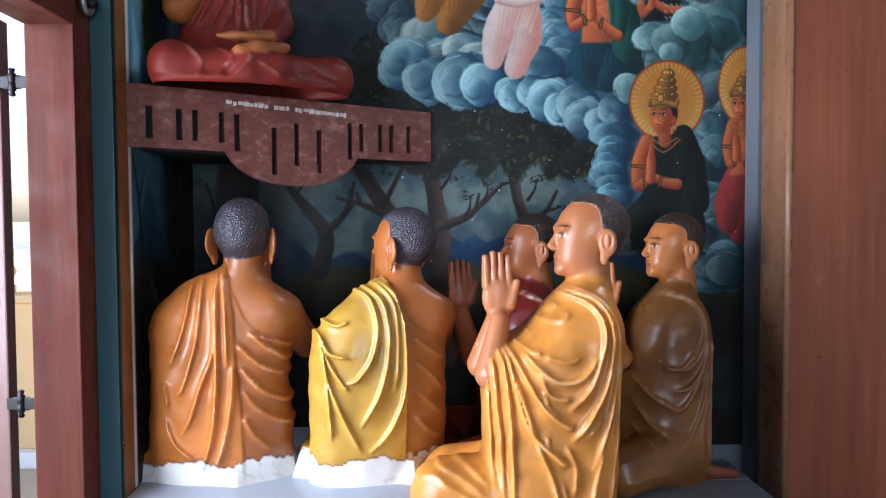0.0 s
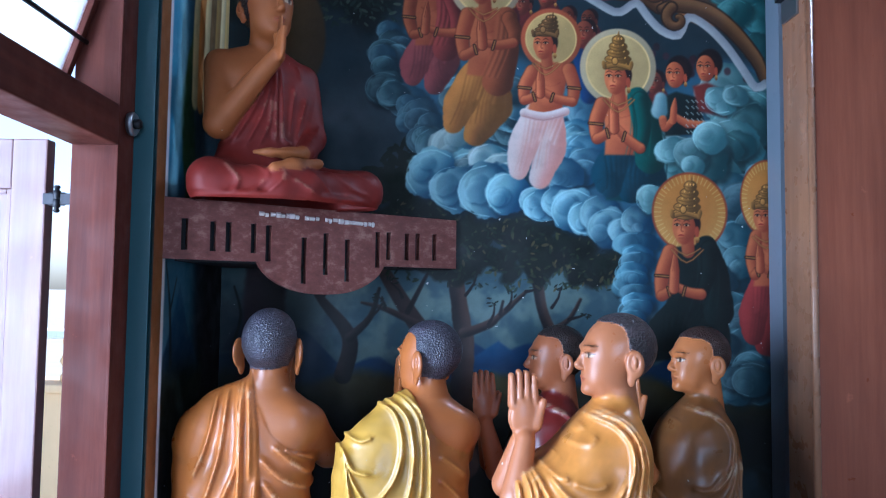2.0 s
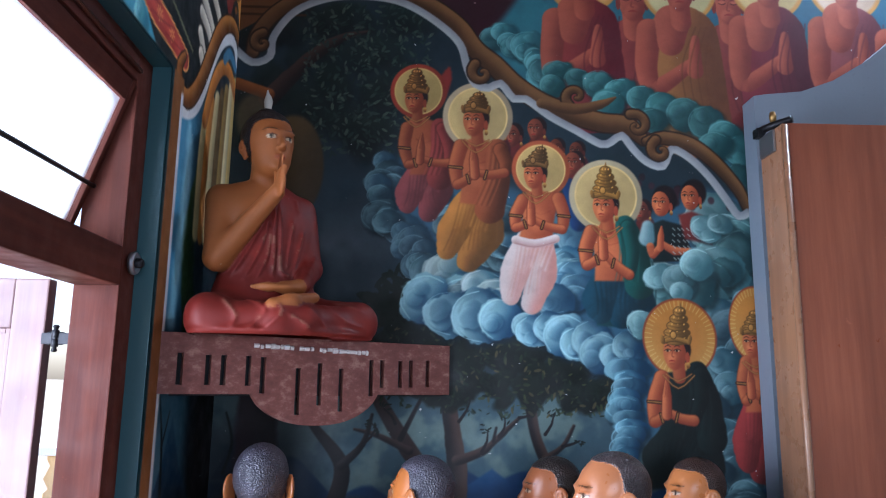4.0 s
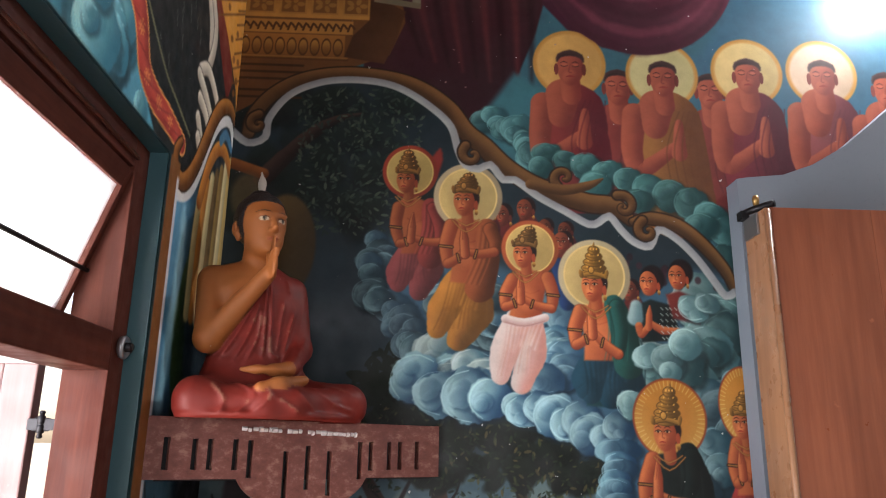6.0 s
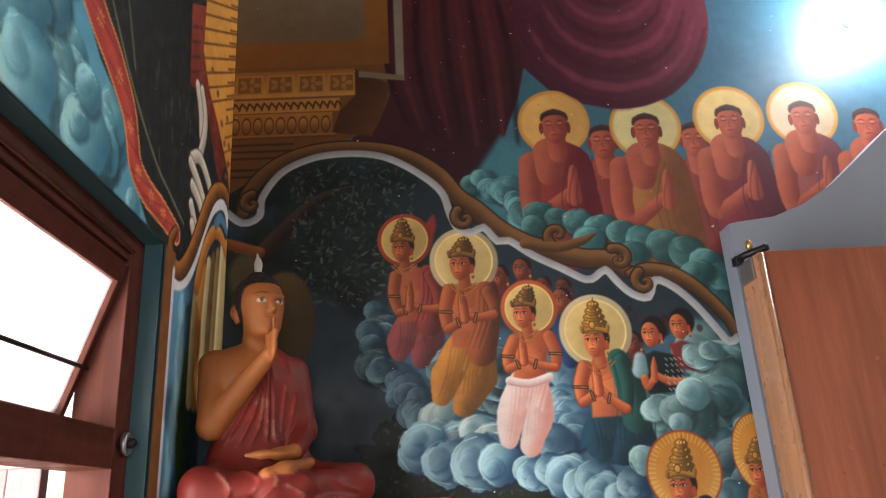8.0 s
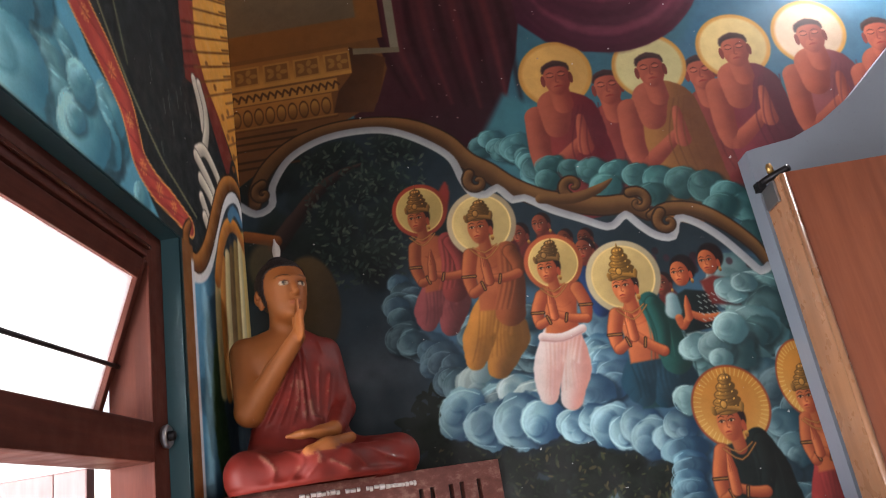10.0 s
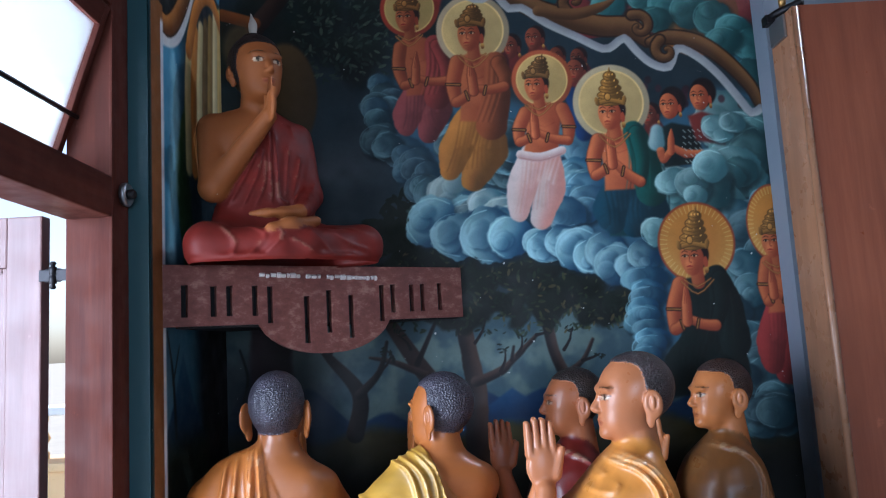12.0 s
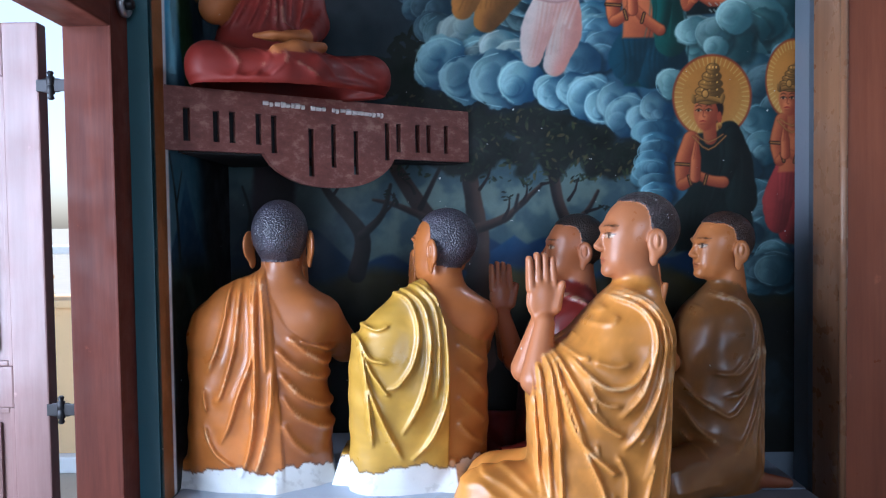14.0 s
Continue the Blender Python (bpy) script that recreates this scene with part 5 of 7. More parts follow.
# scrolled border: white line below, brown band above
SPINE = [(-0.86, 2.56), (-0.79, 2.505), (-0.725, 2.53), (-0.715, 2.61), (-0.645, 2.71), (-0.54, 2.765), (-0.43, 2.785), (-0.30, 2.78), (-0.2, 2.75), (-0.09, 2.68), (-0.01, 2.60), (0.02, 2.50), (0.05, 2.44), (0.10, 2.425),
         (0.145, 2.445), (0.195, 2.385), (0.24, 2.385), (0.33, 2.32), (0.43, 2.265), (0.52, 2.215), (0.56, 2.225), (0.60, 2.25), (0.64, 2.20), (0.69, 2.15), (0.75, 2.135), (0.785, 2.20), (0.85, 2.17), (0.92, 2.10), (0.98, 2.015), (1.025, 1.95), (1.06, 1.965)]
BAND = [(-0.79, 2.545), (-0.775, 2.62), (-0.71, 2.71), (-0.60, 2.78), (-0.45, 2.812), (-0.28, 2.806), (-0.14, 2.765), (-0.02, 2.68), (0.05, 2.58), (0.12, 2.52), (0.2, 2.44), (0.3, 2.375), (0.40, 2.335), (0.52, 2.30), (0.62, 2.29), (0.68, 2.235)]
BW = (0.022, 0.026, 0.026, 0.026, 0.026, 0.026, 0.028, 0.03, 0.034, 0.036, 0.036, 0.034, 0.036, 0.036, 0.034, 0.02)
BR, BR2, BRD = (132, 92, 52), (74, 48, 28), (44, 28, 18)
PW.stroke(BAND, [w + 0.006 for w in BW], BRD, 0.003)
PW.stroke(BAND, BW, BR, 0.003, BR2, (0.4, 1))
PW.stroke([(0.69, 2.23), (0.76, 2.245), (0.86, 2.22), (0.95, 2.15), (1.03, 2.05), (1.055, 1.985)], (0.02, 0.03, 0.032, 0.03, 0.026, 0.02), BRD, 0.003)
PW.stroke([(0.69, 2.23), (0.76, 2.245), (0.86, 2.22), (0.95, 2.15), (1.03, 2.05), (1.055, 1.985)], (0.014, 0.024, 0.026, 0.024, 0.02, 0.014), BR, 0.003, BR2, (0.4, 1))
PW.stroke(SPINE, 0.015, (186, 188, 186), 0.003, (150, 154, 158), (0, -1))


def curlicue(u, v, r, start, sense):
    pts = [(u + r * (1 - 0.085 * k) * math.cos(start + sense * k * 0.55), v + r * (1 - 0.085 * k) * math.sin(start + sense * k * 0.55)) for k in range(11)]
    PW.stroke(pts, [0.024 * (1 - 0.055 * k) for k in range(11)], BRD, 0.003)
    PW.stroke(pts, [0.017 * (1 - 0.055 * k) for k in range(11)], BR, 0.003, BR2, (-0.4, 1))


curlicue(-0.755, 2.585, 0.04, 1.6, 1)
curlicue(0.075, 2.485, 0.045, 2.2, 1)
curlicue(0.43, 2.40, 0.045, -2.2, -1)
curlicue(0.655, 2.29, 0.05, 2.0, -1)
curlicue(0.745, 2.195, 0.045, 2.0, 1)
PW.stroke([(0.30, 2.37), (0.42, 2.35), (0.52, 2.37), (0.58, 2.40)], (0.02, 0.022, 0.018, 0.004), BR, 0.003, BR2)

PW.c *= 0.91
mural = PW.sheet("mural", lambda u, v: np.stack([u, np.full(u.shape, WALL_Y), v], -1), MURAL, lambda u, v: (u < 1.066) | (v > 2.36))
tagged(mural, "oil-painted wall scene of clouds, trees, haloed worshippers and a scrolled border", "mural")

# ---- painting on the window wall, v up, u along the wall ----
PS = Canvas(-1.0, WALL_Y - 0.001, 0.38, 3.62, 0.006)
U, V = PS.u, PS.v
m1n = cloudy(U, V, 0.25, 21)
PS.c[:] = np.array((30, 44, 52)) + 20 * (m1n[..., None] - 0.5)
PS.wash(step01(V, 1.40, 1.6) * step01(U, 2.0, 1.8), np.array((78, 138, 168)) + 60 * (m1n[..., None] - 0.5))
# Near-black from shelf height down: dark ground with shade painted into it.
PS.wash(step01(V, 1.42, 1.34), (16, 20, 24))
PS.wash(step01(V, 1.36, 1.30) * step01(U, 2.08, 1.95), np.array((58, 92, 108)) + 40 * (m1n[..., None] - 0.5))
PS.shape([(1.70, 0.95), (1.80, 1.08), (1.88, 1.22), (1.96, 1.08), (2.1, 0.95)], (40, 72, 96), 0.008, (24, 46, 66))
PS.stroke([(1.82, 1.0), (1.80, 1.16), (1.76, 1.28)], (0.010, 0.007, 0.004), (16, 22, 22), 0.004)
PS.stroke([(1.80, 1.14), (1.85, 1.24)], (0.006, 0.003), (16, 22, 22), 0.004)
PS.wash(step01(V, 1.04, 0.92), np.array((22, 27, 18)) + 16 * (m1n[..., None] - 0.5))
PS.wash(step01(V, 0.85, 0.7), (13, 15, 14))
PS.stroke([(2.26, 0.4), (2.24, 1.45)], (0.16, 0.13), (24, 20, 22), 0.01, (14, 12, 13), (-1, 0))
PS.stroke([(1.95, 1.50), (1.90, 1.75), (1.96, 2.0)], (0.05, 0.06, 0.02), (52, 78, 40), 0.01, (24, 40, 26), rough=0.03)
PS.stroke([(1.80, 1.5), (1.84, 1.9), (1.83, 2.08)], (0.03, 0.035, 0.02), (150, 200, 214), 0.02, alpha=0.8, rough=0.02)
for k, col in enumerate(((216, 200, 140), (198, 132, 60), (206, 190, 140), (110, 88, 56), (150, 124, 72), (218, 206, 160), (196, 170, 104))):
    PS.stroke([(1.955 + 0.052 * k, 1.78), (1.955 + 0.054 * k, 2.05), (1.985 + 0.052 * k, 2.20 + 0.035 * k)], 0.029, col, 0.008, tuple(c * 0.8 for c in col), (-1, 0))
PS.stroke([(1.965, 2.15), (2.03, 2.30), (2.12, 2.40), (2.22, 2.42), (2.32, 2.36)], 0.028, (204, 134, 58), 0.006, (150, 92, 44))
PS.stroke([(2.14, 2.44), (2.20, 2.49), (2.28, 2.47)], 0.02, (70, 120, 150), 0.006)
# above the border: green panel, red ribbon, blue clouds, gold column
PS.shape([(-1.1, 2.1), (-1.1, 3.7), (2.4, 3.7), (2.4, 2.62), (2.24, 2.60), (2.0, 2.40), (1.88, 2.20), (1.7, 2.12)], np.array((40, 54, 52)), 0.004, (26, 34, 36), (-1, 0.2))
PS.shape([(-1.1, 2.1), (-1.1, 3.7), (0.2, 3.4), (0.75, 2.80), (1.142, 2.48), (1.29, 2.42), (1.38, 2.34), (1.45, 2.24), (1.64, 2.10)], (70, 148, 178), 0.006, (96, 172, 194), (-1, -0.6))


def side_puff(a, b, r):
    PS.puff(a, b, r, (150, 212, 222), (70, 150, 178), rng, (176, 224, 230))


for k in range(170):
    a, b = rng.uniform(-0.2, 1.30), rng.uniform(2.2, 2.95)
    if b < 2.42 - 0.85 * (a - 1.2) and a < 1.28:
        side_puff(a, b, rng.uniform(0.05, 0.11))
side_puff(1.40, 2.215, 0.035)
side_puff(1.10, 2.37, 0.05)
side_puff(1.08, 2.27, 0.045)
RIBBON = [(0.3, 3.22), (0.75, 2.88), (1.05, 2.62), (1.215, 2.525), (1.32, 2.45), (1.36, 2.39), (1.40, 2.32), (1.49, 2.285), (1.60, 2.275), (1.74, 2.255)]
RW = (0.07, 0.065, 0.06, 0.058, 0.05, 0.046, 0.046, 0.046, 0.044, 0.036)
PS.stroke(RIBBON, RW, (222, 160, 92), 0.003)
PS.stroke(RIBBON, [w - 0.008 for w in RW], (196, 78, 66), 0.004, (140, 48, 46), (-1, 0.3))
PS.stroke(RIBBON, [w * 0.3 for w in RW], (216, 96, 78), 0.02, alpha=0.5)
for a, b in ((0.55, 3.03), (0.70, 2.92), (0.85, 2.80), (0.98, 2.68), (1.12, 2.58), (1.25, 2.50), (1.345, 2.41), (1.42, 2.31), (1.52, 2.285), (1.62, 2.275)):
    for k in range(8):
        c, d = math.cos(k * 0.785), math.sin(k * 0.785)
        PS.stroke([(a + 0.008 * c, b + 0.008 * d), (a + 0.021 * c, b + 0.021 * d)], 0.0032, (226, 156, 92), 0.003, alpha=0.8)
for (a, b), (c, d) in zip(RIBBON[2:], RIBBON[3:]):
    PS.stroke([(a - 0.03, b - 0.02), ((a + c) / 2 + 0.02, (b + d) / 2), (c + 0.035, d + 0.025)], 0.003, (128, 40, 40), 0.004, alpha=0.7)
PS.stroke([(0.7, 3.05), (1.1, 2.73), (1.32, 2.535), (1.53, 2.40), (1.66, 2.355), (1.80, 2.31)], 0.005, (120, 122, 92), 0.003)
PS.stroke([(1.05, 3.1), (1.20, 2.85), (1.34, 2.58)], 0.005, (104, 112, 86), 0.003)
for k in range(14):
    a, b = rng.uniform(1.45, 1.80), rng.uniform(2.42, 2.8)
    PS.stroke([(a, b), (a + 0.01, b - rng.uniform(0.01, 0.05))], 0.003, (110, 118, 112), 0.002, alpha=0.7)
PS.shape([(1.74, 3.1), (1.89, 3.2), (1.95, 2.93), (2.10, 2.84), (2.22, 2.72), (2.16, 2.60), (2.02, 2.74), (1.94, 2.84), (1.77, 2.80)], (138, 62, 50), 0.004, (104, 42, 36))
for k in range(4):
    PS.stroke([(1.76, 2.84 + 0.06 * k), (1.90, 2.93 + 0.06 * k)], 0.005, (84, 34, 30), 0.003)
PS.shape([(1.885, 3.7), (1.885, 3.01), (1.97, 2.905), (2.105, 2.83), (2.265, 2.706), (2.31, 2.60), (2.31, 3.7)], (222, 166, 80), 0.004, (196, 138, 62))
for k in range(16):
    b = 2.72 + 0.062 * k
    PS.stroke([(1.86, b - 0.13), (2.31, b + 0.16)], 0.0045, (116, 72, 30), 0.003, alpha=1.0 if b > 2.9 else 0.0)
    PS.stroke([(2.20, b - 0.02), (2.31, b + 0.05)], 0.0045, (116, 72, 30), 0.003)
for a, b in ((2.24, 2.68), (2.26, 2.74), (2.20, 2.80), (2.26, 2.82), (2.15, 2.86), (2.22, 2.92), (2.08, 2.95), (2.0, 3.0)):
    PS.oval(a, b, 0.020, 0.014, (126, 80, 36), 30, 0.004)
for pts in ([(1.85, 2.84), (1.90, 2.76), (1.92, 2.68)], [(1.90, 2.85), (1.95, 2.78), (1.95, 2.70), (1.92, 2.62)], [(1.84, 2.56), (1.92, 2.60), (2.04, 2.55), (2.06, 2.50)], [(1.83, 2.54), (1.93, 2.50), (2.03, 2.44)],
            [(1.86, 2.47), (1.95, 2.44), (2.0, 2.38)], [(1.86, 2.40), (1.90, 2.36), (1.93, 2.32)], [(1.88, 2.34), (1.92, 2.30)]):
    PS.stroke(pts, 0.028, (84, 80, 72), 0.004)
    PS.stroke(pts, 0.023, (224, 218, 200), 0.004, (170, 162, 146))
SCROLL = [(1.735, 2.265), (1.700, 2.22), (1.715, 2.165), (1.775, 2.150), (1.835, 2.185), (1.90, 2.26), (1.97, 2.37), (2.04, 2.48), (2.11, 2.555), (2.19, 2.60), (2.25, 2.61), (2.305, 2.585)]
PS.stroke([(1.735, 2.10), (1.80, 2.115), (1.855, 2.145), (1.90, 2.19), (1.95, 2.265), (2.0, 2.355), (2.065, 2.445), (2.12, 2.50), (2.20, 2.545), (2.26, 2.545), (2.30, 2.50)], 0.022, (206, 208, 206), 0.004)
PS.stroke(SCROLL, (0.018, 0.026, 0.032, 0.034, 0.036, 0.036, 0.038, 0.038, 0.036, 0.034, 0.032, 0.028), BRD, 0.003)
PS.stroke(SCROLL, (0.012, 0.019, 0.025, 0.027, 0.029, 0.029, 0.031, 0.031, 0.029, 0.027, 0.025, 0.021), (168, 110, 52), 0.003, (96, 58, 28), (-0.5, 1))
# edging along the opening
PS.wash(step01(U, 1.752, 1.746) * step01(V, 2.20, 2.19), (120, 78, 42))
PS.wash(step01(np.abs(U - 1.742), 0.013, 0.009) * step01(V, 2.16, 2.14), (196, 200, 204))
PS.wash(step01(U, 1.668, 1.660) * step01(V, 2.20, 2.19), (20, 52, 60))
PS.c *= 1.12
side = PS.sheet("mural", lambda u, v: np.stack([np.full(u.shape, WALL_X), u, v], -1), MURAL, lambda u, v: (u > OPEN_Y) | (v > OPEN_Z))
tagged(side, "painted side wall with blue clouds, red ribbon and a gold column", "mural")

# ---- statues: rounded forms melted together, skinned, then painted ----
def ell(p, c, r):
    a = [(p[i] - c[i]) / r[i] for i in range(3)]
    k0 = np.sqrt(a[0] ** 2 + a[1] ** 2 + a[2] ** 2)
    k1 = np.sqrt((a[0] / r[0]) ** 2 + (a[1] / r[1]) ** 2 + (a[2] / r[2]) ** 2) + 1e-6
    return k0 * (k0 - 1) / k1


def cap(p, a, b, r1, r2=None):
    r2 = r1 if r2 is None else r2
    d = [b[i] - a[i] for i in range(3)]
    t = np.clip(sum((p[i] - a[i]) * d[i] for i in range(3)) / sum(v * v for v in d), 0, 1)
    return np.sqrt(sum((p[i] - a[i] - t * d[i]) ** 2 for i in range(3))) - (r1 + (r2 - r1) * t)


def melt(a, b, k):
    h = np.clip(0.5 + 0.5 * (b - a) / k, 0, 1)
    return b * (1 - h) + a * h - k * h * (1 - h)


def skin_of(field, lo, cell):
    """Quads of the zero surface of a field, one vertex to each cell that it crosses."""
    inside = field < 0
    n = np.array(field.shape) - 1
    total, count = np.zeros((*n, 3), np.float32), np.zeros(n, np.float32)
    corners = [(i, j, k) for i in (0, 1) for j in (0, 1) for k in (0, 1)]
    cut = lambda c: tuple(slice(c[a], c[a] + n[a]) for a in range(3))
    for a in range(3):
        for c in corners:
            if c[a] == 0:
                d = list(c)
                d[a] = 1
                f0, f1 = field[cut(c)], field[cut(d)]
                crossing = inside[cut(c)] != inside[cut(d)]
                t = np.where(crossing, f0 / np.where(crossing, f0 - f1, 1), 0)
                for e in range(3):
                    total[..., e] += np.where(crossing, (t if e == a else 0) + c[e], 0)
                count += crossing
    used = count > 0
    ids = np.full(tuple(n), -1, np.int64)
    ids[used] = np.arange(used.sum())
    cells = np.argwhere(used)
    verts = (cells + total[used] / count[used][:, None]) * cell + np.asarray(lo)
    quads = []
    for a in range(3):
        b, c = (a + 1) % 3, (a + 2) % 3
        s0 = [slice(1, n[i]) for i in range(3)]
        s0[a] = slice(0, n[a])
        s1 = list(s0)
        s1[a] = slice(1, n[a] + 1)
        i0, i1 = inside[tuple(s0)], inside[tuple(s1)]
        for first, flip in ((i0 & ~i1, False), (~i0 & i1, True)):
            at = np.argwhere(first) + np.array([0 if i == a else 1 for i in range(3)])
            def cell_id(db, dc):
                q = at.copy()
                q[:, b] -= db
                q[:, c] -= dc
                return ids[q[:, 0], q[:, 1], q[:, 2]]
            four = [cell_id(1, 1), cell_id(0, 1), cell_id(0, 0), cell_id(1, 0)]
            quads.append(np.stack(four[::-1] if flip else four, -1))
    q = np.concatenate(quads)
    return verts, q[(q >= 0).all(1)]


def pleats(a, b, lines, width=0.0055):
    """Raised folds along smooth lines drawn on a plane: a sharp crest on a soft swell, fading at both ends."""
    out = 0.0
    for amp, *pts in lines:
        q = np.asarray(pts, float)
        fine = []
        for i in range(len(q) - 1):
            q0, q1, q2, q3 = q[max(i - 1, 0)], q[i], q[i + 1], q[min(i + 2, len(q) - 1)]
            for t in np.linspace(0, 1, 5, endpoint=False):
                fine.append(0.5 * (2 * q1 + (q2 - q0) * t + (2 * q0 - 5 * q1 + 4 * q2 - q3) * t * t + (3 * q1 - q0 - 3 * q2 + q3) * t ** 3))
        fine = np.array(fine + [q[-1]])
        best, along = 9.0, 0.0
        for i, (s, e) in enumerate(zip(fine, fine[1:])):
            v = e - s
            t = np.clip(((a - s[0]) * v[0] + (b - s[1]) * v[1]) / (v @ v + 1e-9), 0, 1)
            d = np.hypot(a - s[0] - t * v[0], b - s[1] - t * v[1])
            along = np.where(d < best, (i + t) / (len(fine) - 1), along)
            best = np.minimum(best, d)
        fade = 0.35 + 0.65 * step01(along, 0.0, 0.12) * step01(along, 1.0, 0.8)
        out = np.maximum(out, amp * fade * (0.72 * np.exp(-(best / width) ** 2) + 0.28 * np.exp(-(best / (3.2 * width)) ** 2)))
    return out


def level(z, zs, vs):
    """A width that changes smoothly with height."""
    flat = np.ravel(z)
    out = np.interp(flat, zs, vs)
    n = 9 if len(flat) > 9 else 1
    k = np.hanning(n + 2)[1:-1]
    out = np.convolve(np.pad(out, n // 2, "edge"), k / k.sum(), "valid")
    return out.reshape(z.shape).astype(np.float32)


def trunk(p, zs, x0, x1, y0, y1, power=2.4):
    """A body whose four sides follow given widths at given heights, with rounded corners."""
    a, b, c, d = (level(p[2], zs, v) for v in (x0, x1, y0, y1))
    rx, ry = np.maximum((b - a) / 2, 0.004), np.maximum((d - c) / 2, 0.004)
    k = (np.abs((p[0] - (a + b) / 2) / rx) ** power + np.abs((p[1] - (c + d) / 2) / ry) ** power) ** (1 / power)
    return np.maximum((k - 1) * np.minimum(rx, ry), p[2] - zs[-1])


def head_parts(p, c, turn, scale=1.0, ear_size=1.0, brow_hair=0.172, tilt_ear=0.0, temple=-0.004):
    """Head, hair and face features about the neck point c, turned round z."""
    ct, st = math.cos(radians(turn)), math.sin(radians(turn))
    x0, y0 = (p[0] - c[0]) / scale, (p[1] - c[1]) / scale
    q = (x0 * ct + y0 * st, -x0 * st + y0 * ct, (p[2] - c[2]) / scale)
    h = melt(ell(q, (0, -0.006, 0.125), (0.073, 0.090, 0.085)), ell(q, (0, 0.034, 0.085), (0.058, 0.062, 0.085)), 0.03)
    h = melt(h, ell(q, (0, 0.046, 0.038), (0.043, 0.044, 0.036)), 0.03)
    h = melt(h, cap(q, (0, 0.091, 0.112), (0, 0.109, 0.080), 0.0055, 0.0095), 0.010)
    h = melt(h, ell(q, (0, 0.100, 0.073), (0.015, 0.011, 0.007)), 0.006)
    h = melt(h, ell(q, (0, 0.086, 0.125), (0.046, 0.011, 0.008)), 0.014)
    h = melt(h, ell(q, (0, 0.092, 0.050), (0.019, 0.009, 0.005)), 0.004)
    h = melt(h, ell(q, (0, 0.090, 0.040), (0.016, 0.009, 0.006)), 0.004)
    h = melt(h, ell(q, (0, 0.083, 0.017), (0.020, 0.016, 0.014)), 0.014)
    for e in (-1, 1):
        h = np.maximum(h, -ell(q, (e * 0.027, 0.099, 0.107), (0.018, 0.010, 0.010)) * 0.8)
        h = melt(h, ell(q, (e * 0.026, 0.078, 0.106), (0.016, 0.0115, 0.009)), 0.003)
        w = (q[0] + e * (0.35 * (q[1] + 0.004) + tilt_ear), (q[1] + 0.002) / ear_size, 0.086 + (q[2] - 0.086) / ear_size)
        ear = ell(w, (e * 0.082, -0.010, 0.088), (0.010, 0.026, 0.042))
        ear = np.maximum(ear, -ell(w, (e * 0.094, -0.006, 0.094), (0.010, 0.016, 0.029)))
        ear = melt(ear, ell(w, (e * 0.087, -0.008, 0.094), (0.006, 0.007, 0.020)), 0.005)
        ear = melt(ear, ell(w, (e * 0.079, -0.002, 0.044), (0.007, 0.012, 0.022)), 0.008)
        h = melt(h, ear, 0.006)
    front = melt(brow_hair + 0.10 * q[1] - q[2], q[1] - temple - 0.10 * (q[2] - 0.1), 0.030)
    hair_zone = np.maximum(front, 0.030 - q[2])
    hair = np.maximum(melt(ell(q, (0, -0.006, 0.125), (0.0765, 0.0935, 0.0885)), ell(q, (0, 0.02, 0.10), (0.062, 0.064, 0.084)), 0.03), hair_zone)
    eye = lambda e: ell(q, (e * 0.029, 0.088, 0.1055), (0.0155, 0.024, 0.0058))
    iris = lambda e: ell(q, (e * 0.030, 0.090, 0.1065), (0.0062, 0.024, 0.0055))
    lid = lambda e: ell(q, (e * 0.029, 0.088, 0.1125 - 6.0 * (q[0] * e - 0.029) ** 2), (0.0175, 0.026, 0.0019))
    brow = lambda e: ell(q, (e * 0.031, 0.085, 0.131 - 8.0 * (q[0] * e - 0.029) ** 2), (0.024, 0.030, 0.0021))
    both = lambda f: np.minimum(f(-1), f(1))
    lips = ell(q, (0, 0.095, 0.045), (0.018, 0.02, 0.0085))
    mouth = ell(q, (0, 0.095, 0.0455), (0.019, 0.02, 0.0012))
    return h, hair, (lips, both(eye), both(iris), both(lid), both(brow), mouth)


def joined_palms(p, ox, oy, oz, sides=(-1, 1)):
    """Flat upright palms with four fingers and a thumb each."""
    palm = None
    for e in sides:
        pl = ell(p, (ox + e * 0.013, oy, oz), (0.013, 0.036, 0.050))
        pl = melt(pl, cap(p, (ox + e * 0.016, oy - 0.030, oz - 0.018), (ox + e * 0.018, oy - 0.044, oz + 0.040), 0.0105, 0.008), 0.010)
        for i in range(4):
            yy = oy - 0.026 + 0.0178 * i
            pl = melt(pl, cap(p, (ox + e * 0.0115, yy, oz + 0.028), (ox + e * 0.008, yy + 0.003, oz + 0.110 - 0.008 * abs(i - 1.6)), 0.0098, 0.0068), 0.0025)
        palm = pl if palm is None else np.minimum(palm, pl)
    return palm


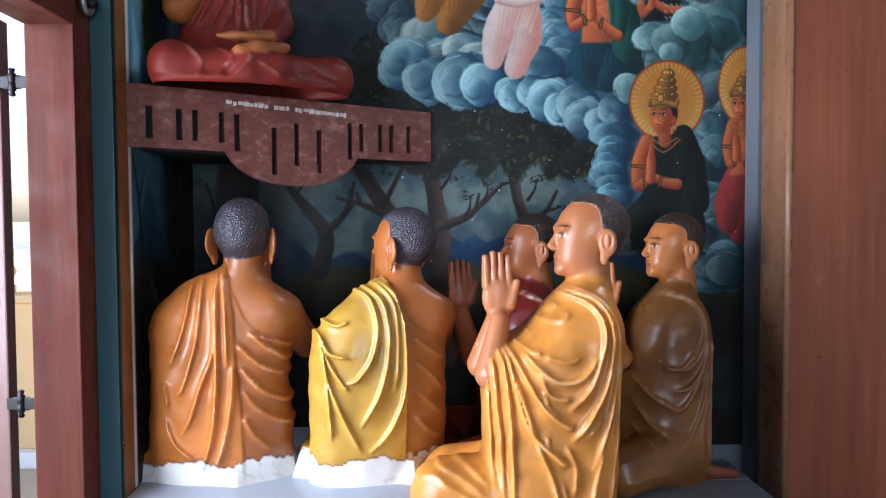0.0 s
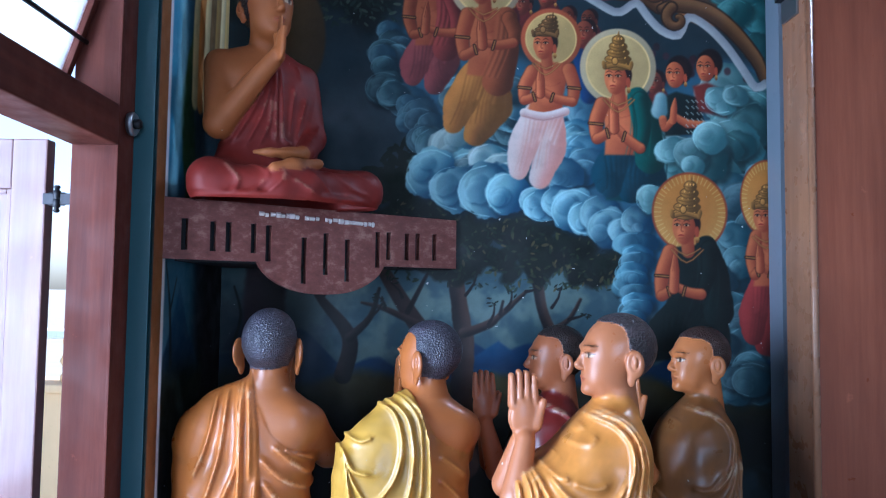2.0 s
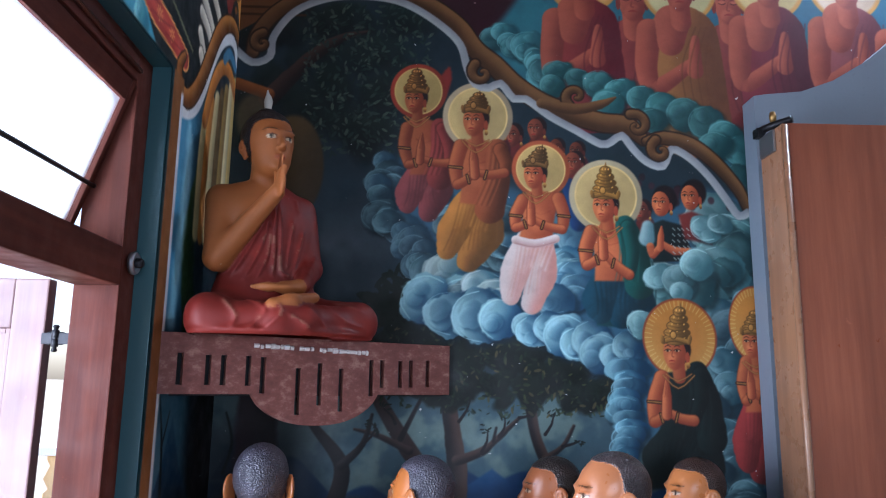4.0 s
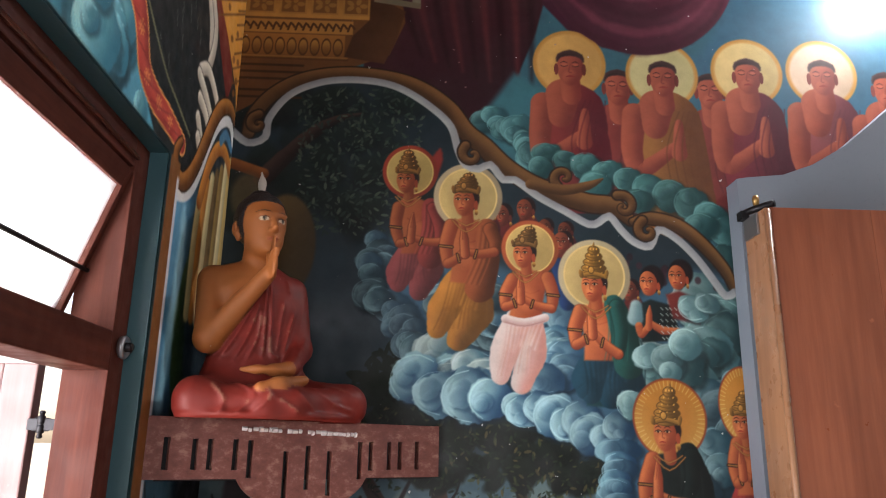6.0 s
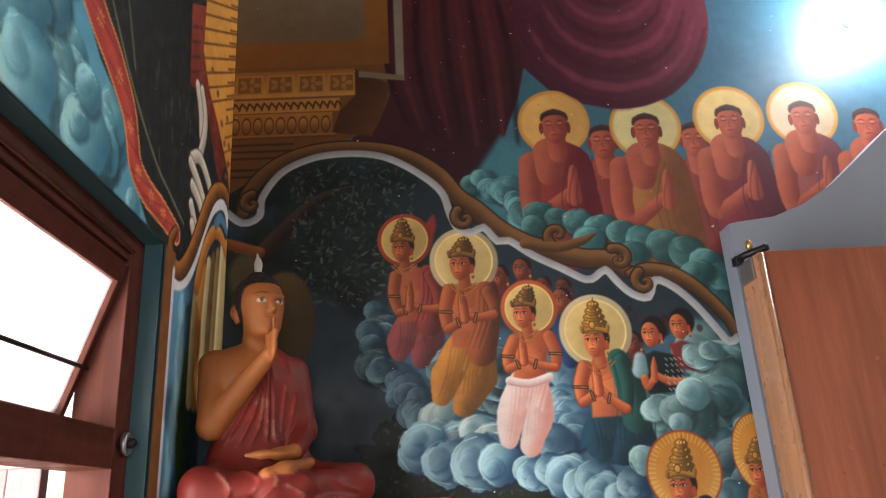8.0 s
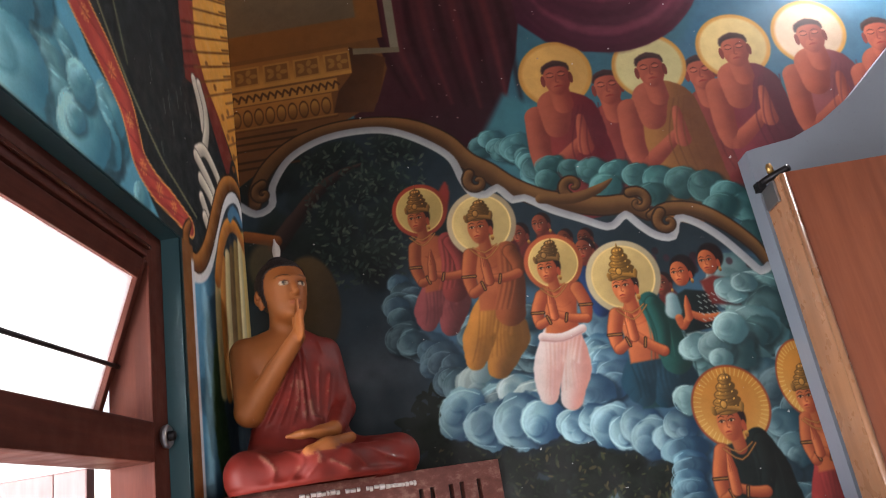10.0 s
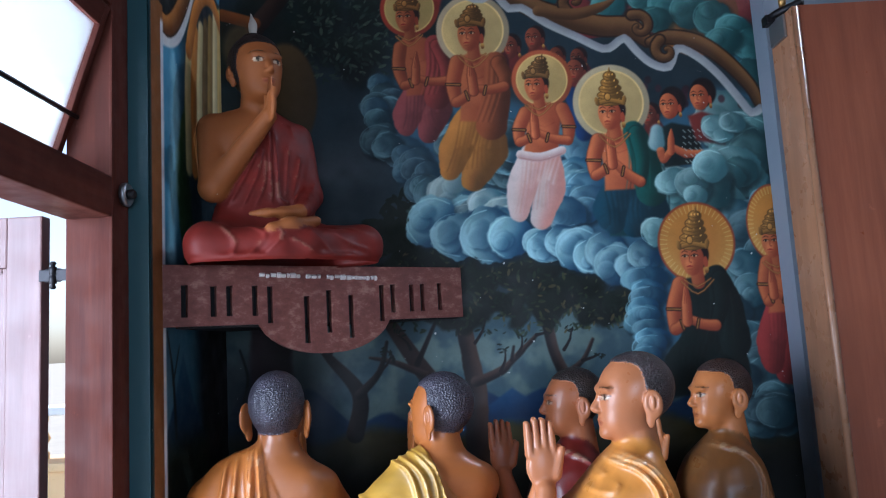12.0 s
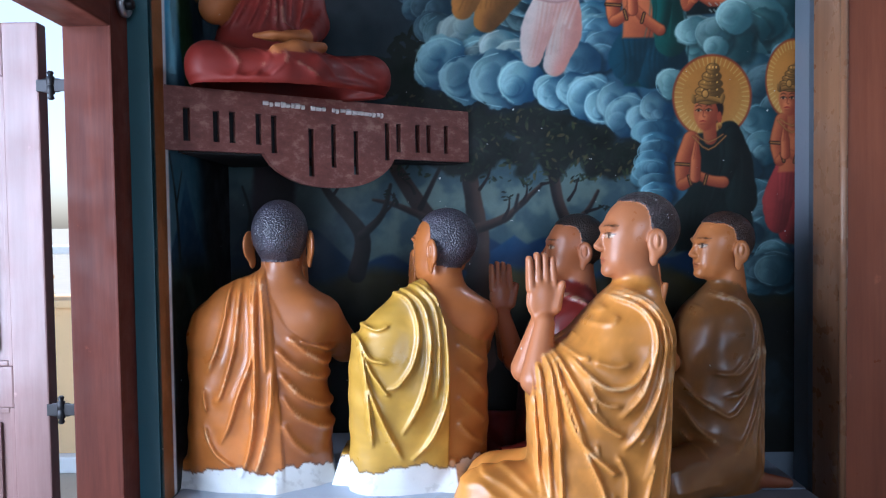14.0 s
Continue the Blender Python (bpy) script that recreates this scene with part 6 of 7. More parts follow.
def back_figure(p, d):
    """A sitting figure seen from behind, on a plaster base: shawl over the left shoulder, bare right shoulder."""
    x, y, z = p
    zs = (0.0, 0.08, 0.16, 0.25, 0.34, 0.42, 0.465, 0.50, 0.54, 0.565, 0.585, 0.60)
    x0, x1 = d["left"], d["right"]
    yb = (-0.085, -0.09, -0.10, -0.108, -0.108, -0.104, -0.096, -0.086, -0.068, -0.05, -0.04, -0.03)
    yf = (0.13, 0.13, 0.12, 0.11, 0.10, 0.095, 0.09, 0.08, 0.06, 0.05, 0.04, 0.03)
    body = trunk(p, zs, x0, x1, yb, yf, 2.3)
    edge = level(z, *d["edge"])
    behind = step01(y, 0.05, 0.0)
    shawl = step01(x - edge, 0.003, -0.003)
    bare = level(x, *d["skin"])
    skin = step01(z - bare, -0.003, 0.003) * (1 - shawl)
    crest = np.minimum(pleats(x, z, d["folds"], 0.0050) * shawl + pleats(x, z, d["wraps"], 0.008) * (1 - shawl) * (1 - skin), 1.2)
    rumple = 0.0016 * np.sin(x * 55 + z * 31) * np.sin(z * 43 - x * 20)
    body = body - 0.0165 * crest - 0.007 * shawl * behind - 0.003 * (1 - skin) - rumple * (1 - skin)
    arm = melt(cap(p, (0.096, 0.0, 0.462), (0.140, 0.14, 0.36), 0.056, 0.043), cap(p, (0.140, 0.14, 0.36), (0.0, 0.27, 0.50), 0.04, 0.026), 0.02)
    arm = melt(arm, cap(p, (-0.20, 0.14, 0.36), (-0.03, 0.27, 0.50), 0.04, 0.026), 0.01)
    blades = ell(p, (0.062, -0.055, 0.47), (0.055, 0.035, 0.06))
    flesh = melt(melt(arm, blades, 0.03), cap(p, (-0.008, -0.004, 0.50), (-0.008, 0.010, 0.63), 0.058, 0.050), 0.045)
    flesh = melt(flesh, joined_palms(p, -0.012, 0.27, 0.545), 0.012)
    full = melt(body, flesh, 0.030)
    # flared plaster base with its near corner
    base = z - 0.085
    corners = d["base"]
    for (ax, ay), (bx, by) in zip(corners, corners[1:] + corners[:1]):
        nx, ny = by - ay, ax - bx
        s = math.hypot(nx, ny)
        base = np.maximum(base, (nx * (x - ax) + ny * (y - ay)) / s + 0.30 * z)
    full = melt(full, base, 0.012)
    cloth = (1 - skin) * step01(flesh - body, -0.012, -0.004) * step01(z, 0.60, 0.575)
    return full, cloth, crest * behind, shawl, np.minimum(flesh, 9.0)


def side_figure(p, d):
    """A figure seen from its left side, robed from the shoulder down, the forearms raised to joined palms."""
    x, y, z = p
    zs, yb, yf, xn, xf = d["levels"], d["back"], d["front"], d["near"], d["far"]
    body = trunk(p, zs, xn, xf, yb, yf, d["power"])
    near = step01(x, 0.03, -0.05)
    crest = np.minimum(pleats(y, z, d["folds"], d["width"]), 1.2) * near
    rumple = 0.0018 * np.sin(y * 60 + z * 28) * np.sin(z * 47 - y * 22)
    body = body - d["depth"] * crest - rumple
    hy, hz = d["palm"]
    flesh = cap(p, (0, 0.0, 0.50), (0, 0.012, 0.64), 0.056, 0.050)
    for e in (-1, 1):
        elbow = (e * 0.062, d["elbow"][0], d["elbow"][1])
        flesh = melt(flesh, cap(p, elbow, (e * 0.024, hy, hz - 0.05), 0.036, 0.023), 0.01)
    flesh = melt(flesh, joined_palms(p, 0, hy, hz), 0.012)
    legs = None
    for a, b, r1, r2 in d["legs"]:
        one = cap(p, a, b, r1, r2)
        legs = one if legs is None else melt(legs, one, 0.03)
    legs = legs - 0.008 * np.minimum(pleats(y, z, d["knee"], 0.007), 1.2) * near
    robe = melt(body, legs, 0.025)
    if "foot" in d:
        foot = cap(p, *d["foot"], 0.030, 0.014)
        flesh = np.minimum(flesh, foot)
    full = melt(robe, flesh, 0.010)
    cloth = step01(flesh - robe, -0.004, 0.000) * step01(z, 0.625, 0.60)
    return full, cloth, crest, np.zeros_like(z), flesh


def throned_figure(p, d):
    """A cross-legged figure: right arm bent up with the palm before the lips, the other resting in the lap."""
    x, y, z = p
    zs = (0.0, 0.06, 0.12, 0.20, 0.30, 0.40, 0.45, 0.48, 0.505, 0.53, 0.55)
    body = trunk(p, zs, (-0.16, -0.16, -0.150, -0.138, -0.136, -0.134, -0.122, -0.100, -0.060, -0.02, -0.01), (0.20, 0.20, 0.185, 0.160, 0.160, 0.180, 0.195, 0.190, 0.165, 0.09, 0.05),
                 (-0.10, -0.10, -0.10, -0.095, -0.09, -0.085, -0.08, -0.075, -0.06, -0.05, -0.04), (0.15, 0.15, 0.135, 0.105, 0.092, 0.090, 0.082, 0.072, 0.055, 0.04, 0.03), 2.3)
    arm = melt(cap(p, (0.168, -0.005, 0.455), (0.182, 0.055, 0.255), 0.054, 0.045), cap(p, (0.182, 0.058, 0.250), (0.030, 0.160, 0.465), 0.043, 0.026), 0.02)
    chest = ell(p, (0.085, 0.055, 0.415), (0.07, 0.04, 0.06))
    left_arm = melt(cap(p, (-0.105, -0.005, 0.445), (-0.125, 0.045, 0.24), 0.050, 0.045), cap(p, (-0.125, 0.05, 0.235), (-0.065, 0.17, 0.165), 0.042, 0.030), 0.02)
    legs = melt(ell(p, (0.0, 0.13, 0.045), (0.24, 0.17, 0.060)), ell(p, (-0.01, 0.165, 0.008), (0.285, 0.155, 0.030)), 0.02)
    for e in (-1, 1):
        thigh = cap(p, (e * 0.10, 0.02, 0.070), (0.238 * e - 0.012, 0.185, 0.058), 0.075, 0.060)
        shin = cap(p, (0.242 * e - 0.012, 0.195, 0.050), (-e * 0.04, 0.285, 0.045), 0.054, 0.040)
        legs = melt(legs, melt(thigh, shin, 0.04), 0.03)
    ahead = step01(y, 0.02, 0.06)
    bare = level(x, (-0.2, -0.02, 0.01, 0.06, 0.17, 0.3), (0.62, 0.56, 0.50, 0.36, 0.20, 0.20))
    skin = step01(z - bare, -0.003, 0.003) * step01(x, -0.03, -0.01)
    crest = np.minimum(pleats(x, z, d["folds"], 0.006), 1.2) * (1 - skin) * ahead * step01(z, 0.13, 0.17)
    drape = np.minimum(pleats(x, z, d["lap"], 0.007), 1.2) * step01(y, 0.10, 0.16) * step01(z, 0.17, 0.14)
    body = body - 0.006 * (1 - skin) - 0.012 * crest
    legs = legs - 0.0055 * drape
    left_arm = left_arm - 0.005 * np.minimum(pleats(x, z, d["sleeve"], 0.006), 1.2)
    robe = melt(melt(body, left_arm, 0.02), legs, 0.04)
    flesh = melt(melt(arm, chest, 0.03), cap(p, (0.030, 0.0, 0.48), (0.030, 0.022, 0.58), 0.056, 0.052), 0.035)
    flesh = melt(flesh, joined_palms(p, 0.014, 0.190, 0.492, (1,)), 0.012)
    rest = melt(ell(p, (0.012, 0.205, 0.150), (0.060, 0.030, 0.014)), cap(p, (0.055, 0.205, 0.148), (0.100, 0.195, 0.148), 0.011, 0.007), 0.02)
    rest = melt(rest, cap(p, (-0.05, 0.19, 0.158), (0.0, 0.2, 0.152), 0.023, 0.018), 0.02)
    foot = melt(cap(p, (0.01, 0.285, 0.098), (-0.085, 0.245, 0.120), 0.024, 0.015), cap(p, (0.06, 0.29, 0.085), (0.0, 0.29, 0.098), 0.022, 0.022), 0.02)
    flesh = np.minimum(flesh, np.minimum(rest, foot))
    full = melt(robe, flesh, 0.012)
    cloth = (1 - skin) * step01(flesh - robe, -0.006, 0.0) * step01(z, 0.575, 0.56)
    return full, cloth, np.maximum(crest, drape), np.zeros_like(z), flesh


def blend_colours(base, layers):
    """Lay colours over one another, each where its mask is."""
    out = np.broadcast_to(np.asarray(ramp(base)), (len(layers[0][0]), 3)).copy()
    for mask, colour in layers:
        out = out * (1 - mask[:, None]) + np.asarray(ramp(colour)) * mask[:, None]
    return out


def statue(name, label, form, d, robe, skin, hair_c, at, yaw, size=1.0, material=None, second=None):
    """A painted figure facing +y before it is turned by yaw; the head is skinned more finely than the body."""
    head_at, turn, scale, ear, brow_hair = d["head"]
    seated, plinth = form is throned_figure, form is back_figure
    neck = head_at[2] - 0.012
    spread = 0.13 * scale
    boxes = [((-0.36, -0.20, -0.004), (0.36, 0.50, neck + 0.014), 0.0042),
             ((head_at[0] - spread, head_at[1] - spread, neck), (head_at[0] + spread, head_at[1] + spread, head_at[2] + (0.32 if seated else 0.25) * scale), 0.0027)]
    if not seated:
        boxes.append(((-0.07, 0.16, neck), (0.07, 0.36, 0.70), 0.0034))
    every, faces, paints, curls, start = [], [], [], [], 0
    for lo, hi, cell in boxes:
        lo = np.array(lo)
        p = np.meshgrid(*[np.arange(lo[i], hi[i], cell, dtype=np.float32) for i in range(3)], indexing="ij", sparse=True)
        full, cloth, crest, shawl, flesh = form(p, d)
        head, hair, face = head_parts(p, head_at, turn, scale, ear, brow_hair, 0.012 if seated else 0.0, 0.030 if seated else -0.004)
        full = np.minimum(melt(full, head, 0.014), hair)
        if seated:
            hx, hy, hz = head_at
            full = np.minimum(full, ell(p, (hx, hy - 0.02, hz + 0.205 * scale), (0.040, 0.042, 0.024)))
            flame = melt(ell(p, (hx, hy - 0.02, hz + 0.262 * scale - 0.02), (0.014, 0.014, 0.030)), cap(p, (hx, hy - 0.02, hz + 0.255 * scale), (hx + 0.004, hy - 0.024, hz + 0.29 * scale), 0.010, 0.003), 0.012)
            full = np.minimum(full, flame)
        full = full + np.zeros([len(np.ravel(v)) for v in p], np.float32)
        verts, quads = skin_of(full.astype(np.float32), lo, cell)
        if not len(verts):
            continue
        idx = np.clip(((verts - lo) / cell).round().astype(int), 0, np.array(full.shape) - 1)
        pick = lambda f: np.broadcast_to(f, full.shape)[idx[:, 0], idx[:, 1], idx[:, 2]]
        vx, vy, vz = verts.T
        d_hair = pick(np.minimum(head, flesh)) - pick(hair)
        is_hair = step01(d_hair, 0.0, 0.0015) * (vz > head_at[2] + 0.02)
        if seated:
            is_hair = np.maximum(is_hair, vz > head_at[2] + 0.195 * scale) * (vz < head_at[2] + 0.222 * scale)
        is_cloth = pick(cloth) * (1 - is_hair)
        patch = cloudy(vx + vy, vz, 0.08, 40, 4)
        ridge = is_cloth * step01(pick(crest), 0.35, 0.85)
        layers = [(is_cloth, robe), (is_cloth * step01(patch, 0.50, 0.75) * 0.5, tuple(min(255, v * 1.16 + 8) for v in robe)), (is_cloth * step01(patch, 0.48, 0.30) * 0.45, tuple(v * 0.78 for v in robe))]
        if second:
            layers.append((is_cloth * (1 - pick(shawl)) * 0.85, second))
        # Fold crests laid paler: highlights put into the robe colour, with some wear.
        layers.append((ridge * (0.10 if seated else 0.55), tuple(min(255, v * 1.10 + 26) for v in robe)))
        layers.append((is_hair, hair_c))
        layers.append((is_hair * step01(cloudy(vx * 2 + vy, vz * 2, 0.05, 77, 4), 0.55, 0.75) * 0.5, tuple(min(255, v * 1.4 + 6) for v in hair_c)))
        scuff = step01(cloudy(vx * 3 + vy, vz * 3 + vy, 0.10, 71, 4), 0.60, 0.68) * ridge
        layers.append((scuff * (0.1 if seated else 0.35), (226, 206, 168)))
        bright = tuple(min(255, v * 1.1 + 8) for v in skin)
        layers.append(((1 - is_cloth) * (1 - is_hair) * step01(patch, 0.55, 0.8) * 0.4, bright))
        for f, colour, k in zip(face, ((150, 62, 44), (214, 196, 170), (26, 16, 12), (34, 20, 16), (44, 24, 18), (74, 30, 24)), (0.45, 0.75, 0.95, 0.9, 0.85, 0.8)):
            layers.append((step01(pick(f), 0.0010, -0.0010) * k * (1 - is_hair), colour))
        # Foot laid darker brown than the skin, its shade put into the colour.
        if "foot" in d:
            layers.append(((1 - is_cloth) * (vz < 0.08) * 0.9, (116, 60, 38)))
        if seated:
            layers.append(((vz > head_at[2] + 0.222 * scale) * 1.0, (176, 170, 160)))
        if plinth:
            rim = 0.070 + 0.045 * (cloudy(vx * 2, vy * 2, 0.05, 60, 4) - 0.5) + 0.010 * np.sin(vx * 34)
            white = step01(vz - rim, 0.002, -0.002)
            layers += [(white, (226, 224, 218)), (white * step01(cloudy(vx, vy + vz, 0.02, 31, 3), 0.66, 0.74) * 0.25, (150, 140, 128)), (step01(np.abs(vz - rim - 0.003), 0.004, 0.001) * 0.7, (70, 56, 48))]
        every.append(verts)
        faces.append(quads + start)
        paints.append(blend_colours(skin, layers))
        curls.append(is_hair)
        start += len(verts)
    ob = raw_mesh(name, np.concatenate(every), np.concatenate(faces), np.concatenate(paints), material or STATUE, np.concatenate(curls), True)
    ob.matrix_world = Matrix.Translation(at) @ Matrix.Rotation(radians(yaw), 4, "Z") @ Matrix.Scale(size, 4)
    return tagged(ob, label, "statue")


HAIR = (58, 55, 64)
ORANGE_FIGURE = {
    "left": (-0.262, -0.262, -0.256, -0.248, -0.245, -0.245, -0.236, -0.212, -0.165, -0.128, -0.07, -0.04),
    "right": (0.112, 0.112, 0.112, 0.104, 0.105, 0.112, 0.125, 0.12, 0.085, 0.045, 0.03, 0.02),
    "edge": ((0.10, 0.23, 0.35, 0.47, 0.575, 0.62), (0.006, 0.004, -0.008, -0.015, -0.039, -0.05)),
    "skin": ((-0.3, -0.02, 0.018, 0.069, 0.131, 0.3), (0.60, 0.53, 0.452, 0.409, 0.392, 0.37)),
    "base": [(-0.318, -0.050), (-0.009, -0.118), (0.140, -0.01), (0.10, 0.20), (-0.30, 0.20)],
    "folds": [(0.9, (-0.129, 0.563), (-0.136, 0.471), (-0.155, 0.397), (-0.182, 0.337)),
              (0.9, (-0.104, 0.575), (-0.101, 0.501), (-0.107, 0.411), (-0.126, 0.337), (-0.147, 0.277), (-0.166, 0.262)),
              (1.0, (-0.077, 0.582), (-0.067, 0.5), (-0.062, 0.441), (-0.066, 0.366), (-0.095, 0.291), (-0.126, 0.201), (-0.153, 0.154)),
              (1.2, (-0.066, 0.582), (-0.057, 0.47), (-0.054, 0.351), (-0.059, 0.231), (-0.074, 0.14), (-0.102, 0.062)),
              (0.9, (-0.053, 0.586), (-0.037, 0.5), (-0.030, 0.41), (-0.029, 0.343)),
              (1.0, (-0.013, 0.335), (-0.016, 0.26), (-0.031, 0.17), (-0.054, 0.094), (-0.066, 0.072)),
              (0.7, (-0.195, 0.293), (-0.187, 0.232)), (0.9, (-0.197, 0.195), (-0.174, 0.134), (-0.143, 0.104), (-0.121, 0.088))],
    "wraps": [(0.7, (0.025, 0.425), (0.062, 0.391), (0.098, 0.361), (0.124, 0.341)), (0.7, (-0.005, 0.395), (0.039, 0.349), (0.083, 0.319), (0.12, 0.306)),
              (0.7, (0.002, 0.335), (0.052, 0.274), (0.096, 0.243), (0.129, 0.228)), (0.6, (0.008, 0.275), (0.044, 0.221), (0.096, 0.183), (0.133, 0.167)),
              (0.6, (0.01, 0.199), (0.036, 0.146), (0.079, 0.1)), (0.6, (0.055, 0.417), (0.099, 0.397), (0.131, 0.375))],
    "head": ((-0.010, 0.005, 0.575), 0, 0.98, 0.98, 0.172)}
YELLOW_FIGURE = {
    "left": (-0.278, -0.276, -0.273, -0.274, -0.272, -0.256, -0.226, -0.193, -0.140, -0.10, -0.06, -0.04),
    "right": (0.110, 0.110, 0.112, 0.108, 0.108, 0.112, 0.118, 0.11, 0.08, 0.04, 0.03, 0.02),
    "edge": ((0.09, 0.22, 0.35, 0.46, 0.55, 0.60), (-0.034, -0.036, -0.036, -0.042, -0.062, -0.08)),
    "skin": ((-0.3, -0.06, -0.02, 0.04, 0.131, 0.3), (0.60, 0.55, 0.46, 0.42, 0.39, 0.37)),
    "base": [(-0.335, 0.060), (-0.013, -0.130), (0.140, 0.02), (0.10, 0.20), (-0.28, 0.22)],
    "folds": [(1.0, (-0.172, 0.553), (-0.139, 0.536), (-0.123, 0.481), (-0.125, 0.418), (-0.145, 0.356), (-0.181, 0.309), (-0.21, 0.298)),
              (1.1, (-0.147, 0.568), (-0.107, 0.527), (-0.093, 0.463), (-0.093, 0.384), (-0.107, 0.306), (-0.13, 0.244), (-0.166, 0.176)),
              (0.9, (-0.111, 0.574), (-0.075, 0.526), (-0.065, 0.462), (-0.067, 0.35), (-0.074, 0.271)),
              (1.2, (-0.096, 0.574), (-0.056, 0.525), (-0.045, 0.461), (-0.043, 0.349), (-0.047, 0.269), (-0.068, 0.199), (-0.102, 0.138), (-0.138, 0.102)),
              (0.9, (-0.278, 0.443), (-0.262, 0.396), (-0.243, 0.376), (-0.201, 0.368)), (0.8, (-0.274, 0.412), (-0.251, 0.348), (-0.221, 0.299), (-0.205, 0.279)),
              (1.0, (-0.271, 0.35), (-0.244, 0.262), (-0.206, 0.173), (-0.17, 0.106)), (1.0, (-0.274, 0.427), (-0.262, 0.303), (-0.254, 0.21), (-0.246, 0.139)), (0.7, (-0.258, 0.468), (-0.227, 0.455), (-0.195, 0.469))],
    "wraps": [(0.5, (-0.008, 0.411), (0.042, 0.375), (0.09, 0.34)), (0.5, (-0.009, 0.346), (0.042, 0.302), (0.09, 0.25)), (0.5, (-0.01, 0.266), (0.041, 0.22), (0.09, 0.176)), (0.5, (-0.01, 0.19), (0.04, 0.14), (0.09, 0.11))],
    "head": ((-0.003, 0.005, 0.572), 38, 1.0, 0.92, 0.172)}
GOLDEN_FIGURE = {
    "levels": (0.0, 0.10, 0.22, 0.32, 0.385, 0.415, 0.437, 0.465, 0.512, 0.552, 0.585, 0.61), "power": 2.5, "depth": 0.016, "width": 0.0056,
    "back": (-0.044, -0.048, -0.052, -0.056, -0.060, -0.063, -0.065, -0.064, -0.055, -0.040, -0.030, -0.022), "front": (0.270, 0.270, 0.268, 0.270, 0.272, 0.262, 0.234, 0.180, 0.133, 0.100, 0.060, 0.045),
    "near": (-0.168, -0.166, -0.164, -0.164, -0.164, -0.162, -0.160, -0.156, -0.138, -0.100, -0.060, -0.045), "far": (0.16, 0.158, 0.15, 0.15, 0.15, 0.148, 0.145, 0.14, 0.125, 0.095, 0.06, 0.045),
    "palm": (0.232, 0.548), "elbow": (0.262, 0.378),
    "legs": [((-0.05, 0.16, 0.10), (-0.06, 0.362, 0.095), 0.098, 0.088), ((0.09, 0.16, 0.09), (0.10, 0.33, 0.085), 0.09, 0.08), ((-0.08, 0.36, 0.05), (-0.09, 0.05, 0.05), 0.06, 0.055)],
    "knee": [(0.9, (0.443, 0.15), (0.4, 0.165), (0.362, 0.14), (0.287, 0.10)), (0.9, (0.393, 0.185), (0.344, 0.165), (0.29, 0.125)), (0.8, (0.362, 0.20), (0.325, 0.185), (0.284, 0.15)), (0.7, (0.44, 0.11), (0.39, 0.11), (0.33, 0.07))],
    "folds": [(1.0, (0.280, 0.425), (0.272, 0.324), (0.268, 0.223), (0.262, 0.02)), (1.1, (0.266, 0.45), (0.258, 0.324), (0.249, 0.223), (0.246, 0.02)), (1.2, (0.248, 0.455), (0.239, 0.374), (0.230, 0.272), (0.221, 0.02)),
              (1.1, (0.236, 0.455), (0.222, 0.373), (0.191, 0.271), (0.127, 0.205), (0.108, 0.194)), (1.0, (0.230, 0.455), (0.205, 0.398), (0.16, 0.321), (0.108, 0.278), (0.095, 0.28)),
              (1.0, (0.226, 0.40), (0.200, 0.322), (0.172, 0.232), (0.14, 0.154), (0.11, 0.03)), (0.6, (0.172, 0.409), (0.153, 0.358), (0.127, 0.339), (0.095, 0.338)),
              (0.9, (0.204, 0.448), (0.172, 0.409), (0.127, 0.377), (0.082, 0.379), (0.05, 0.406), (0.031, 0.444))] + [
              (1.1, (0.108, 0.568), (0.051, 0.550), (0.021, 0.507), (0.024, 0.443), (0.05, 0.368), (0.095, 0.316)), (1.2, (0.089, 0.574), (0.031, 0.556), (0.002, 0.506), (0.002, 0.417), (0.024, 0.342), (0.063, 0.279), (0.089, 0.248)),
              (1.1, (0.07, 0.580), (0.012, 0.550), (-0.015, 0.481), (-0.011, 0.366), (0.011, 0.264), (0.043, 0.176)), (0.9, (-0.024, 0.455), (-0.022, 0.34), (-0.014, 0.212), (0.005, 0.05)), (0.8, (0.02, 0.22), (0.045, 0.12), (0.06, 0.02))] + [
              (0.5, (0.217, 0.478), (0.185, 0.478), (0.166, 0.485)), (0.5, (0.150, 0.531), (0.128, 0.530), (0.102, 0.545)), (0.5, (0.153, 0.507), (0.108, 0.509), (0.089, 0.527)), (0.6, (0.21, 0.462), (0.179, 0.441), (0.16, 0.441)), (0.5, (0.153, 0.432), (0.108, 0.42), (0.076, 0.43)),
              (0.6, (0.16, 0.359), (0.149, 0.32), (0.127, 0.3)), (0.6, (0.153, 0.257), (0.147, 0.225), (0.127, 0.211)), (0.7, (0.108, 0.23), (0.088, 0.184), (0.092, 0.12)), (0.5, (0.056, 0.253), (0.037, 0.272), (0.024, 0.29)), (0.6, (0.12, 0.15), (0.10, 0.08), (0.10, 0.02))],
    "head": ((0, 0.0, 0.598), 2, 0.94, 0.84, 0.186)}
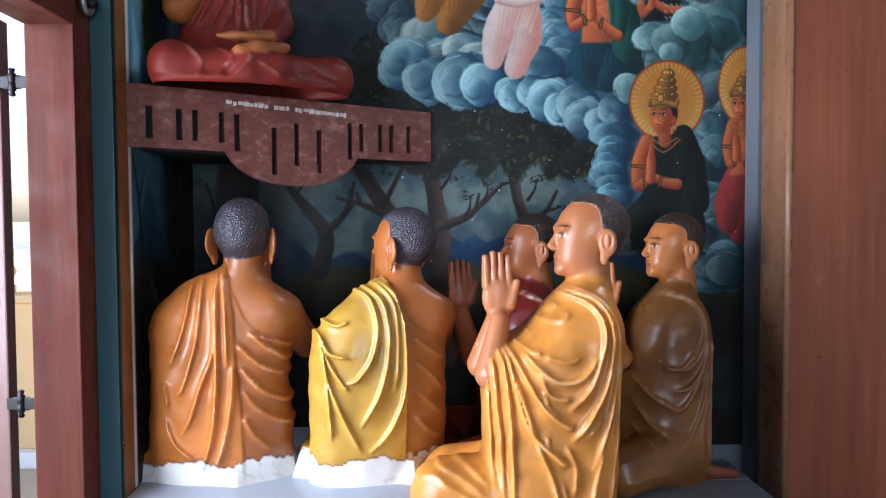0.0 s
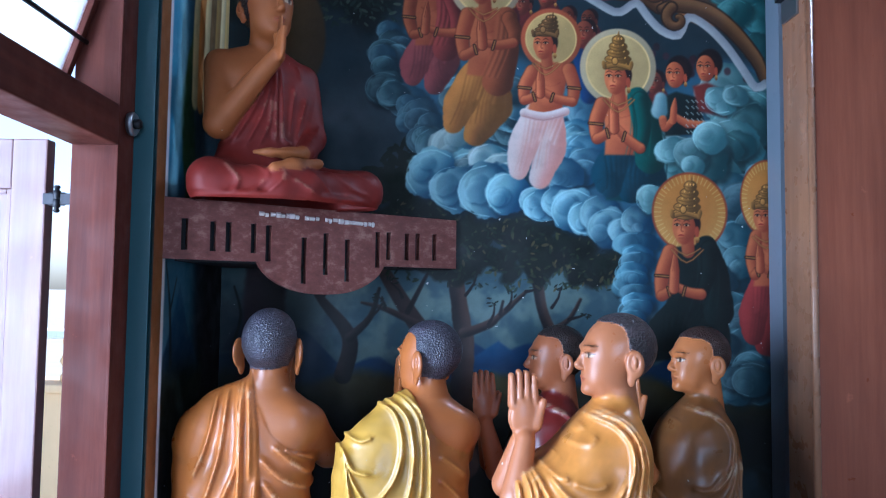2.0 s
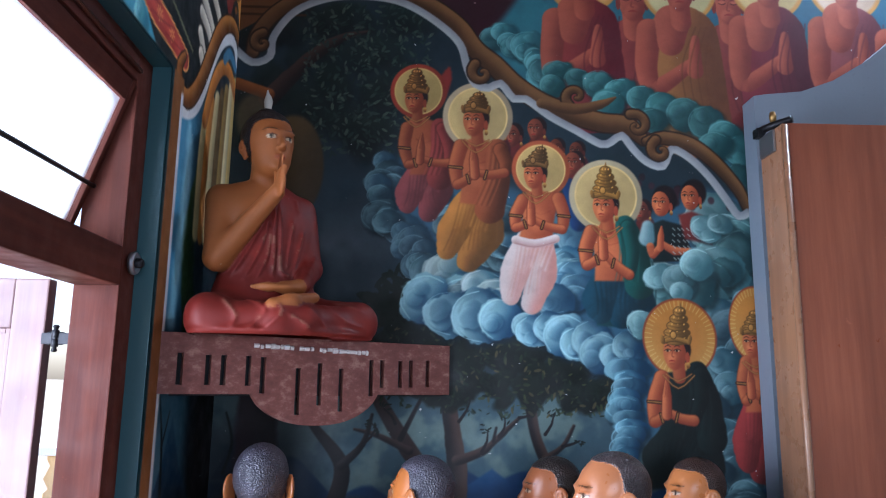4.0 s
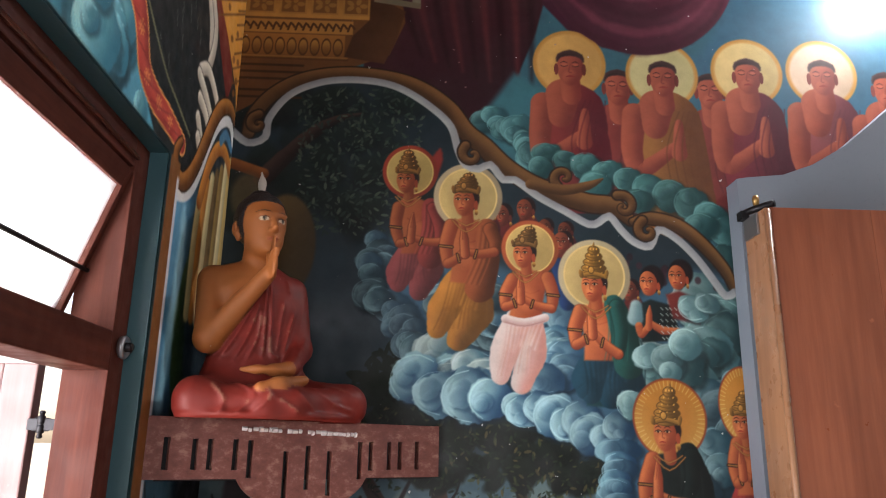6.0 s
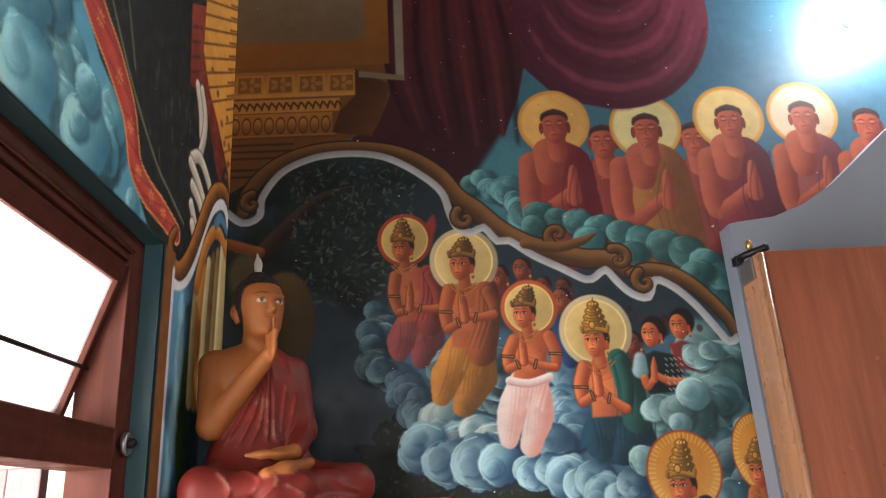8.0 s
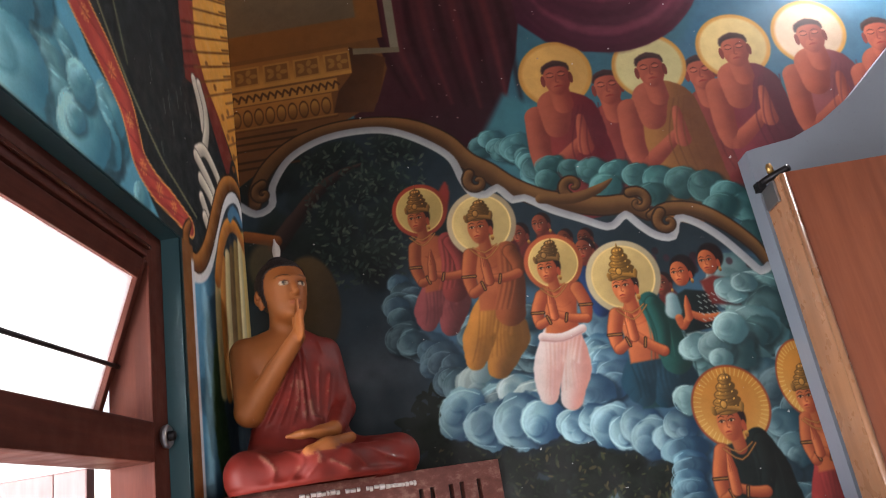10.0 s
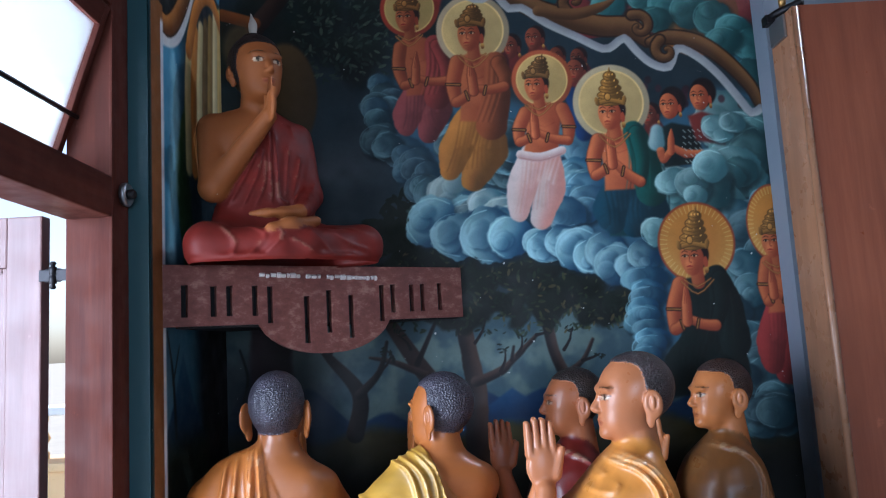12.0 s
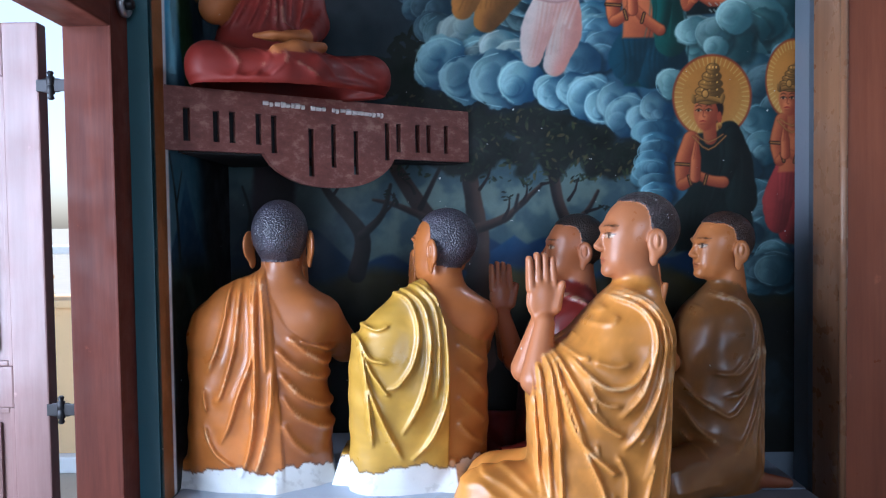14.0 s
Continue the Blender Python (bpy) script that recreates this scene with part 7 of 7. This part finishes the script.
OCHRE_FIGURE = {
    "levels": (0.0, 0.10, 0.20, 0.30, 0.405, 0.458, 0.505, 0.535, 0.56, 0.585, 0.61), "power": 2.3, "depth": 0.013, "width": 0.0058,
    "back": (-0.075, -0.077, -0.078, -0.079, -0.080, -0.074, -0.058, -0.042, -0.026, -0.02, -0.015), "front": (0.20, 0.198, 0.198, 0.192, 0.178, 0.160, 0.130, 0.105, 0.080, 0.055, 0.045),
    "near": (-0.16, -0.158, -0.155, -0.155, -0.155, -0.150, -0.135, -0.110, -0.075, -0.05, -0.04), "far": (0.16, 0.158, 0.15, 0.15, 0.15, 0.145, 0.13, 0.105, 0.075, 0.05, 0.04),
    "palm": (0.245, 0.540), "elbow": (0.215, 0.360),
    "legs": [((-0.10, 0.05, 0.075), (-0.20, 0.25, 0.07), 0.085, 0.07), ((0.10, 0.05, 0.075), (0.20, 0.25, 0.07), 0.085, 0.07), ((-0.21, 0.26, 0.06), (0.05, 0.33, 0.055), 0.06, 0.045), ((0.21, 0.26, 0.06), (-0.05, 0.33, 0.055), 0.06, 0.045)],
    "foot": ((-0.12, 0.03, 0.035), (-0.125, -0.115, 0.014)), "knee": [(0.7, (0.30, 0.10), (0.22, 0.12), (0.16, 0.118)), (0.7, (0.28, 0.05), (0.2, 0.06), (0.12, 0.05))],
    "folds": [(1.0, (0.099, 0.560), (0.021, 0.535), (-0.009, 0.489), (-0.003, 0.406), (0.037, 0.348), (0.071, 0.333)), (1.0, (0.082, 0.565), (0.009, 0.528), (-0.018, 0.455), (-0.008, 0.355), (0.036, 0.29), (0.079, 0.274)),
              (1.0, (-0.016, 0.422), (-0.003, 0.339), (0.036, 0.256), (0.07, 0.221), (0.105, 0.233), (0.157, 0.268), (0.190, 0.32)), (0.9, (0.189, 0.245), (0.156, 0.185), (0.104, 0.145)),
              (1.0, (-0.025, 0.338), (-0.008, 0.238), (0.035, 0.147), (0.078, 0.115)), (0.8, (0.190, 0.17), (0.156, 0.118)), (0.8, (-0.026, 0.255), (-0.008, 0.154), (0.005, 0.087)), (1.0, (-0.040, 0.422), (-0.038, 0.254), (-0.034, 0.03)),
              (0.7, (0.190, 0.42), (0.18, 0.47), (0.150, 0.507)), (0.5, (0.14, 0.505), (0.115, 0.525)), (0.6, (0.114, 0.342), (0.063, 0.341), (0.02, 0.39))],
    "head": ((0, 0.018, 0.594), 6, 0.94, 0.86, 0.172)}
RED_FIGURE = dict(OCHRE_FIGURE, head=((0, 0.012, 0.594), -2, 0.94, 0.84, 0.172))
del RED_FIGURE["foot"]
SEATED_FIGURE = {
    "folds": [(0.9, (0.055, 0.37), (0.095, 0.281), (0.143, 0.195)), (0.9, (0.037, 0.382), (0.059, 0.285), (0.107, 0.185)), (0.8, (0.028, 0.364), (0.034, 0.269), (0.071, 0.18)), (1.1, (0.017, 0.451), (0.015, 0.327), (0.018, 0.200)),
              (1.1, (0.002, 0.453), (-0.006, 0.329), (-0.008, 0.216), (-0.043, 0.201)), (0.8, (-0.05, 0.39), (-0.038, 0.295), (-0.029, 0.218)), (0.8, (-0.09, 0.36), (-0.065, 0.259), (-0.049, 0.201)), (0.5, (-0.06, 0.47), (-0.07, 0.42))],
    "sleeve": [(0.8, (-0.10, 0.42), (-0.085, 0.33), (-0.10, 0.25)), (0.7, (-0.13, 0.40), (-0.115, 0.32), (-0.09, 0.22)), (0.7, (-0.12, 0.25), (-0.08, 0.20)), (0.6, (-0.14, 0.28), (-0.11, 0.22))],
    "lap": [(0.9, (0.20, 0.105), (0.165, 0.05), (0.18, 0.01)), (0.9, (0.13, 0.115), (0.085, 0.066), (0.14, 0.005)), (0.9, (0.07, 0.11), (0.04, 0.069), (0.09, 0.012)), (0.8, (0.02, 0.06), (-0.05, 0.017)), (0.8, (-0.04, 0.085), (-0.11, 0.02)), (0.8, (-0.10, 0.10), (-0.18, 0.05), (-0.25, 0.03)), (0.6, (-0.17, 0.115), (-0.25, 0.08))],
    "head": ((0.034, 0.020, 0.542), 10, 1.13, 0.62, 0.158)}

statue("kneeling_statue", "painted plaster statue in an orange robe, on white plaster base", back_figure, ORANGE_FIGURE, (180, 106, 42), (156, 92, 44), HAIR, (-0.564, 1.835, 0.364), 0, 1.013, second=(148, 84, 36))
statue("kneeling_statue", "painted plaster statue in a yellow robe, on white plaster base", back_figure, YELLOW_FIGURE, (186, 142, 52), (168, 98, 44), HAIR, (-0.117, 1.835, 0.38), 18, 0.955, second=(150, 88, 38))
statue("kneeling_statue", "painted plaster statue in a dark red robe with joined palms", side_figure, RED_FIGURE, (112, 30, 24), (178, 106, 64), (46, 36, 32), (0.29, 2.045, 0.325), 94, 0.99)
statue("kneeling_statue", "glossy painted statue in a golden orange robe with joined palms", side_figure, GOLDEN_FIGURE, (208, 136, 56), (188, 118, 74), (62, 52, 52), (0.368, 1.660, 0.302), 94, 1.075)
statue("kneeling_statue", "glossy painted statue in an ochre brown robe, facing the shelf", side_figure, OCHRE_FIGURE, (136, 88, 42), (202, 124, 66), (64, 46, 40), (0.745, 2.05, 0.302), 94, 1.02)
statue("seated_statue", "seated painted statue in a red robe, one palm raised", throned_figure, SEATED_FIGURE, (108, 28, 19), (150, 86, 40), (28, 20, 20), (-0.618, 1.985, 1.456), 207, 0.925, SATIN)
